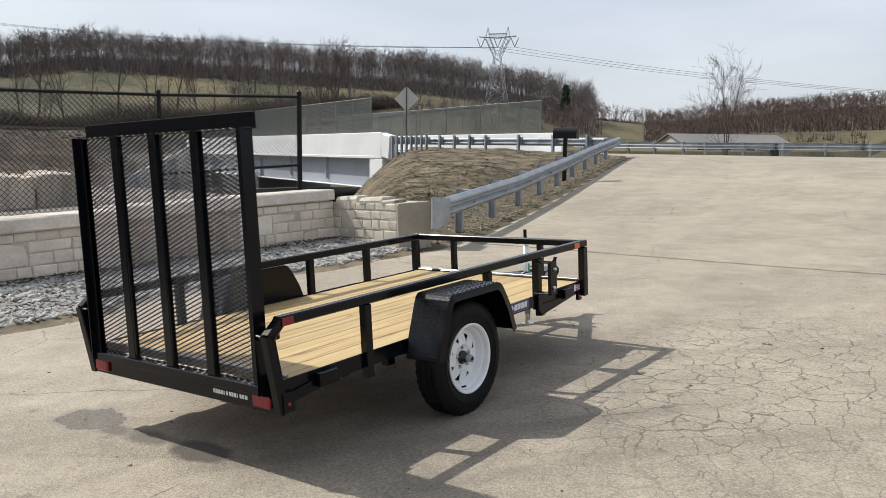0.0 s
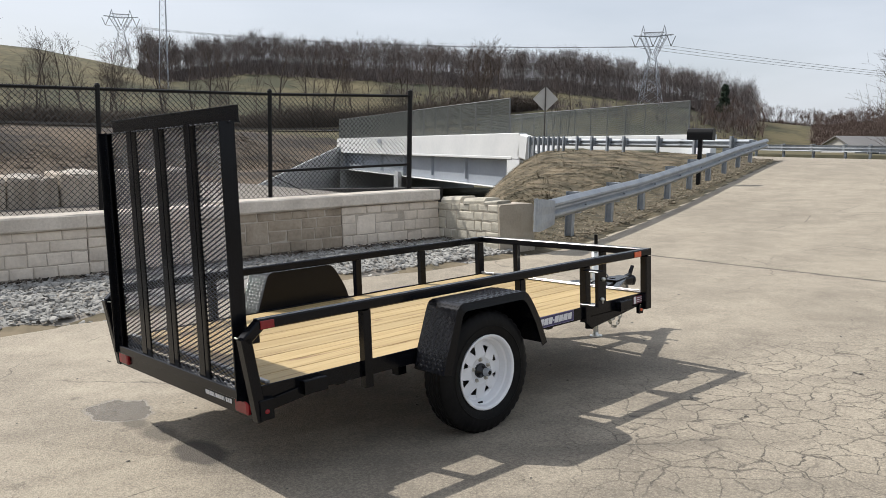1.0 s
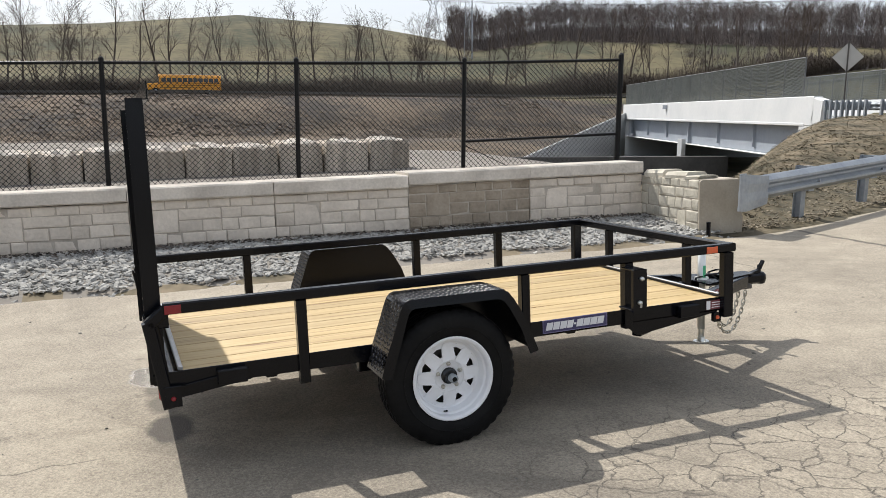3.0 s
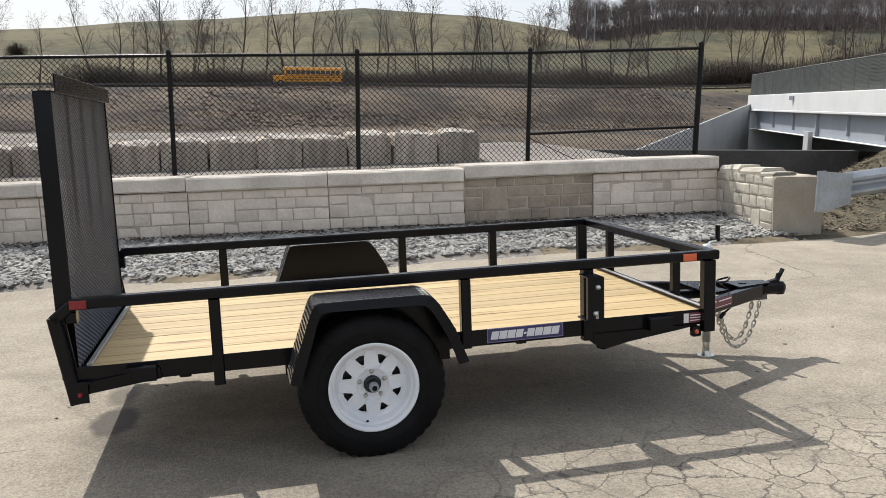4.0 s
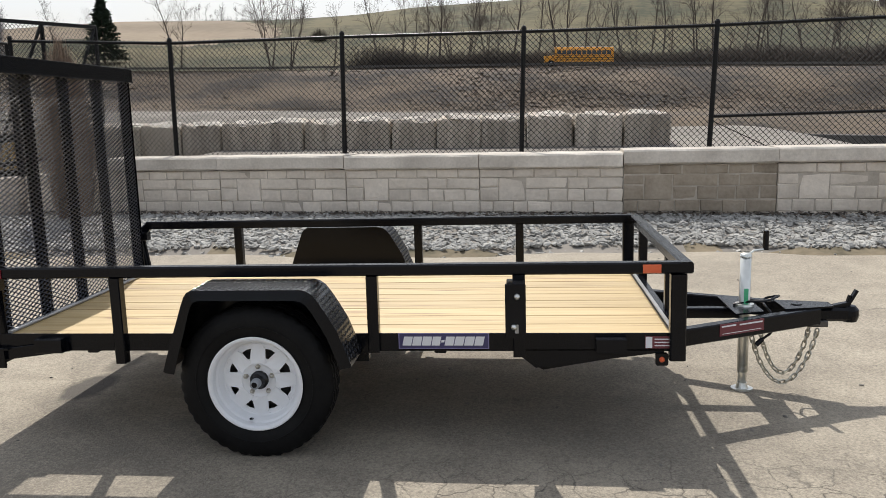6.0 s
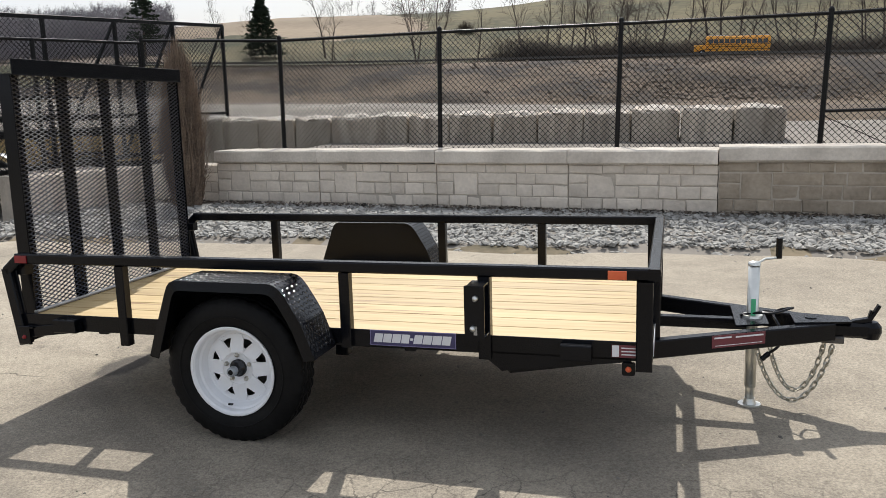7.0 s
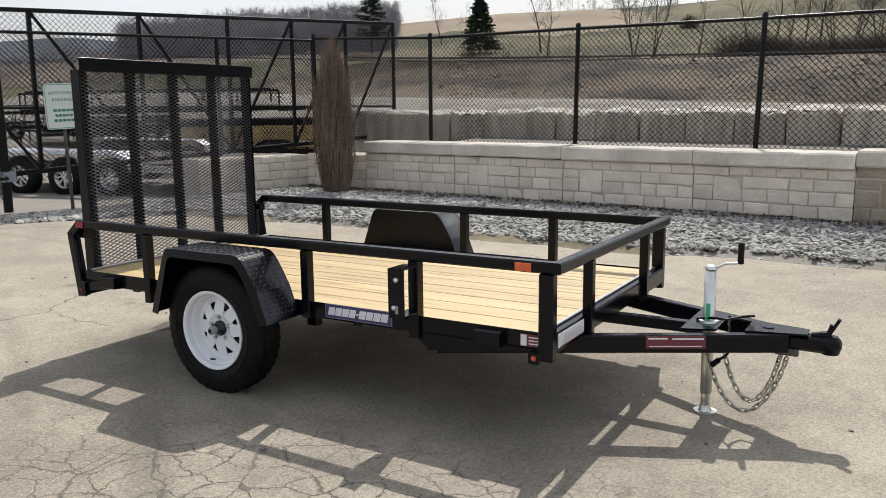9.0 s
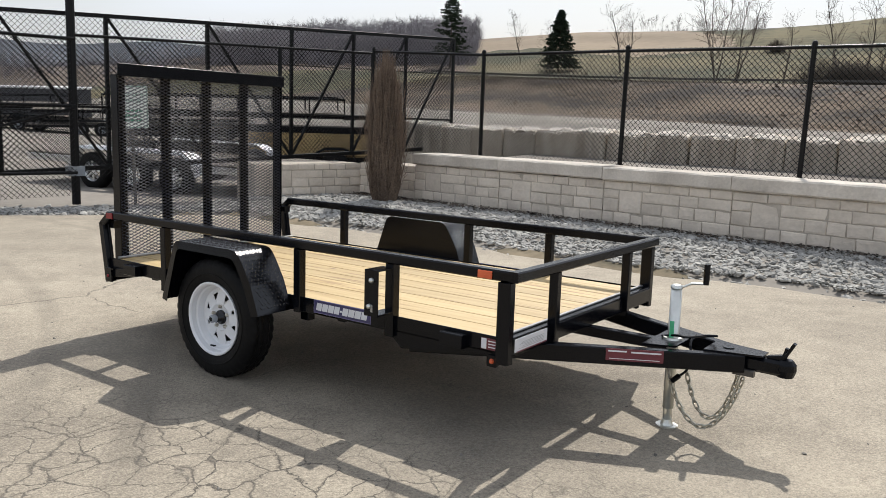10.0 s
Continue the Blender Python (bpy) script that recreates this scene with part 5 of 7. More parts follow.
def guard_rail(line, spacing, label, side, mid=0.53, post_h=0.78, group="guard rails", block=True, first=0.4, posts_at=None):
    """A steel rail along the line (world x, y, ground z), its posts on the given side."""
    root = thing("guard_rail", Matrix.Identity(4), label, "guard rail", group)
    prof = [(-side * a, b) for a, b in wbeam()]
    for (a, b) in zip(line, line[1:]):
        a, b = Vector(a), Vector(b)
        d = (b - a)
        run = d.length
        n = max(1, round(run / 3.81))
        for k in range(n):
            p, q = a + d * (k / n), a + d * ((k + 1) / n + (0.012 if k < n - 1 else 0))
            part("rail", Build().sweep(p + Vector((0, 0, mid)), q + Vector((0, 0, mid)), prof), GALV, root)
        u = Vector((d.x, d.y, 0)).normalized()
        s = Vector((u.y, -u.x, 0)) * -side
        marks = posts_at if posts_at is not None else [first + i * spacing for i in range(int((run - first) / spacing) + 1)]
        for m in marks:
            o = a + d * (m / run) + s * 0.20
            pb = Build()
            for w in (-0.048, 0.048):
                pb.bar(o + s * w + Vector((0, 0, -0.4)), o + s * w + Vector((0, 0, post_h)), 0.10, 0.009, 0.002, up=s)
            pb.bar(o + Vector((0, 0, -0.4)), o + Vector((0, 0, post_h)), 0.008, 0.10, 0.002, up=s)
            po = part("post", pb, GALV, root)
            if block:
                part("blockout", Build().bar(o - s * 0.12 + Vector((0, 0, mid - 0.16)), o - s * 0.12 + Vector((0, 0, mid + 0.19)), 0.14, 0.12, 0.004, up=s), GALV, po)
    return root


def on_ground(x, y, lift=0.0):
    return (x, y, max(ground_height(x, y), road_height(x, y) - 0.05 if x > left_edge(y) - 0.6 else -99) + lift)


a, b = Vector((-3.93, 7.32)), Vector((-9.35, 25.4))
RAMP = [(*(a.lerp(b, t)), road_height(*a.lerp(b, t)) + 0.02) for t in (0, 0.25, 0.5, 0.75, 1)]
ramp_root = thing("guard_rail", Matrix.Identity(4), "weathered galvanised guard rail climbing beside the ramp", "guard rail", "guard rails")
prof = [(a_, b_) for a_, b_ in wbeam()]
for p, q in zip(RAMP, RAMP[1:]):
    part("rail", Build().sweep(Vector(p) + Vector((0, 0, 0.55)), Vector(q) + Vector((0, 0, 0.55)) + (Vector(q) - Vector(p)) * 0.003, prof), GALV, ramp_root)
u = Vector((b.x - a.x, b.y - a.y, 0)).normalized()
s = Vector((-u.y, u.x, 0))
for k in range(10):
    t = (1.75 + k * 1.93) / (b - a).length
    if t > 1:
        break
    c = a.lerp(b, t)
    o = Vector((c.x, c.y, road_height(c.x, c.y))) + s * 0.19
    pb = Build()
    for w in (-0.055, 0.055):
        pb.bar(o + s * w + Vector((0, 0, -0.3)), o + s * w + Vector((0, 0, 0.745)), 0.12, 0.01, 0.002, up=s)
    pb.bar(o + Vector((0, 0, -0.3)), o + Vector((0, 0, 0.745)), 0.008, 0.11, 0.002, up=s)
    po = part("post", pb, GALV, ramp_root)
    part("blockout", Build().bar(o - s * 0.115 + Vector((0, 0, 0.40)), o - s * 0.115 + Vector((0, 0, 0.745)), 0.15, 0.11, 0.004, up=s), GALV, po)
    part("bolt", Build().rod(o - s * 0.285 + Vector((0, 0, 0.55)), o - s * 0.25 + Vector((0, 0, 0.55)), 0.016, 8), GALV, po)
# flared terminal: a curved plate that wraps the rail's end
tb = Build()
p = Vector(RAMP[0]) + Vector((0, 0, 0.53))
r_ = -s
def wrap(f):
    ang = radians(25 + 175 * f)
    return p + r_ * (0.055 + 0.06 * math.cos(ang)) - u * (0.02 + 0.16 * math.sin(ang))


line_ = [(wrap(0) + u * 0.42 + r_ * 0.02, -0.16, 0.19)] + [(wrap(k / 8), -0.23, 0.23) for k in range(9)]
for c, z0, z1 in line_:
    tb.v += [tuple(c + Vector((0, 0, z0 + (z1 - z0) * j / 4)) + r_ * (0.006 if j in (1, 3) else 0)) for j in range(5)]
tb.f = [(i * 5 + j, (i + 1) * 5 + j, (i + 1) * 5 + j + 1, i * 5 + j + 1) for i in range(len(line_) - 1) for j in range(4)]
tm = part("terminal", tb, GALV, ramp_root, "bent sheet-steel end terminal")
tm.modifiers.new("thickness", "SOLIDIFY").thickness = 0.006

# along the bridge approach, posts crowded by the parapet
A, B_ = Vector((-23.3, 29.3)), Vector((-9.7, 25.2))
run = (B_ - A).length
marks = [0.2 + 0.42 * k for k in range(8)] + [4.2, 5.3, 6.4, 7.5, 9.6, 11.6, 13.4]
guard_rail([(A.x, A.y, CREST), (B_.x, B_.y, CREST)], 1.9, "galvanised guard rail leading to the bridge, posts crowded near the parapet", -1, posts_at=[m for m in marks if m < run], post_h=0.80)
# far side of the crossing road
guard_rail([(-20.0, 42.2, CREST - 0.05), (-11.5, 39.4, CREST - 0.05), (0.0, 39.6, CREST - 0.05), (16.0, 40.2, CREST - 0.05), (30.0, 40.6, CREST - 0.05)], 1.9, "galvanised guard rail along the far side of the crossing road", 1, post_h=0.74)
# far road's rail, seen from below
fg = thing("guard_rail", Matrix.Identity(4), "low dark guard rail along the road on the bank", "guard rail", "guard rails")
for k in range(26):
    y0, y1 = -90 + k * 8.4, -81.6 + k * 8.4
    z0, z1 = ground_height(-123.5, y0), ground_height(-123.5, y1)
    rb = Build().sweep((-123.5, y0, z0 + 0.55), (-123.5, y1, z1 + 0.55), [(-0.04, -0.16), (0.04, -0.16), (0.04, 0.16), (-0.04, 0.16)])
    part("rail", rb, DARKSTEEL, fg)
    for m in (0.0, 0.25, 0.5, 0.75):
        y, z = y0 + (y1 - y0) * m, z0 + (z1 - z0) * m
        part("post", Build().box(-123.75, -123.6, y - 0.08, y + 0.08, z - 0.3, z + 0.72), BARK, fg)

# mailbox
mx_, my_ = -7.15, 17.3
mz = road_height(mx_, my_) + 0.18
mail = thing("mailbox", Matrix.Translation((mx_, my_, mz)) @ Matrix.Rotation(radians(16), 4, "Z"), "large black mailbox on a black square post", "mailbox")
part("post", Build().bar((0, 0, -0.3), (0, 0, 0.98), 0.10, 0.10, 0.006, up=(0, 1, 0)), FENCE, mail)
half = [(0.155 * math.cos(math.pi * i / 10), 0.10 + 0.13 * math.sin(math.pi * i / 10)) for i in range(11)]
part("box", Build().sweep((-0.31, 0, 1.03), (0.31, 0, 1.03), half + [(-0.155, -0.06), (0.155, -0.06)]), FENCE, mail)
part("door", Build().sweep((0.31, 0, 1.03), (0.325, 0, 1.03), [(x * 1.04, z * 1.02) for x, z in half] + [(-0.16, -0.065), (0.16, -0.065)]), FENCE, mail)

# warning sign, seen from behind
sg = thing("road_sign", Matrix.Translation((-22.73, 29.63, CREST - 0.1)) @ Matrix.Rotation(radians(40), 4, "Z"), "diamond road sign seen from its bare metal back", "road sign")
part("post", Build().bar((0, 0, -0.4), (0, 0, 3.35), 0.06, 0.05, 0.006, up=(0, 1, 0)), DARKSTEEL, sg)
part("panel", Build().sweep((0, 0.035, 2.72), (0, 0.041, 2.72), [(0.62, 0), (0.58, 0.04), (0.04, 0.58), (0, 0.62), (-0.04, 0.58), (-0.58, 0.04), (-0.62, 0), (-0.58, -0.04), (-0.04, -0.58), (0, -0.62), (0.04, -0.58), (0.58, -0.04)]), SIGNBACK, sg)

# ---------------------------------------------------------------- the bridge
bridge = thing("bridge", Matrix.Identity(4), "road bridge with white parapets, steel girders and screened fences", "bridge")
C0, C1 = Vector((-24.2, 29.7, 0)), Vector((-62.0, 45.4, 0))
bu = (C1 - C0).normalized()
bn = Vector((-bu.y, bu.x, 0))
if bn.y < 0:
    bn = -bn
dz = lambda t: -0.28 * t


def span(off, z0, z1, thick, name, material, t0=0.0, t1=1.0, label="", c=0.03):
    p, q = C0.lerp(C1, t0) + bn * off, C0.lerp(C1, t1) + bn * off
    m = (z0 + z1) / 2
    return part(name, Build().bar(p + Vector((0, 0, m + dz(t0))), q + Vector((0, 0, m + dz(t1))), thick, z1 - z0, c), material, bridge, label)


span(0.0, 0.86, 2.20, 0.42, "parapet", PAINTED, 0.0, 1.0, "white-painted concrete parapet")
span(0.0, 0.84, 1.0, 0.46, "parapet_base", PAINTED, 0.02, 1.0)
span(0.35, -0.68, 0.88, 0.04, "girder", GIRDER, 0.035, 1.0, "grey-blue steel girder")
# flange borrows the parapet's white, painting in the light on its upper face
span(0.30, -0.74, -0.67, 0.62, "girder_flange", PAINTED, 0.035, 1.0)
span(0.25, -0.66, 0.86, 0.26, "stiffener", GIRDER, 0.50, 0.506)
for t in (0.2, 0.35, 0.65, 0.8, 0.95):
    span(0.27, -0.42, 0.86, 0.2, "stiffener", GIRDER, t, t + 0.003)
for o in (4.5, 9.0, 13.3):
    span(o, -0.45, 0.88, 0.05, "girder", GIRDER, 0.035, 1.0)
span(6.9, 0.88, 1.20, 13.4, "deck", CONCRETE, 0.0, 1.0)
# the parapets run on over the approach
part("parapet_end", Build().bar(C0 + bu * 0.05 + Vector((0, 0, 1.55)), C0 - bu * 0.85 + Vector((0, 0, 1.42)), 0.42, 1.2, 0.05), PAINTED, bridge)
part("abutment", Build().bar(C0 + bu * 1.4 + bn * 7 + Vector((0, 0, -1.2)), C0 - bu * 0.1 + bn * 7 + Vector((0, 0, -1.2)), 14.4, 4.1, 0.03), PAINTED, bridge)
part("drain_pipe", Build().bar(C0.lerp(C1, 0.50) - bn * 0.3 + Vector((0, 0, -3.2)), C0.lerp(C1, 0.50) - bn * 0.3 + Vector((0, 0, -0.5)), 0.5, 0.35, 0.02, up=(0, 1, 0)), PAINTED, bridge, "white pier")
part("lamp", Build().bar(C0.lerp(C1, 0.62) - bn * 0.28 + Vector((0, 0, 1.55)), C0.lerp(C1, 0.62) - bn * 0.28 + Vector((0, 0, 1.85)), 0.5, 0.2, 0.02, up=(0, 1, 0)), GIRDER, bridge)
# far abutment with its sloping wing wall
wv = Build()
w0, w1 = C1 + Vector((1.0, -0.6, 0)), Vector((-42.3, 22.6, 0))
wv.v = [(w0.x, w0.y, 1.2), (w1.x, w1.y, -2.2), (w1.x, w1.y, -5), (w0.x, w0.y, -5), (w0.x - 0.1, w0.y - 0.08, 1.2), (w1.x - 0.1, w1.y - 0.08, -2.2), (w1.x - 0.1, w1.y - 0.08, -5), (w0.x - 0.1, w0.y - 0.08, -5)]
wv.f = [(0, 1, 2, 3), (7, 6, 5, 4), (0, 4, 5, 1), (1, 5, 6, 2), (3, 2, 6, 7), (0, 3, 7, 4)]
part("wing_wall", wv, CONCRETE, bridge, "grey concrete wing wall sloping down")
part("abutment", Build().bar(C1 - bu * 0.4 + bn * 6.8 + Vector((0, 0, -2.1)), C1 + bu * 2 + bn * 6.8 + Vector((0, 0, -2.1)), 14.6, 5.6, 0.03), CONCRETE, bridge)

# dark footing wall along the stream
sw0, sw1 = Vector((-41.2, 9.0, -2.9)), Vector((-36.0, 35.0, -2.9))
stream_wall = thing("stream_wall", Matrix.Identity(4), "long low dark wall along the stream", "wall")
part("wall", Build().bar(sw0, sw1, 0.5, 3.3, 0.03), surf("dark_concrete", (0.05, 0.05, 0.05), (0.10, 0.098, 0.094), 0.6, 0.85, bump=0.3, fine=6), stream_wall)


SCREENPOST = surf("grey_fence_post", (0.10, 0.105, 0.105), (0.16, 0.165, 0.165), 2, 0.6, bump=0.0)


def screen_fence(off, t0, t1, zb, zt, posts, run_out=0.0):
    """Screened panels between posts on a parapet."""
    for k in range(posts):
        p = C0.lerp(C1, t0 + (t1 - t0) * k / posts) + bn * off
        q = C0.lerp(C1, t0 + (t1 - t0) * (k + 1) / posts) + bn * off
        d0, d1 = dz(t0 + (t1 - t0) * k / posts), dz(t0 + (t1 - t0) * (k + 1) / posts)
        part("fence_post", Build().rod(p + Vector((0, 0, zb + d0)), p + Vector((0, 0, zt + d0)), 0.045, 6), SCREENPOST, bridge)
        part("fence_rail", Build().rod(p + Vector((0, 0, zt + d0)), q + Vector((0, 0, zt + d1)), 0.035, 6), SCREENPOST, bridge)
        sb = Build()
        link_mesh(sb, p + Vector((0, 0, d0)), (q - p).normalized(), (q - p).length, zb, zt, pitch=0.14, r=0.017, slope=(d1 - d0) / (q - p).length)
        part("chain_link", sb, SCREEN, bridge, raw=True)


screen_fence(0.0, 0.04, 1.0, 2.2, 4.0, 17)
screen_fence(14.0, 0.13, 0.95, 2.45, 4.55, 14)
part("far_parapet", Build().bar(C0.lerp(C1, 0.07) + bn * 14.0 + Vector((0, 0, 1.82)), C1 + bn * 14.0 + Vector((0, 0, 1.6)), 0.42, 1.25, 0.03), PAINTED, bridge)

# ---------------------------------------------------------------- school bus on the far road
bx, by = -128.2, 11.0
bus = thing("school_bus", Matrix.Translation((bx, by, ground_height(-127, by) + 0.14)) @ Matrix.Rotation(radians(-90), 4, "Z"), "yellow school bus on the road along the bank", "bus")
body = Build()
sec = [(-1.2, 0.75), (1.2, 0.75), (1.22, 2.2), (1.1, 2.75), (0.8, 2.98), (-0.8, 2.98), (-1.1, 2.75), (-1.22, 2.2)]
body.sweep((-5.4, 0, 0), (3.6, 0, 0), sec)
part("body", body, BUSYELLOW, bus)
part("hood", Build().bar((3.6, 0, 1.25), (5.2, 0, 1.15), 1.9, 0.95, 0.12), BUSYELLOW, bus)
part("roof", Build().bar((-5.2, 0, 2.99), (3.3, 0, 2.99), 1.7, 0.05, 0.02), PAINTED, bus)
for s in (-1, 1):
    for k in range(11):
        x = -5.0 + k * 0.76
        part("window", Build().box(x, x + 0.62, s * 1.20, s * 1.235, 1.85, 2.45), GLASSDARK, bus)
    for z in (1.0, 1.35, 1.68):
        part("stripe", Build().box(-5.38, 3.5, s * 1.205, s * 1.225, z, z + 0.07), BLACK, bus)
    for x in (-3.6, 4.1):
        wv = part("wheel", Build().lathe([(-0.14, 0.0), (-0.14, 0.42), (-0.1, 0.48), (0.1, 0.48), (0.14, 0.42), (0.14, 0.0)], 20, (x, s * 1.0, 0.48), "y"), RUBBER, bus)
        part("rim", Build().lathe([(s * 0.145, 0.26), (s * 0.16, 0.2), (s * 0.16, 0.0)], 14, (x, s * 1.0, 0.48), "y"), GALV, wv)
part("windscreen", Build().box(3.58, 3.63, -1.0, 1.0, 1.75, 2.55), GLASSDARK, bus)

# ---------------------------------------------------------------- tall sliding gate, low fence and sign by the yard
TC = Vector((-10.23, -4.91, 0))
gd = Vector((0.97356, -0.22842, 0))
gn = Vector((0.22842, 0.97356, 0))


def G(s, z, off=0.0):
    p = TC + gd * s + gn * off
    return W(p.x, p.y, z)


gate_top = lambda s: 3.03 - 0.040 * s
gate_low = lambda s: 0.86 - 0.048 * s
sgate = thing("sliding_gate", Matrix.Identity(4), "tall black chain-link sliding gate with diagonal braces", "gate")
GATE_S = [0.0, 1.23, 2.46, 3.76, 5.31, 6.91, 8.4, 9.9, 11.4]
for k, s in enumerate(GATE_S):
    part("upright", Build().bar(G(s, gate_low(s), -0.2), G(s, gate_top(s), -0.2), 0.055, 0.055, 0.006, up=(0, 1, 0)), FENCE, sgate)
for s, e in zip(GATE_S, GATE_S[1:]):
    part("top_bar", Build().bar(G(s, gate_top(s), -0.2), G(e, gate_top(e), -0.2), 0.06, 0.06, 0.006), FENCE, sgate)
    part("bottom_bar", Build().bar(G(s, gate_low(s), -0.2), G(e, gate_low(e), -0.2), 0.06, 0.07, 0.006), FENCE, sgate)
    part("middle_bar", Build().bar(G(s, 1.42, -0.2), G(e, 1.42 + 0.0, -0.2), 0.035, 0.035, 0.004), FENCE, sgate)
    up = (s < 3.7)
    if up:
        part("brace", Build().bar(G(s, gate_top(s), -0.2), G(e, gate_low(e), -0.2), 0.04, 0.04, 0.004), FENCE, sgate)
    else:
        part("brace", Build().bar(G(s + 0.0, gate_low(s), -0.2), G(e, gate_top(e), -0.2), 0.04, 0.04, 0.004), FENCE, sgate)
    mb = Build()
    p, q = G(s, 0, -0.2), G(e, 0, -0.2)
    d = Vector((q.x - p.x, q.y - p.y, 0))
    zt, zb = G(s, gate_top(s), -0.2).z, G(s, gate_low(s), -0.2).z
    link_mesh(mb, Vector((p.x, p.y, 0)), d.normalized(), d.length, zb, zt, pitch=0.08, slope=(G(e, gate_top(e), -0.2).z - zt) / d.length)
    part("chain_link", mb, FENCE, sgate, raw=True)
lowf = thing("fence", Matrix.Identity(4), "low black chain-link fence beside the sliding gate", "fence")
LOW_S = [2.16, 4.1, 7.47]
for k, s in enumerate(LOW_S):
    big = s > 7
    top = 3.25 if big else 2.58 - 0.03 * (s - 2.16)
    part("post", Build().rod(G(s, 0.0 if big else 0.3), G(s, top), 0.06 if big else 0.034, 12), FENCE, lowf)
for s, e in ((2.16, 4.1), (4.1, 7.47)):
    z0, z1 = 2.58 - 0.03 * (s - 2.16), 2.58 - 0.03 * (e - 2.16)
    part("top_rail", Build().rod(G(s, z0), G(e, z1), 0.022, 8), FENCE, lowf)
    mb = Build()
    p, q = G(s, z0), G(e, z1)
    d = Vector((q.x - p.x, q.y - p.y, 0))
    link_mesh(mb, Vector((p.x, p.y, p.z)), d.normalized(), d.length, -2.05, 0.02, slope=(q.z - p.z) / d.length)
    part("chain_link", mb, FENCE, lowf, raw=True)
part("bracket", Build().bar(G(7.47, 0.42, 0.0), G(7.47, 0.56, 0.0), 0.2, 0.2, 0.01, up=(0, 1, 0)), GALV, lowf, "galvanised gate roller bracket")
for z in (2.36, 1.42, 0.47):
    part("rail", Build().rod(G(7.47, z, 0.1), G(11.4, z - 0.02, 0.1), 0.024, 8), FENCE, lowf)
part("brace", Build().rod(G(7.47, 1.4, 0.1), G(10.6, 0.5, 0.1), 0.02, 8), FENCE, lowf)
mb = Build()
p, q = G(7.47, 0, 0.1), G(11.4, 0, 0.1)
link_mesh(mb, Vector((p.x, p.y, 0)), (Vector((q.x - p.x, q.y - p.y, 0))).normalized(), (q - p).length, G(7.47, 0.15).z, G(7.47, 2.36).z)
part("chain_link", mb, FENCE, lowf, raw=True)

# parking sign
ps = W(-3.75, -6.34, 0)
psign = thing("parking_sign", Matrix.Translation((ps.x, ps.y, ps.z)) @ Matrix.Rotation(radians(-13.2), 4, "Z"), "pale green-lettered parking sign on a thin post", "sign")
part("post", Build().bar((0, 0, -0.2), (0, 0, 1.80), 0.045, 0.03, 0.004, up=(0, 1, 0)), DARKSTEEL, psign)
corner = lambda w, h, r: [(sx * (w - r) + r * math.cos(a), sy * (h - r) + r * math.sin(a)) for sx, sy, a0 in ((1, 1, 0), (-1, 1, 90), (-1, -1, 180), (1, -1, 270)) for a in (radians(a0), radians(a0 + 45), radians(a0 + 90))]
SZ = 1.44
part("panel", Build().sweep((0, 0.022, SZ), (0, 0.026, SZ), corner(0.245, 0.315, 0.04)), SIGNFACE, psign)
for k, (w, h) in enumerate(((0.234, 0.304),)):
    bd = Build()
    o, i_ = corner(w, h, 0.035), corner(w - 0.008, h - 0.008, 0.03)
    for j in range(12):
        bd.poly([(o[j][0], 0.0275, SZ + o[j][1]), (o[(j + 1) % 12][0], 0.0275, SZ + o[(j + 1) % 12][1]), (i_[(j + 1) % 12][0], 0.0275, SZ + i_[(j + 1) % 12][1]), (i_[j][0], 0.0275, SZ + i_[j][1])])
    part("border", bd, SIGNGREEN, psign)
for text, z, size in (("ADDITIONAL", SZ + 0.165, 0.063), ("PARKING", SZ + 0.07, 0.068)):
    cu = bpy.data.curves.new("lettering", "FONT")
    cu.body, cu.size, cu.align_x, cu.extrude, cu.resolution_u = text, size, "CENTER", 0.0006, 2
    dg = bpy.context.evaluated_depsgraph_get()
    tmp = bpy.data.objects.new("lettering", cu)
    me = bpy.data.meshes.new_from_object(tmp)
    me.materials.clear()
    lt = part("lettering", me, SIGNGREEN, psign, "green capital letters")
    lt.matrix_basis = Matrix.Translation((0, 0.0285, z)) @ Euler((radians(90), 0, radians(180))).to_matrix().to_4x4()
    bpy.data.objects.remove(tmp)
for z, w in ((SZ - 0.055, 0.15), (SZ - 0.125, 0.125), (SZ - 0.195, 0.147)):
    for j in range(5):
        x = -w + j * (2 * w / 5)
        part("print", Build().box(x, x + 2 * w / 5 * 0.82, 0.0265, 0.0285, z - 0.018, z + 0.018), SIGNGREEN, psign)

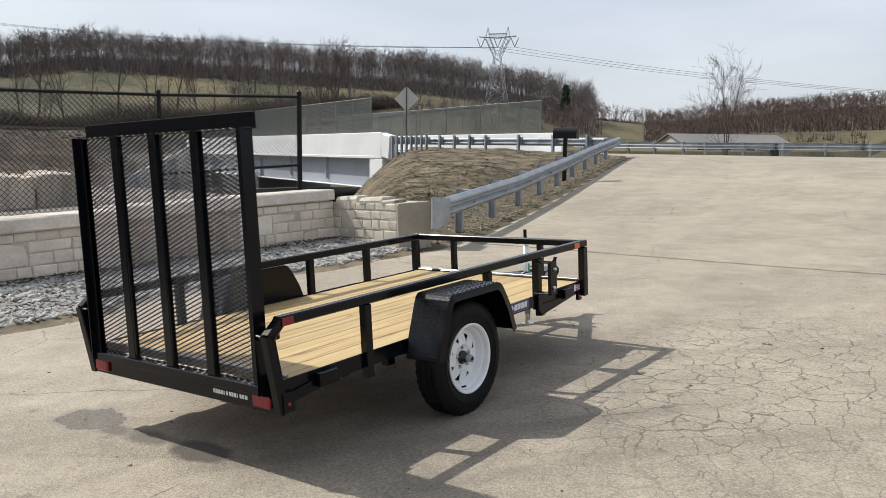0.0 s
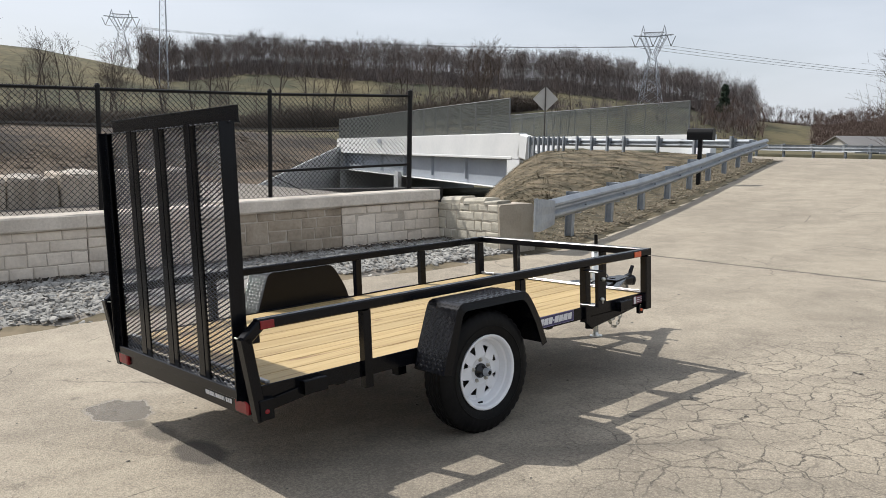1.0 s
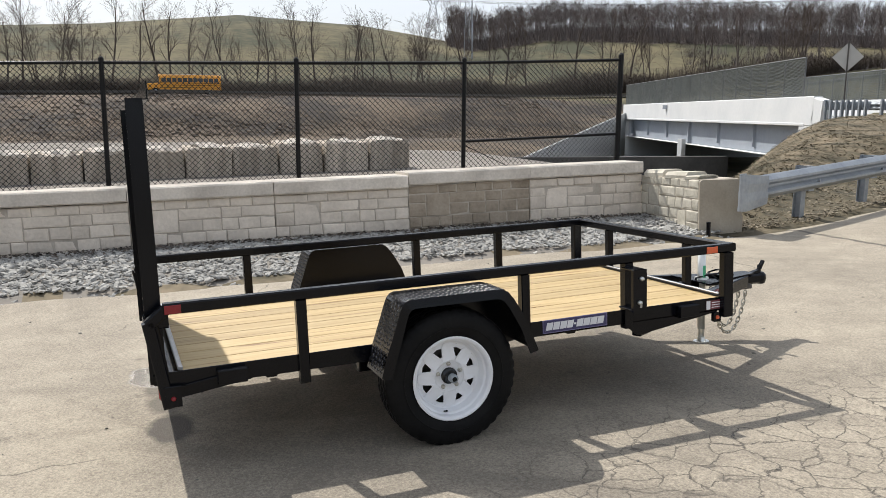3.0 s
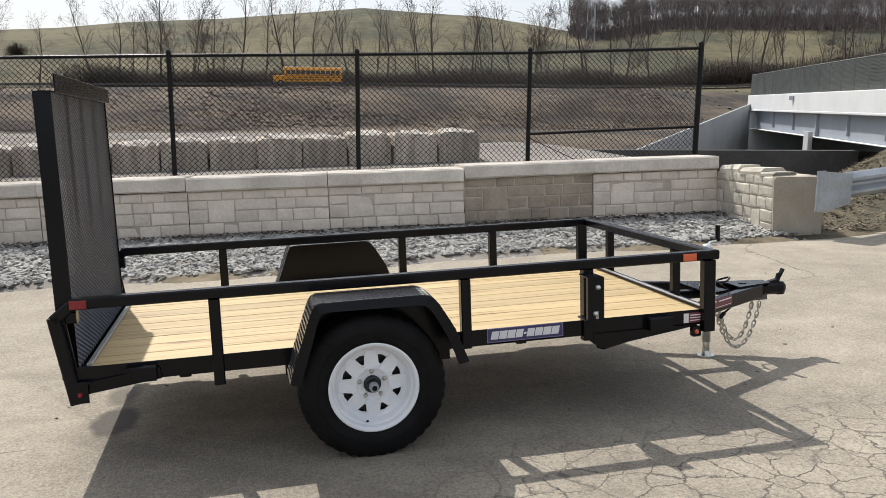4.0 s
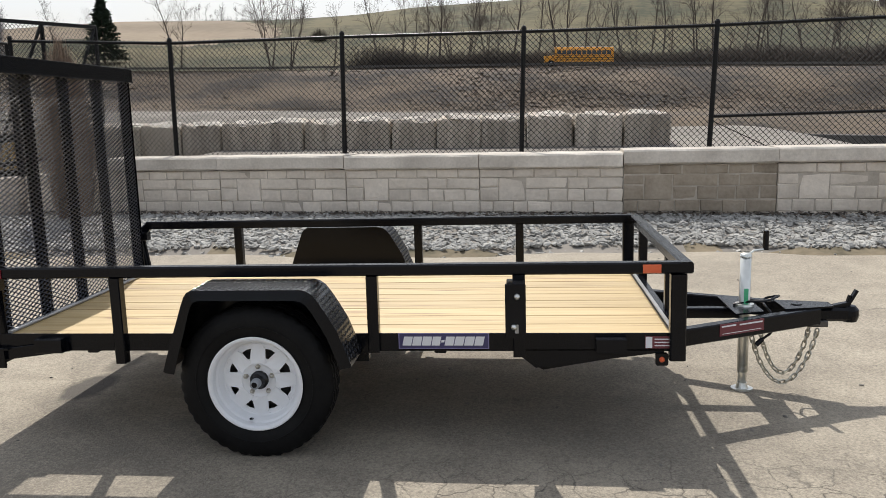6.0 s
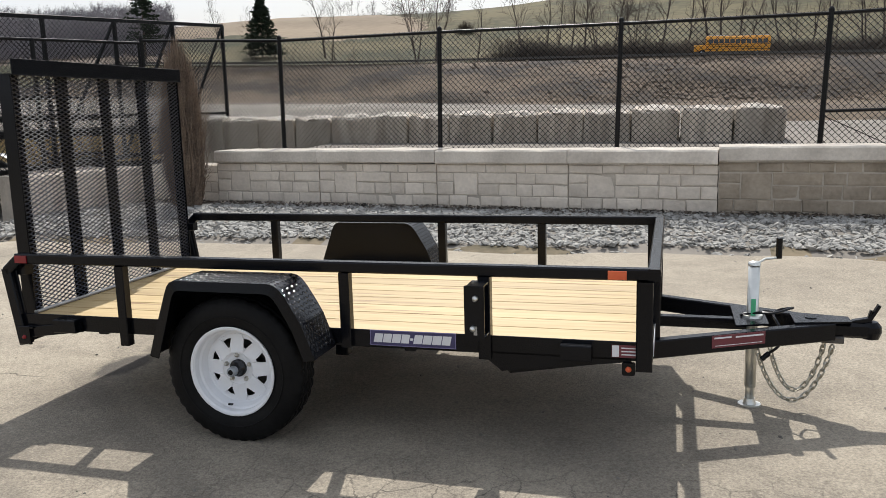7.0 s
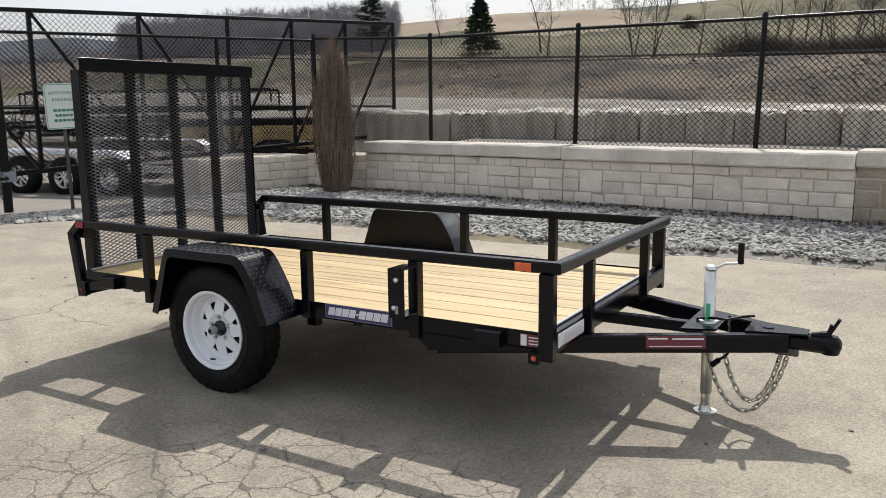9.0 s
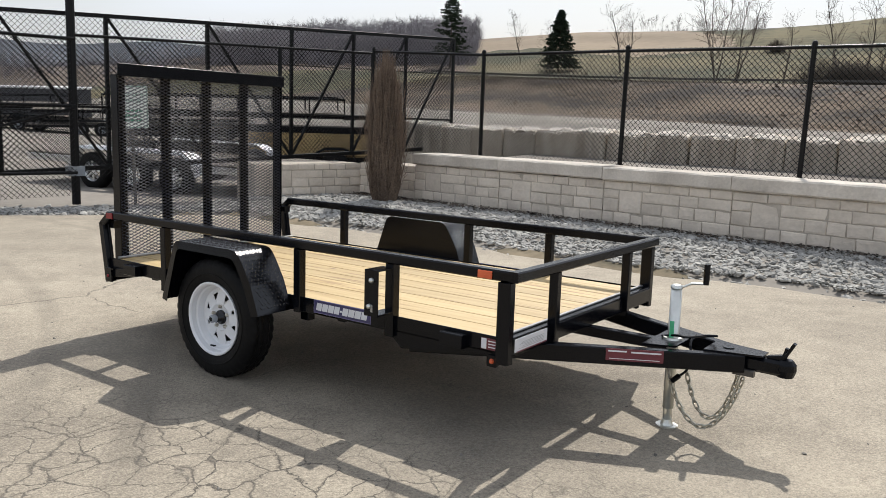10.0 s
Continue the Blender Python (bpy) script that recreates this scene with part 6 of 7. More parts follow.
# dead ornamental grass tied into a column
rng2 = random.Random(11)
gb2 = Build()
base = W(-6.26, -3.50, 0.05)
for k in range(2600):
    a, rr = rng2.uniform(0, 6.283), math.sqrt(rng2.random())
    h = (2.42 - 0.85 * rr ** 3) * rng2.uniform(0.8, 1.0) if rng2.random() < 0.8 else rng2.uniform(0.5, 1.6)
    r0, r1, r2 = 0.17 * rr, 0.255 * rr, 0.22 * rr * rng2.uniform(0.7, 1.4)
    if k % 9 == 0:
        r1, r2, h = r1 * 1.12 + 0.02, r2 * 1.25 + 0.08, h * 0.93
    a2 = a + rng2.uniform(-0.5, 0.5)
    pts = [Vector((r0 * math.cos(a), r0 * math.sin(a), 0)), Vector((r1 * math.cos(a), r1 * math.sin(a), h * 0.5)), Vector((r2 * math.cos(a2), r2 * math.sin(a2), h))]
    gb2.rod(pts[0], pts[1], 0.0045, 3, cap=False)
    gb2.rod(pts[1], pts[2], 0.0045, 3, r1=0.0014, cap=False)
    if k % 3 == 0:
        d = Vector((math.cos(a2), math.sin(a2), rng2.uniform(0.6, 1.6))) * rng2.uniform(0.05, 0.12)
        m = pts[1].lerp(pts[2], rng2.uniform(0.1, 0.9))
        gb2.rod(m, m + d, 0.004, 3, r1=0.001, cap=False)
grass = thing("ornamental_grass", Matrix.Translation(base), "tall dead brown ornamental grass bound into a column", "plant")
part("stems", gb2, STRAW, grass, raw=True)



# ---------------------------------------------------------------- trailers parked in the yard
def yard_trailer(x, y, yaw, length, width, deck, label, axles=1, sides=0.0, lift=0.0, bright=False, boards=False, group="trailers in the yard"):
    z = ground_height(x, y) if lift == 0 else ground_height(x, y) + lift
    root = thing("parked_trailer", Matrix.Translation((x, y, z)) @ Matrix.Rotation(radians(yaw), 4, "Z"), label, "trailer", group)
    hl, hw = length / 2, width / 2
    fm = ALU if bright else BLACK
    for s in (-1, 1):
        part("side_beam", Build().bar((-hl, s * hw, 0.50), (hl, s * hw, 0.50), 0.06, 0.12, 0.006), fm, root)
        part("tongue_beam", Build().bar((hl, s * hw * 0.7, 0.45), (hl + 1.2, 0.04 * s, 0.45), 0.06, 0.1, 0.006), BLACK, root)
        if sides:
            part("top_rail", Build().bar((-hl, s * hw, 0.55 + sides), (hl, s * hw, 0.55 + sides), 0.05, 0.05, 0.006), BLACK, root)
            for k in range(6):
                part("upright", Build().bar((-hl + length * k / 5, s * hw, 0.5), (-hl + length * k / 5, s * hw, 0.55 + sides), 0.04, 0.04, 0.004, up=(0, 1, 0)), BLACK, root)
        if boards:
            for zz in (0.68, 0.85, 1.02):
                part("side_board", Build().bar((-hl, s * (hw + 0.03), zz), (hl, s * (hw + 0.03), zz), 0.03, 0.155, 0.004), DECK, root)
        for k in range(axles if lift == 0 else 0):
            wx = -0.25 + (k - (axles - 1) / 2) * 0.92
            wh = part("wheel", Build().lathe([(-0.1, 0.19), (-0.11, 0.3), (-0.07, 0.345), (0.07, 0.345), (0.11, 0.3), (0.1, 0.19)], 28, (wx, s * (hw + 0.17), 0.345), "y"), RUBBER, root, smooth=True)
            rim = Build().lathe([(s * 0.09, 0.20), (s * 0.05, 0.17), (s * 0.03, 0.16)], 24, (wx, s * (hw + 0.17), 0.345), "y")
            for j in range(8):
                a = math.pi / 4 * j
                rim.bar((wx, s * (hw + 0.24), 0.345), (wx + 0.17 * math.cos(a), s * (hw + 0.235), 0.345 + 0.17 * math.sin(a)), 0.045, 0.03, 0.004)
            part("rim", rim, ALU if bright else GALV, wh)
        if lift == 0:
            fl = axles * 0.92
            fpts = [(-0.25 - fl / 2 - 0.08, 0.42), (-0.25 - fl / 2 + 0.05, 0.70), (-0.25 - fl / 2 + 0.25, 0.80), (-0.25 + fl / 2 - 0.25, 0.80), (-0.25 + fl / 2 - 0.05, 0.70), (-0.25 + fl / 2 + 0.08, 0.42)]
            f = Build()
            for (u0, z0), (u1, z1) in zip(fpts, fpts[1:]):
                f.poly([(u0, s * hw, z0), (u0, s * (hw + 0.30), z0), (u1, s * (hw + 0.30), z1), (u1, s * hw, z1)])
                f.poly([(u0, s * (hw + 0.30), z0), (u1, s * (hw + 0.30), z1), (u1 * 0.97 - 0.0075, s * (hw + 0.31), z1 - 0.05), (u0 * 0.97 - 0.0075, s * (hw + 0.31), z0 - 0.05)])
            part("fender", f, ALU if bright else BLACK, root)
    n = max(4, int(width / 0.2))
    for k in range(n):
        yy = -hw + width * (k + 0.5) / n
        part("deck_board", Build().bar((-hl + 0.02, yy, 0.575), (hl - 0.02, yy, 0.575), width / n - 0.008, 0.036, 0.004), deck, root)
    part("end_beam", Build().bar((-hl, -hw, 0.5), (-hl, hw, 0.5), 0.06, 0.12, 0.006), fm, root)
    part("front_beam", Build().bar((hl, -hw, 0.5), (hl, hw, 0.5), 0.06, 0.12, 0.006), fm, root)
    return root


GREYDECK = surf("weathered_boards", (0.10, 0.085, 0.07), (0.20, 0.175, 0.15), 3, 0.9)
yard_trailer(-6.29, -8.40, 104, 6.0, 1.95, GREYDECK, "aluminium-fendered tri-axle car trailer with bright wheels", axles=3, bright=True)
yard_trailer(-11.0, -8.6, 130, 4.6, 1.6, DECK, "black utility trailer with yellow pine deck and side boards", sides=0.55, boards=True)
yard_trailer(-11.0, -8.6, 130, 5.0, 1.7, GREYDECK, "black trailer stacked on a pine-decked one", sides=0.0, lift=0.68)
for x, y, yaw, what in ((-11.9, -12.3, 137, "behind the pine-decked one"), (-11.5, -14.4, 141, "in the yard's middle row")):
    yard_trailer(x, y, yaw, 5.4, 1.9, GREYDECK, "black equipment trailer " + what, axles=2, sides=0.45)
    yard_trailer(x - 0.2, y + 0.3, yaw, 5.0, 1.8, GREYDECK, "black trailer stacked " + what, lift=0.55)
    yard_trailer(x + 0.3, y - 0.2, yaw + 2, 4.6, 1.7, GREYDECK, "black trailer topping a stack " + what, lift=0.95, sides=0.4)
for x, y, yaw, sd in ((-19.4, -32.8, 149, 0.9), (-18.0, -36.0, 151, 0.5), (-17.6, -37.5, 152, 1.1), (-22.5, -29.5, 140, 0.7)):
    yard_trailer(x, y, yaw, 6.2, 2.0, GREYDECK, "dark trailer with side rails in the far row of the yard", axles=2, sides=sd)
    yard_trailer(x, y, yaw, 5.6, 1.9, GREYDECK, "dark trailer stacked in the far row of the yard", lift=0.7)
enc = thing("cargo_trailer", Matrix.Translation((-21.0, -42.0, ground_height(-21.0, -42.0))) @ Matrix.Rotation(radians(-30), 4, "Z"), "white-roofed enclosed cargo trailer", "trailer", "trailers in the yard")
part("body", Build().bar((-3.2, 0, 1.35), (3.2, 0, 1.35), 2.2, 1.7, 0.08), surf("dark_panel", (0.05, 0.05, 0.055), (0.08, 0.08, 0.085), 1, 0.5), enc)
part("roof", Build().bar((-3.25, 0, 2.24), (3.25, 0, 2.24), 2.25, 0.12, 0.03), PAINTED, enc)
for s in (-1, 1):
    for x in (-0.7, 0.25):
        part("wheel", Build().lathe([(-0.1, 0.0), (-0.11, 0.3), (-0.07, 0.345), (0.07, 0.345), (0.11, 0.3), (0.1, 0.0)], 20, (x, s * 1.1, 0.345), "y"), RUBBER, enc)


# ---------------------------------------------------------------- bare trees
TWIG_MIN = 0.013


def branch(b, p, d, length, r, depth, rk, spread, kids, sides):
    """A limb and, from it, its twigs."""
    pos, segs = p, 3 if depth > 1 else 2
    rr = r
    for k in range(segs):
        d = (d + Vector((rk.uniform(-1, 1), rk.uniform(-1, 1), rk.uniform(-0.3, 0.7))) * 0.14).normalized()
        q = pos + d * (length / segs)
        r2 = rr * (0.78 if k < segs - 1 else 0.55)
        b.rod(pos, q, max(rr, TWIG_MIN), sides, r1=max(r2, TWIG_MIN * 0.7), cap=False)
        if depth > 0:
            for _ in range(kids if k else max(1, kids - 1)):
                a = rk.uniform(0, 6.283)
                side = d.orthogonal().normalized()
                side.rotate(Matrix.Rotation(a, 3, d))
                nd = (d * (1 - spread) + side * spread + Vector((0, 0, 0.15))).normalized()
                branch(b, pos.lerp(q, rk.uniform(0.3, 1.0)), nd, length * rk.uniform(0.5, 0.72), r2 * 0.6, depth - 1, rk, spread, kids, 3)
        pos, rr = q, r2


def bare_tree(seed, height, stems=1, thin=1.0, spread=0.5, depth=3, kids=2):
    """Trunk and crown meshes of a leafless tree."""
    rk = random.Random(seed)
    trunk, crown = Build(), Build()
    for k in range(stems):
        d = Vector((rk.uniform(-1, 1) * (0.05 if stems == 1 else 0.3), rk.uniform(-1, 1) * (0.05 if stems == 1 else 0.3), 1)).normalized()
        p, r = Vector((0, 0, -0.3)), height * 0.021 * thin
        n = 7
        for i in range(n):
            d = (d + Vector((rk.uniform(-1, 1), rk.uniform(-1, 1), 0.5)) * 0.13).normalized()
            q = p + d * (height / n)
            r2 = r * 0.8
            trunk.rod(p, q, r, 6, r1=r2, cap=False)
            if i >= 1:
                for _ in range(1 if i < 3 else 2):
                    a = rk.uniform(0, 6.283)
                    nd = Vector((math.cos(a) * spread * 1.5, math.sin(a) * spread * 1.5, rk.uniform(0.5, 1.1))).normalized()
                    branch(crown, p.lerp(q, rk.random()), nd, height * rk.uniform(0.18, 0.34) * (1.15 - i / n * 0.6), r2 * 0.55, depth - 1, rk, 0.5, kids, 4)
            p, r = q, r2
    return trunk.raw("trunk"), crown.raw("crown")


def tree_thing(name, x, y, meshes, label, scale=1.0, turn=0.0, group=""):
    root = thing(name, Matrix.Translation((x, y, ground_height(x, y))) @ Matrix.Rotation(turn, 4, "Z") @ Matrix.Scale(scale, 4), label, "tree", group)
    part("trunk", meshes[0], BARK, root, raw=True)
    part("crown", meshes[1], TWIG, root, raw=True)
    return root


rk = random.Random(21)
kinds = [bare_tree(31 + k, 10.0, stems=(1, 1, 2, 1, 3, 1)[k], thin=(0.9, 0.75, 0.7, 1.0, 0.55, 0.7)[k], spread=(0.4, 0.28, 0.35, 0.5, 0.4, 0.24)[k]) for k in range(6)]
first = [tree_thing("bare_tree", -138 - rk.uniform(0, 6), -30 + 26 * k, kinds[k], "leafless tree in the hedgerow behind the road", rk.uniform(0.8, 1.1), rk.uniform(0, 6), "hedgerow trees") for k in range(6)]
y = -48.0
while y < 150:
    y += rk.uniform(1.1, 4.2) if -20 < y < 75 else rk.uniform(1.8, 5.5)
    x = -136.5 - rk.uniform(0, 9)
    if y < -24 and rk.random() < 0.5:
        continue
    src = first[rk.randrange(6)]
    copy_thing(src, Matrix.Translation((x, y, ground_height(x, y) - 0.1)) @ Matrix.Rotation(rk.uniform(0, 6.28), 4, "Z") @ Matrix.Scale(rk.uniform(0.85, 1.6) / src.scale[0], 4))
for x, y, sc, k in ((-150, -62, 1.1, 0), (-156, -66, 1.3, 3), (-150, 112, 1.2, 2), (-165, -95, 1.1, 5), (-160, -85, 0.9, 4), (-128, 128, 1.3, 3), (-100, 128, 1.2, 0), (-88, 132, 1.1, 1), (-112, 138, 1.2, 2)):
    src = first[k]
    copy_thing(src, Matrix.Translation((x, y, ground_height(x, y) - 0.1)) @ Matrix.Rotation(rk.uniform(0, 6.28), 4, "Z") @ Matrix.Scale(sc / src.scale[0], 4))
TWIG_MIN = 0.007
yard_tree = bare_tree(77, 7.0, stems=3, thin=0.42, spread=0.30, depth=3, kids=2)
tree_thing("bare_tree", -13.49, 50.27, yard_tree, "small leafless tree with upright limbs beyond the crossing road", 1.0)

# woods on the ridges: one mass of leafless trees
tri_rk = random.Random(5)


def blade(b, o, e, w):
    """A twig: one slim triangle."""
    d = e - o
    q = Vector((-d.y, d.x, 0.1 * d.z))
    q = q * (w / max(q.length, 1e-4))
    k = len(b.v)
    b.v += [tuple(o - q), tuple(o + q), tuple(e)]
    b.f.append((k, k + 1, k + 2))


def wood_tree(b, x, y, h, limbs=15, twigs=11, low=0.14):
    U = tri_rk.uniform
    z = ground_height(x, y) - 0.3
    p, r = Vector((x, y, z)), h * 0.007
    q = p + Vector((U(-0.5, 0.5), U(-0.5, 0.5), h * 0.5))
    t = q + Vector((U(-0.8, 0.8), U(-0.8, 0.8), h * 0.38))
    b.rod(p, q, r, 3, r1=r * 0.7, cap=False)
    b.rod(q, t, r * 0.7, 3, r1=r * 0.15, cap=False)
    for _ in range(limbs):
        f = low + (0.98 - low) * math.sqrt(U(0, 1))
        o = p.lerp(q, f / 0.5) if f < 0.5 else q.lerp(t, (f - 0.5) / 0.5)
        a = U(0, 6.283)
        e = o + Vector((math.cos(a), math.sin(a), U(0.4, 1.4))) * h * U(0.12, 0.27) * (1.35 - f * 0.75)
        blade(b, o, e, r * 0.4)
        for _ in range(twigs):
            m = o.lerp(e, U(0.3, 1.0))
            a = U(0, 6.283)
            blade(b, m, m + Vector((math.cos(a), math.sin(a), U(0.0, 1.7))) * h * U(0.05, 0.12), 0.022)


def wood_at(az, r):
    return 4 + r * math.cos(radians(az)), 2 + r * math.sin(radians(az))


FARWOOD = surf("far_woods", (0.090, 0.076, 0.073), (0.178, 0.152, 0.145), 0.02, 1.0, bump=0.0, fine=0.4)
# paler and more violet than the ridge woods: haze is mixed into the colour
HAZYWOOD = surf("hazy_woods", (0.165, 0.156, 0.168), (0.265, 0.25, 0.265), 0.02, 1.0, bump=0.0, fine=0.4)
RUSTWOOD = surf("rusty_woods", (0.075, 0.052, 0.043), (0.14, 0.10, 0.082), 0.015, 1.0, bump=0.0, fine=0.3)
WOODS = (("woodland", FARWOOD, "leafless brown-grey woods along the ridge", ((117, 158, 248, 322, 7.5, 12.5, 2400), (117, 142, 200, 228, 4, 8, 150), (194.5, 202.4, 300, 312, 4, 7, 45), (160, 194, 318, 335, 5, 8, 20))),
         ("brown_woodland", RUSTWOOD, "rusty brown leafless woods on low hills beyond the road", ((91, 113.5, 205, 330, 3.4, 6.6, 2000), (113.5, 120, 288, 330, 4, 7, 170), (100, 113, 175, 195, 3, 5, 30), (116.5, 120.5, 215, 245, 4, 9, 40))),
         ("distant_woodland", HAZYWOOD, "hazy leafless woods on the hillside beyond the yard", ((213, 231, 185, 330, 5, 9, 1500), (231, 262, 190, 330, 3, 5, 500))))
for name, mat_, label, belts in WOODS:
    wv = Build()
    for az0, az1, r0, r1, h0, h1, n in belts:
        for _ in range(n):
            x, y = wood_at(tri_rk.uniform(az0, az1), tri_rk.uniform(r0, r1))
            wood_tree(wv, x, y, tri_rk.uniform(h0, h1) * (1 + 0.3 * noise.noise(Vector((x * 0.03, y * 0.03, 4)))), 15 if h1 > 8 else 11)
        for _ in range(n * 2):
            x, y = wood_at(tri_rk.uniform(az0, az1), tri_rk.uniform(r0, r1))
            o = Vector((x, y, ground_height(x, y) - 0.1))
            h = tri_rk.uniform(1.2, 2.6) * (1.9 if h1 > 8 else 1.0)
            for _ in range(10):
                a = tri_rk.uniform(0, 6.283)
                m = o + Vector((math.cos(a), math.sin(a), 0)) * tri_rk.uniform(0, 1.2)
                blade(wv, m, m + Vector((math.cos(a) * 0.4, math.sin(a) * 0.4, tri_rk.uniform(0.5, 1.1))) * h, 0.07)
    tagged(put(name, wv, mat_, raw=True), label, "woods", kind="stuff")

# thicket behind the far road
tk = Build()
for _ in range(46000):
    y = tri_rk.uniform(-75, 165)
    if y < -22 and tri_rk.random() < min(0.97, (-22 - y) / 12 + 0.4):
        continue
    x = -134.0 - abs(tri_rk.gauss(0, 6))
    h = tri_rk.uniform(1.0, 4.4) * (0.75 + 0.5 * noise.noise(Vector((y * 0.06, 3, 1))))
    z = ground_height(x, y) - 0.1
    p = Vector((x, y, z))
    e = p + Vector((tri_rk.gauss(0, 0.35) * h, tri_rk.gauss(0, 0.35) * h, h))
    blade(tk, p, e, 0.05)
    for _ in range(6):
        m = p.lerp(e, tri_rk.uniform(0.15, 0.95))
        blade(tk, m, m + Vector((tri_rk.uniform(-1, 1), tri_rk.uniform(-1, 1), tri_rk.uniform(0.1, 1.2))) * h * 0.3, 0.03)
tagged(put("thicket", tk, THICK, raw=True), "tangled dark leafless brush behind the road", "brush", kind="stuff")
# low brush in patches on the far bank
bk = Build()
made = 0
while made < 20000:
    x, y = tri_rk.uniform(-121, -82), tri_rk.uniform(-80, 60)
    if noise.noise(Vector((x * 0.05, y * 0.028, 9))) + 0.35 * noise.noise(Vector((x * 0.15, y * 0.1, 2))) < tri_rk.gauss(0.05, 0.28):
        continue
    made += 1
    h = tri_rk.uniform(0.10, 0.34)
    p = Vector((x, y, ground_height(x, y) - 0.05))
    for _ in range(6):
        o = p + Vector((tri_rk.uniform(-0.5, 0.5), tri_rk.uniform(-0.5, 0.5), 0))
        blade(bk, o, o + Vector((tri_rk.uniform(-1, 1), tri_rk.uniform(-1, 1), tri_rk.uniform(0.3, 1.2))) * h, 0.03)
tagged(put("bank_brush", bk, surf("dead_brush", (0.05, 0.038, 0.027), (0.11, 0.085, 0.06), 0.06, 1.0, bump=0.0), raw=True), "patches of low dead brush on the bank", "brush", kind="stuff")
# stones and clods in heaps on the far bank
rb_ = Build()
made = 0
while made < 1900:
    x, y = tri_rk.uniform(-118, -86), tri_rk.choice((tri_rk.gauss(7, 7), tri_rk.gauss(42, 12), tri_rk.uniform(-70, 60)))
    if noise.noise(Vector((x * 0.06, y * 0.035, 19))) + 0.4 * noise.noise(Vector((x * 0.2, y * 0.12, 6))) < tri_rk.gauss(0.12, 0.2):
        continue
    made += 1
    sz = 0.08 + 0.26 * tri_rk.random() ** 2.5
    vs, fs = unit[tri_rk.randrange(5)]
    m = Matrix.Translation((x, y, ground_height(x, y) + sz * 0.15)) @ Matrix.Rotation(tri_rk.uniform(0, 6.3), 4, "Z") @ Matrix.Diagonal((sz * 1.3, sz, sz * 0.7, 1))
    k = len(rb_.v)
    rb_.v += [tuple(m @ v) for v in vs]
    rb_.f += [tuple(k + i for i in f) for f in fs]
tagged(put("bank_rubble", rb_, surf("bank_clods", (0.045, 0.034, 0.026), (0.15, 0.118, 0.086), 0.9, 1.0, bump=0.0, fine=3.0, spread=0.3), raw=True), "loose stones and dark clods of earth on the bank", "rubble", kind="stuff")
# dead leaves and dark crumbs along the wall's foot
lf_ = Build()
for _ in range(3000):
    y = tri_rk.uniform(-5.0, 7.1)
    x = -6.757 + (y + 3.297) * 0.0942 + 0.04 + abs(tri_rk.gauss(0, 0.17)) * (1.3 if noise.noise(Vector((y * 1.3, 2, 5))) > 0 else 0.7)
    z = ground_height(x, y) + tri_rk.uniform(0.015, 0.045)
    a, r = tri_rk.uniform(0, 6.283), tri_rk.uniform(0.012, 0.035)
    d, e = Vector((math.cos(a), math.sin(a), tri_rk.uniform(-0.5, 0.5))) * r, Vector((-math.sin(a), math.cos(a), tri_rk.uniform(-0.5, 0.5))) * r * 0.6
    o = Vector((x, y, z))
    lf_.poly([o - d, o + e, o + d, o - e])
tagged(put("leaf_litter", lf_, surf("dead_leaves", (0.03, 0.026, 0.022), (0.13, 0.10, 0.075), 3.0, 0.95, bump=0.0, fine=14), raw=True), "dark dead leaves drifted along the foot of the wall", "leaves", kind="stuff")
# dry tufts on the verge and the bank by the ramp
tf = Build()
for _ in range(26000):
    y = tri_rk.uniform(7.4, 27)
    e = left_edge(y)
    x = e - 0.05 - abs(tri_rk.gauss(0, 1)) * (2.2 + (y - 7) * 0.42)
    if x < bank_line(y) - 2.5 or x > e - 1.3 and tri_rk.random() < 0.75:
        continue
    z = ground_height(x, y)
    h = tri_rk.uniform(0.02, 0.085)
    for _ in range(3):
        a = tri_rk.uniform(0, 6.283)
        o = Vector((x, y, z - 0.01)) + Vector((tri_rk.uniform(-0.06, 0.06), tri_rk.uniform(-0.06, 0.06), 0))
        t = o + Vector((math.cos(a) * h * 1.6, math.sin(a) * h * 1.6, h * 0.45))
        w = Vector((-math.sin(a), math.cos(a), 0)) * 0.014
        tf.poly([o - w, o + w, t])
tagged(put("dry_tufts", tf, DRYGRASS, raw=True), "short dry grass tufts on the verge by the ramp", "grass", kind="stuff")


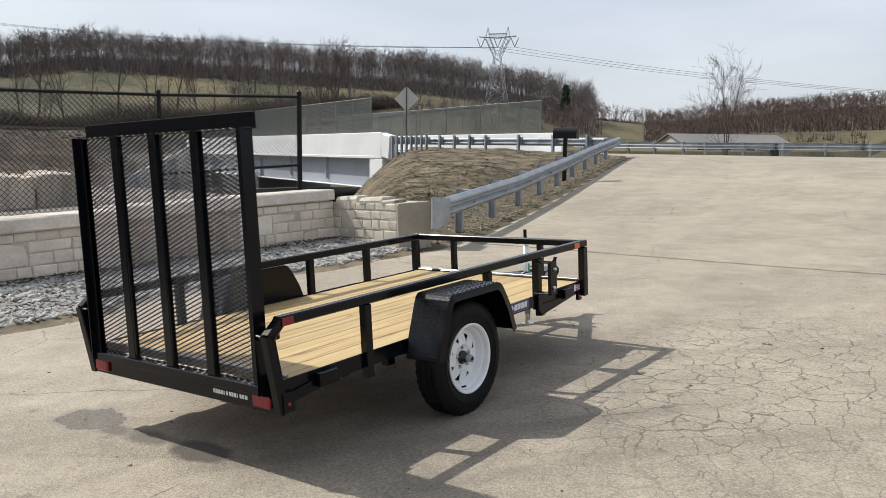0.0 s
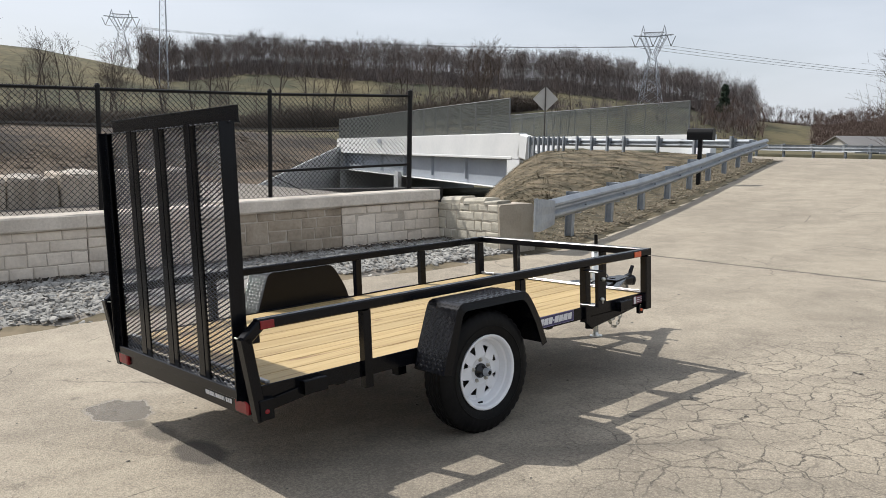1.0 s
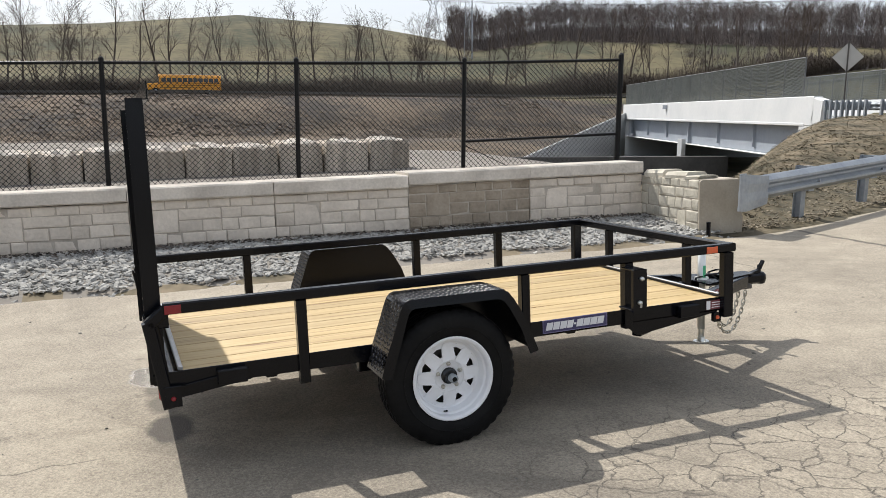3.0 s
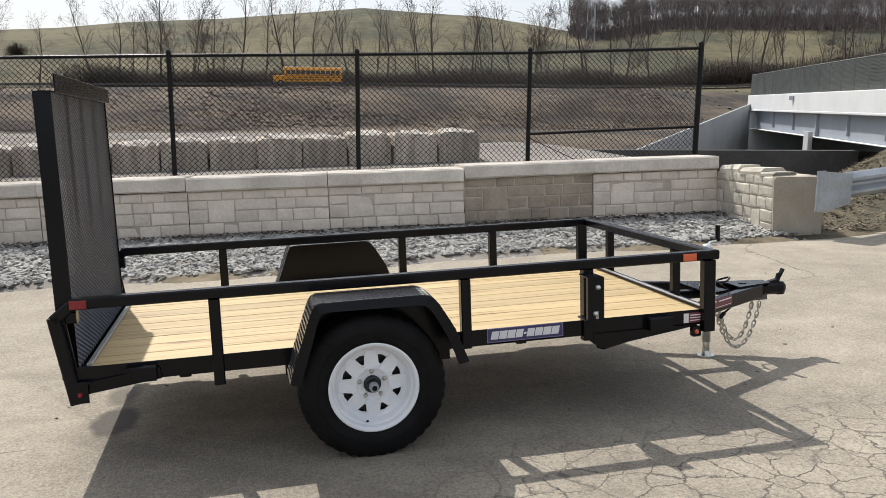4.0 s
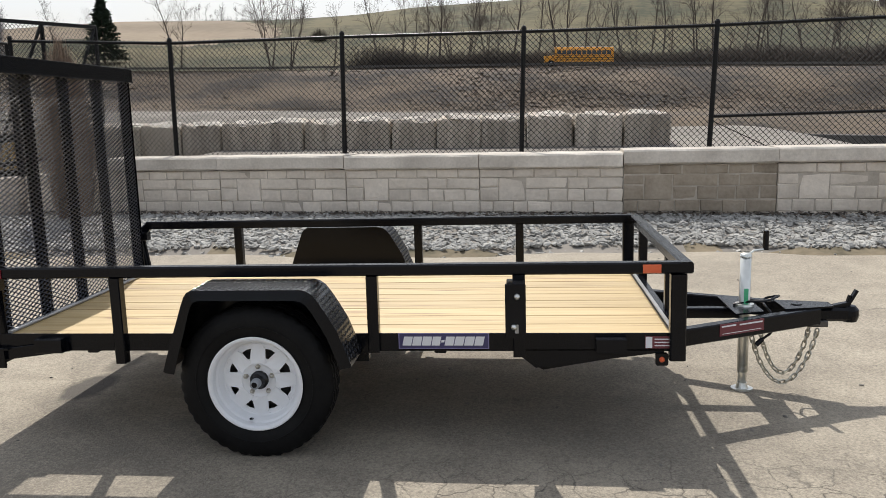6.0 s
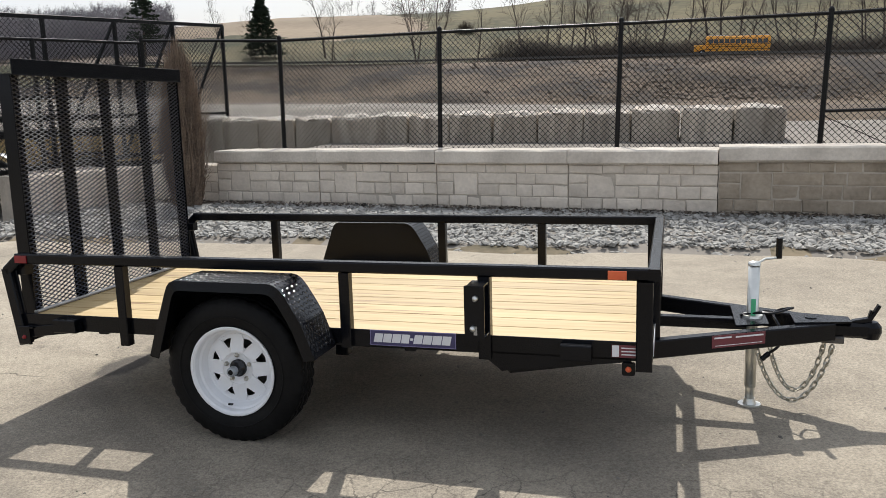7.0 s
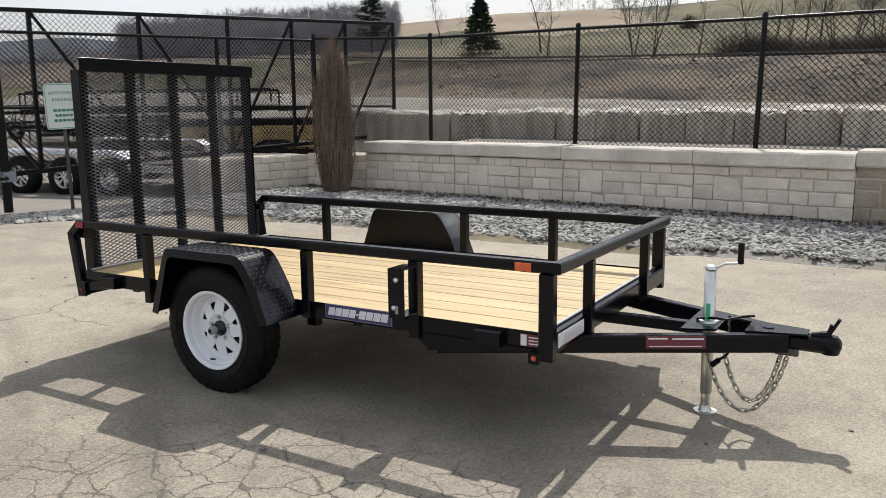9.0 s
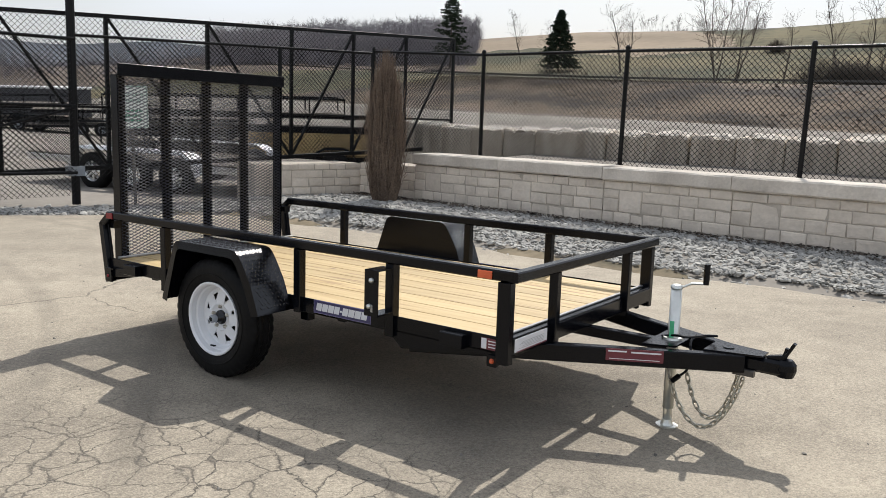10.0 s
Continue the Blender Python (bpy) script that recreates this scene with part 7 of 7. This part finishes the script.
# conifers
def conifer(x, y, h, w, seed, open_):
    rk = random.Random(seed)
    root = thing("pine_tree", Matrix.Translation((x, y, ground_height(x, y))), "dark green conifer with an open crown" if open_ else "dense dark green conifer", "tree", "conifers")
    part("trunk", Build().rod((0, 0, -0.3), (0, 0, h * 0.97), h * 0.018, 7, r1=0.03), BARK, root)
    b = Build()
    layers = int(h * (1.5 if open_ else 2.6))
    for i in range(layers):
        f = i / layers
        z = h * (0.22 + 0.78 * f) if open_ else h * (0.06 + 0.94 * f)
        rad = w * (1 - f) ** (0.6 if open_ else 0.85) * rk.uniform(0.65, 1.1) + 0.15
        for k in range(7 if open_ else 10):
            a = rk.uniform(0, 6.283)
            tip = Vector((math.cos(a) * rad, math.sin(a) * rad, z + rk.uniform(-0.1, 0.35) * (1 if open_ else -1)))
            for m in range(16):
                c = Vector((0, 0, z)).lerp(tip, 0.25 + 0.75 * m / 16) + Vector((rk.gauss(0, 0.14), rk.gauss(0, 0.14), rk.gauss(0, 0.10)))
                d = Vector((rk.uniform(-1, 1), rk.uniform(-1, 1), rk.uniform(-0.4, 0.6))).normalized() * 0.42
                e = d.orthogonal().normalized() * 0.15
                b.poly([c - d, c + e, c + d, c - e])
    part("needles", b, NEEDLE, root, raw=True)


for az, r, h, w, o in ((214.6, 180, 15.2, 4.6, True), (207.2, 176, 12.4, 4.8, False), (119.0, 245, 10.0, 2.3, True)):
    x, y = wood_at(az, r)
    conifer(x, y, h, w, int(az), o)


# round leafless bush on the slope
bx_, by_ = wood_at(193.6, 215)
bush = thing("bush", Matrix.Translation((bx_, by_, ground_height(bx_, by_) - 0.1)), "round dense leafless brown bush on the slope", "bush")
bb_ = Build()
for _ in range(1500):
    d = Vector((tri_rk.gauss(0, 1), tri_rk.gauss(0, 1), abs(tri_rk.gauss(0, 0.8)))).normalized()
    o = d * tri_rk.uniform(0.2, 2.6)
    blade(bb_, o, o + (d + Vector((tri_rk.gauss(0, 0.4), tri_rk.gauss(0, 0.4), 0.3))) * 0.9, 0.05)
part("twigs", bb_, THICK, bush, raw=True)
part("stem", Build().rod((0, 0, -0.2), (0, 0, 1.6), 0.12, 7, r1=0.05), BARK, bush)


# wooded hills far beyond the yard, the haze put into their blue-grey colour
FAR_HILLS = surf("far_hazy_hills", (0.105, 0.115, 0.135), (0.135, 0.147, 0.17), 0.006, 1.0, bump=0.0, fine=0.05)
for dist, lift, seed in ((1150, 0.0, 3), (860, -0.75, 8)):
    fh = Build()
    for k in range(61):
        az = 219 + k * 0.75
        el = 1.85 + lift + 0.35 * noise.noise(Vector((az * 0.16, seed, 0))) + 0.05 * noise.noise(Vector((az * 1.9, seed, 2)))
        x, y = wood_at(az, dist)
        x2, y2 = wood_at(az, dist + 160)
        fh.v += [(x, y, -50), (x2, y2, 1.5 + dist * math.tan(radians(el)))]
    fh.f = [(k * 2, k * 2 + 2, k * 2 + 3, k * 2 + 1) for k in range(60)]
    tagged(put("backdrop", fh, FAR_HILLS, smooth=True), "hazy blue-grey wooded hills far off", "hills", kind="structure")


# ---------------------------------------------------------------- pylons and lines
def pylon(x, y, h, yaw):
    root = thing("pylon", Matrix.Translation((x, y, ground_height(x, y))) @ Matrix.Rotation(radians(yaw), 4, "Z"), "tall steel lattice pylon with a wide crossarm", "pylon", "pylons")
    r = 0.085
    half = lambda f: 3.0 - 2.1 * f
    waist = h * 0.62
    lb = Build()
    lev = [0, 0.22, 0.42, 0.6, 0.78, 0.9, 1.0]
    cor = lambda f: [Vector((sx * half(f), sy * half(f), waist * f)) for sx, sy in ((1, 1), (-1, 1), (-1, -1), (1, -1))]
    for f, g in zip(lev, lev[1:]):
        a, c = cor(f), cor(g)
        for i in range(4):
            lb.rod(a[i], c[i], r, 4, cap=False)
            lb.rod(a[i], c[(i + 1) % 4], r * 0.6, 3, cap=False)
            lb.rod(a[(i + 1) % 4], c[i], r * 0.6, 3, cap=False)
    part("body", lb, GALV, root)
    hb = Build()
    top = h * 0.86
    for s in (-1, 1):
        for q in (-1, 1):
            hb.rod((s * 0.9, q * 0.9, waist), (s * 3.6, q * 0.6, top), r, 4, cap=False)
            hb.rod((s * 0.2, q * 0.9, waist + 0.5), (s * 2.2, q * 0.6, top), r, 4, cap=False)
            for k in range(5):
                f0, f1 = k / 5, (k + 1) / 5
                p0, p1 = Vector((s * 0.9, q * 0.9, waist)).lerp(Vector((s * 3.6, q * 0.6, top)), f0), Vector((s * 0.2, q * 0.9, waist + 0.5)).lerp(Vector((s * 2.2, q * 0.6, top)), f1)
                hb.rod(p0, p1, r * 0.55, 3, cap=False)
            hb.rod((s * 2.2, q * 0.6, top), (s * 2.9, 0, h), r * 0.8, 3, cap=False)
            hb.rod((s * 3.6, q * 0.6, top), (s * 2.9, 0, h), r * 0.8, 3, cap=False)
    part("head", hb, GALV, root)
    cb = Build()
    for q in (-0.6, 0.6):
        for z in (top, top + 1.2):
            cb.rod((-5.4 if z == top else -2.8, q, z + (0.5 if z == top else 0)), (0, q, z), r, 4, cap=False)
            cb.rod((5.4 if z == top else 2.8, q, z + (0.5 if z == top else 0)), (0, q, z), r, 4, cap=False)
        for k in range(-6, 6):
            cb.rod((k * 0.87, q, top + 0.04 * abs(k)), (k * 0.87 + 0.87, q, top + (1.2 if abs(k + 0.5) < 3.5 else 0.5)), r * 0.55, 3, cap=False)
    part("crossarm", cb, GALV, root)
    for x0 in (-4.9, 0, 4.9):
        part("insulator", Build().rod((x0 - 1.1, 0, top), (x0, 0, top - 2.6), 0.1, 5).rod((x0 + 1.1, 0, top), (x0, 0, top - 2.6), 0.1, 5), DARKSTEEL, root)
    return [Matrix.Translation((x, y, ground_height(x, y))) @ Matrix.Rotation(radians(yaw), 4, "Z") @ Vector((x0, 0, top - 2.6)) for x0 in (-4.9, 0, 4.9)]


px_, py_ = wood_at(123.8, 234)
A1 = pylon(px_, py_, 1.6 + 234 * 0.1425 - ground_height(px_, py_), 20)
qx_, qy_ = wood_at(159.0, 300)
A2 = pylon(qx_, qy_, 1.6 + 300 * 0.142 - ground_height(qx_, qy_), 60)
tx_, ty_ = wood_at(156.6, 230)
mast = thing("lattice_mast", Matrix.Translation((tx_, ty_, ground_height(tx_, ty_) - 0.3)), "tall slim steel lattice mast on the hillside", "mast")
for k in range(3):
    c0, c1 = (Vector((w * math.cos(2.094 * k), w * math.sin(2.094 * k), z)) for w, z in ((1.5, 0), (0.35, 52)))
    part("leg", Build().rod(c0, c1, 0.09, 4), GALV, mast)
mb2 = Build()
for i in range(26):
    w0_, w1_ = 1.5 - 1.15 * i / 26, 1.5 - 1.15 * (i + 1) / 26
    for k in range(3):
        mb2.rod((w0_ * math.cos(2.094 * k), w0_ * math.sin(2.094 * k), i * 2.0), (w1_ * math.cos(2.094 * (k + 1)), w1_ * math.sin(2.094 * (k + 1)), i * 2.0 + 2.0), 0.04, 3, cap=False)
part("bracing", mb2, GALV, mast)
A3 = [Vector((4 + (330 + k * 5) * math.cos(radians(92)), 2 + (330 + k * 5) * math.sin(radians(92)), 19.0 + k * 0.7)) for k in (-1, 0, 1)]
lines = thing("power_lines", Matrix.Identity(4), "thin power lines sagging between the pylons", "power line")
for P_, Q_ in ((A1, A2), (A1, A3)):
    for a, b in zip(P_, Q_):
        pts = [a.lerp(b, t) - Vector((0, 0, 2.5 * 4 * t * (1 - t))) for t in [i / 14 for i in range(15)]]
        part("wire", Build().pipe(pts, 0.045, 3), DARKSTEEL, lines)

# low house beyond the crossing road
hx, hy = 4 + 105 * math.cos(radians(109.1)), 2 + 105 * math.sin(radians(109.1))
hz = ground_height(hx, hy)
house = thing("house", Matrix.Translation((hx, hy, hz)) @ Matrix.Rotation(radians(48), 4, "Z"), "low grey building with a grey metal roof", "house")
eave = 2.1 - hz
part("wall", Build().box(-7, 7, -4, 4, -1, eave), SIDING, house)
part("gable", Build().sweep((-7.02, 0, eave), (-6.9, 0, eave), [(-4, 0), (4, 0), (0, 1.2)]), SIDING, house)
for s in (-1, 1):
    part("roof", Build().sweep((-7.4, 0, 0), (7.4, 0, 0), [(s * 4.4, eave - 0.1), (0, eave + 1.25), (0, eave + 1.13), (s * 4.4, eave - 0.22)]), ROOF, house)
for k in range(4):
    wn_ = part("window", Build().box(-5.5 + k * 3.2, -4.3 + k * 3.2, -4.05, -3.98, eave - 1.7, eave - 0.5), GLASSDARK, house)
    part("frame", Build().box(-5.6 + k * 3.2, -4.2 + k * 3.2, -4.03, -3.99, eave - 1.8, eave - 0.4), PAINTED, wn_)
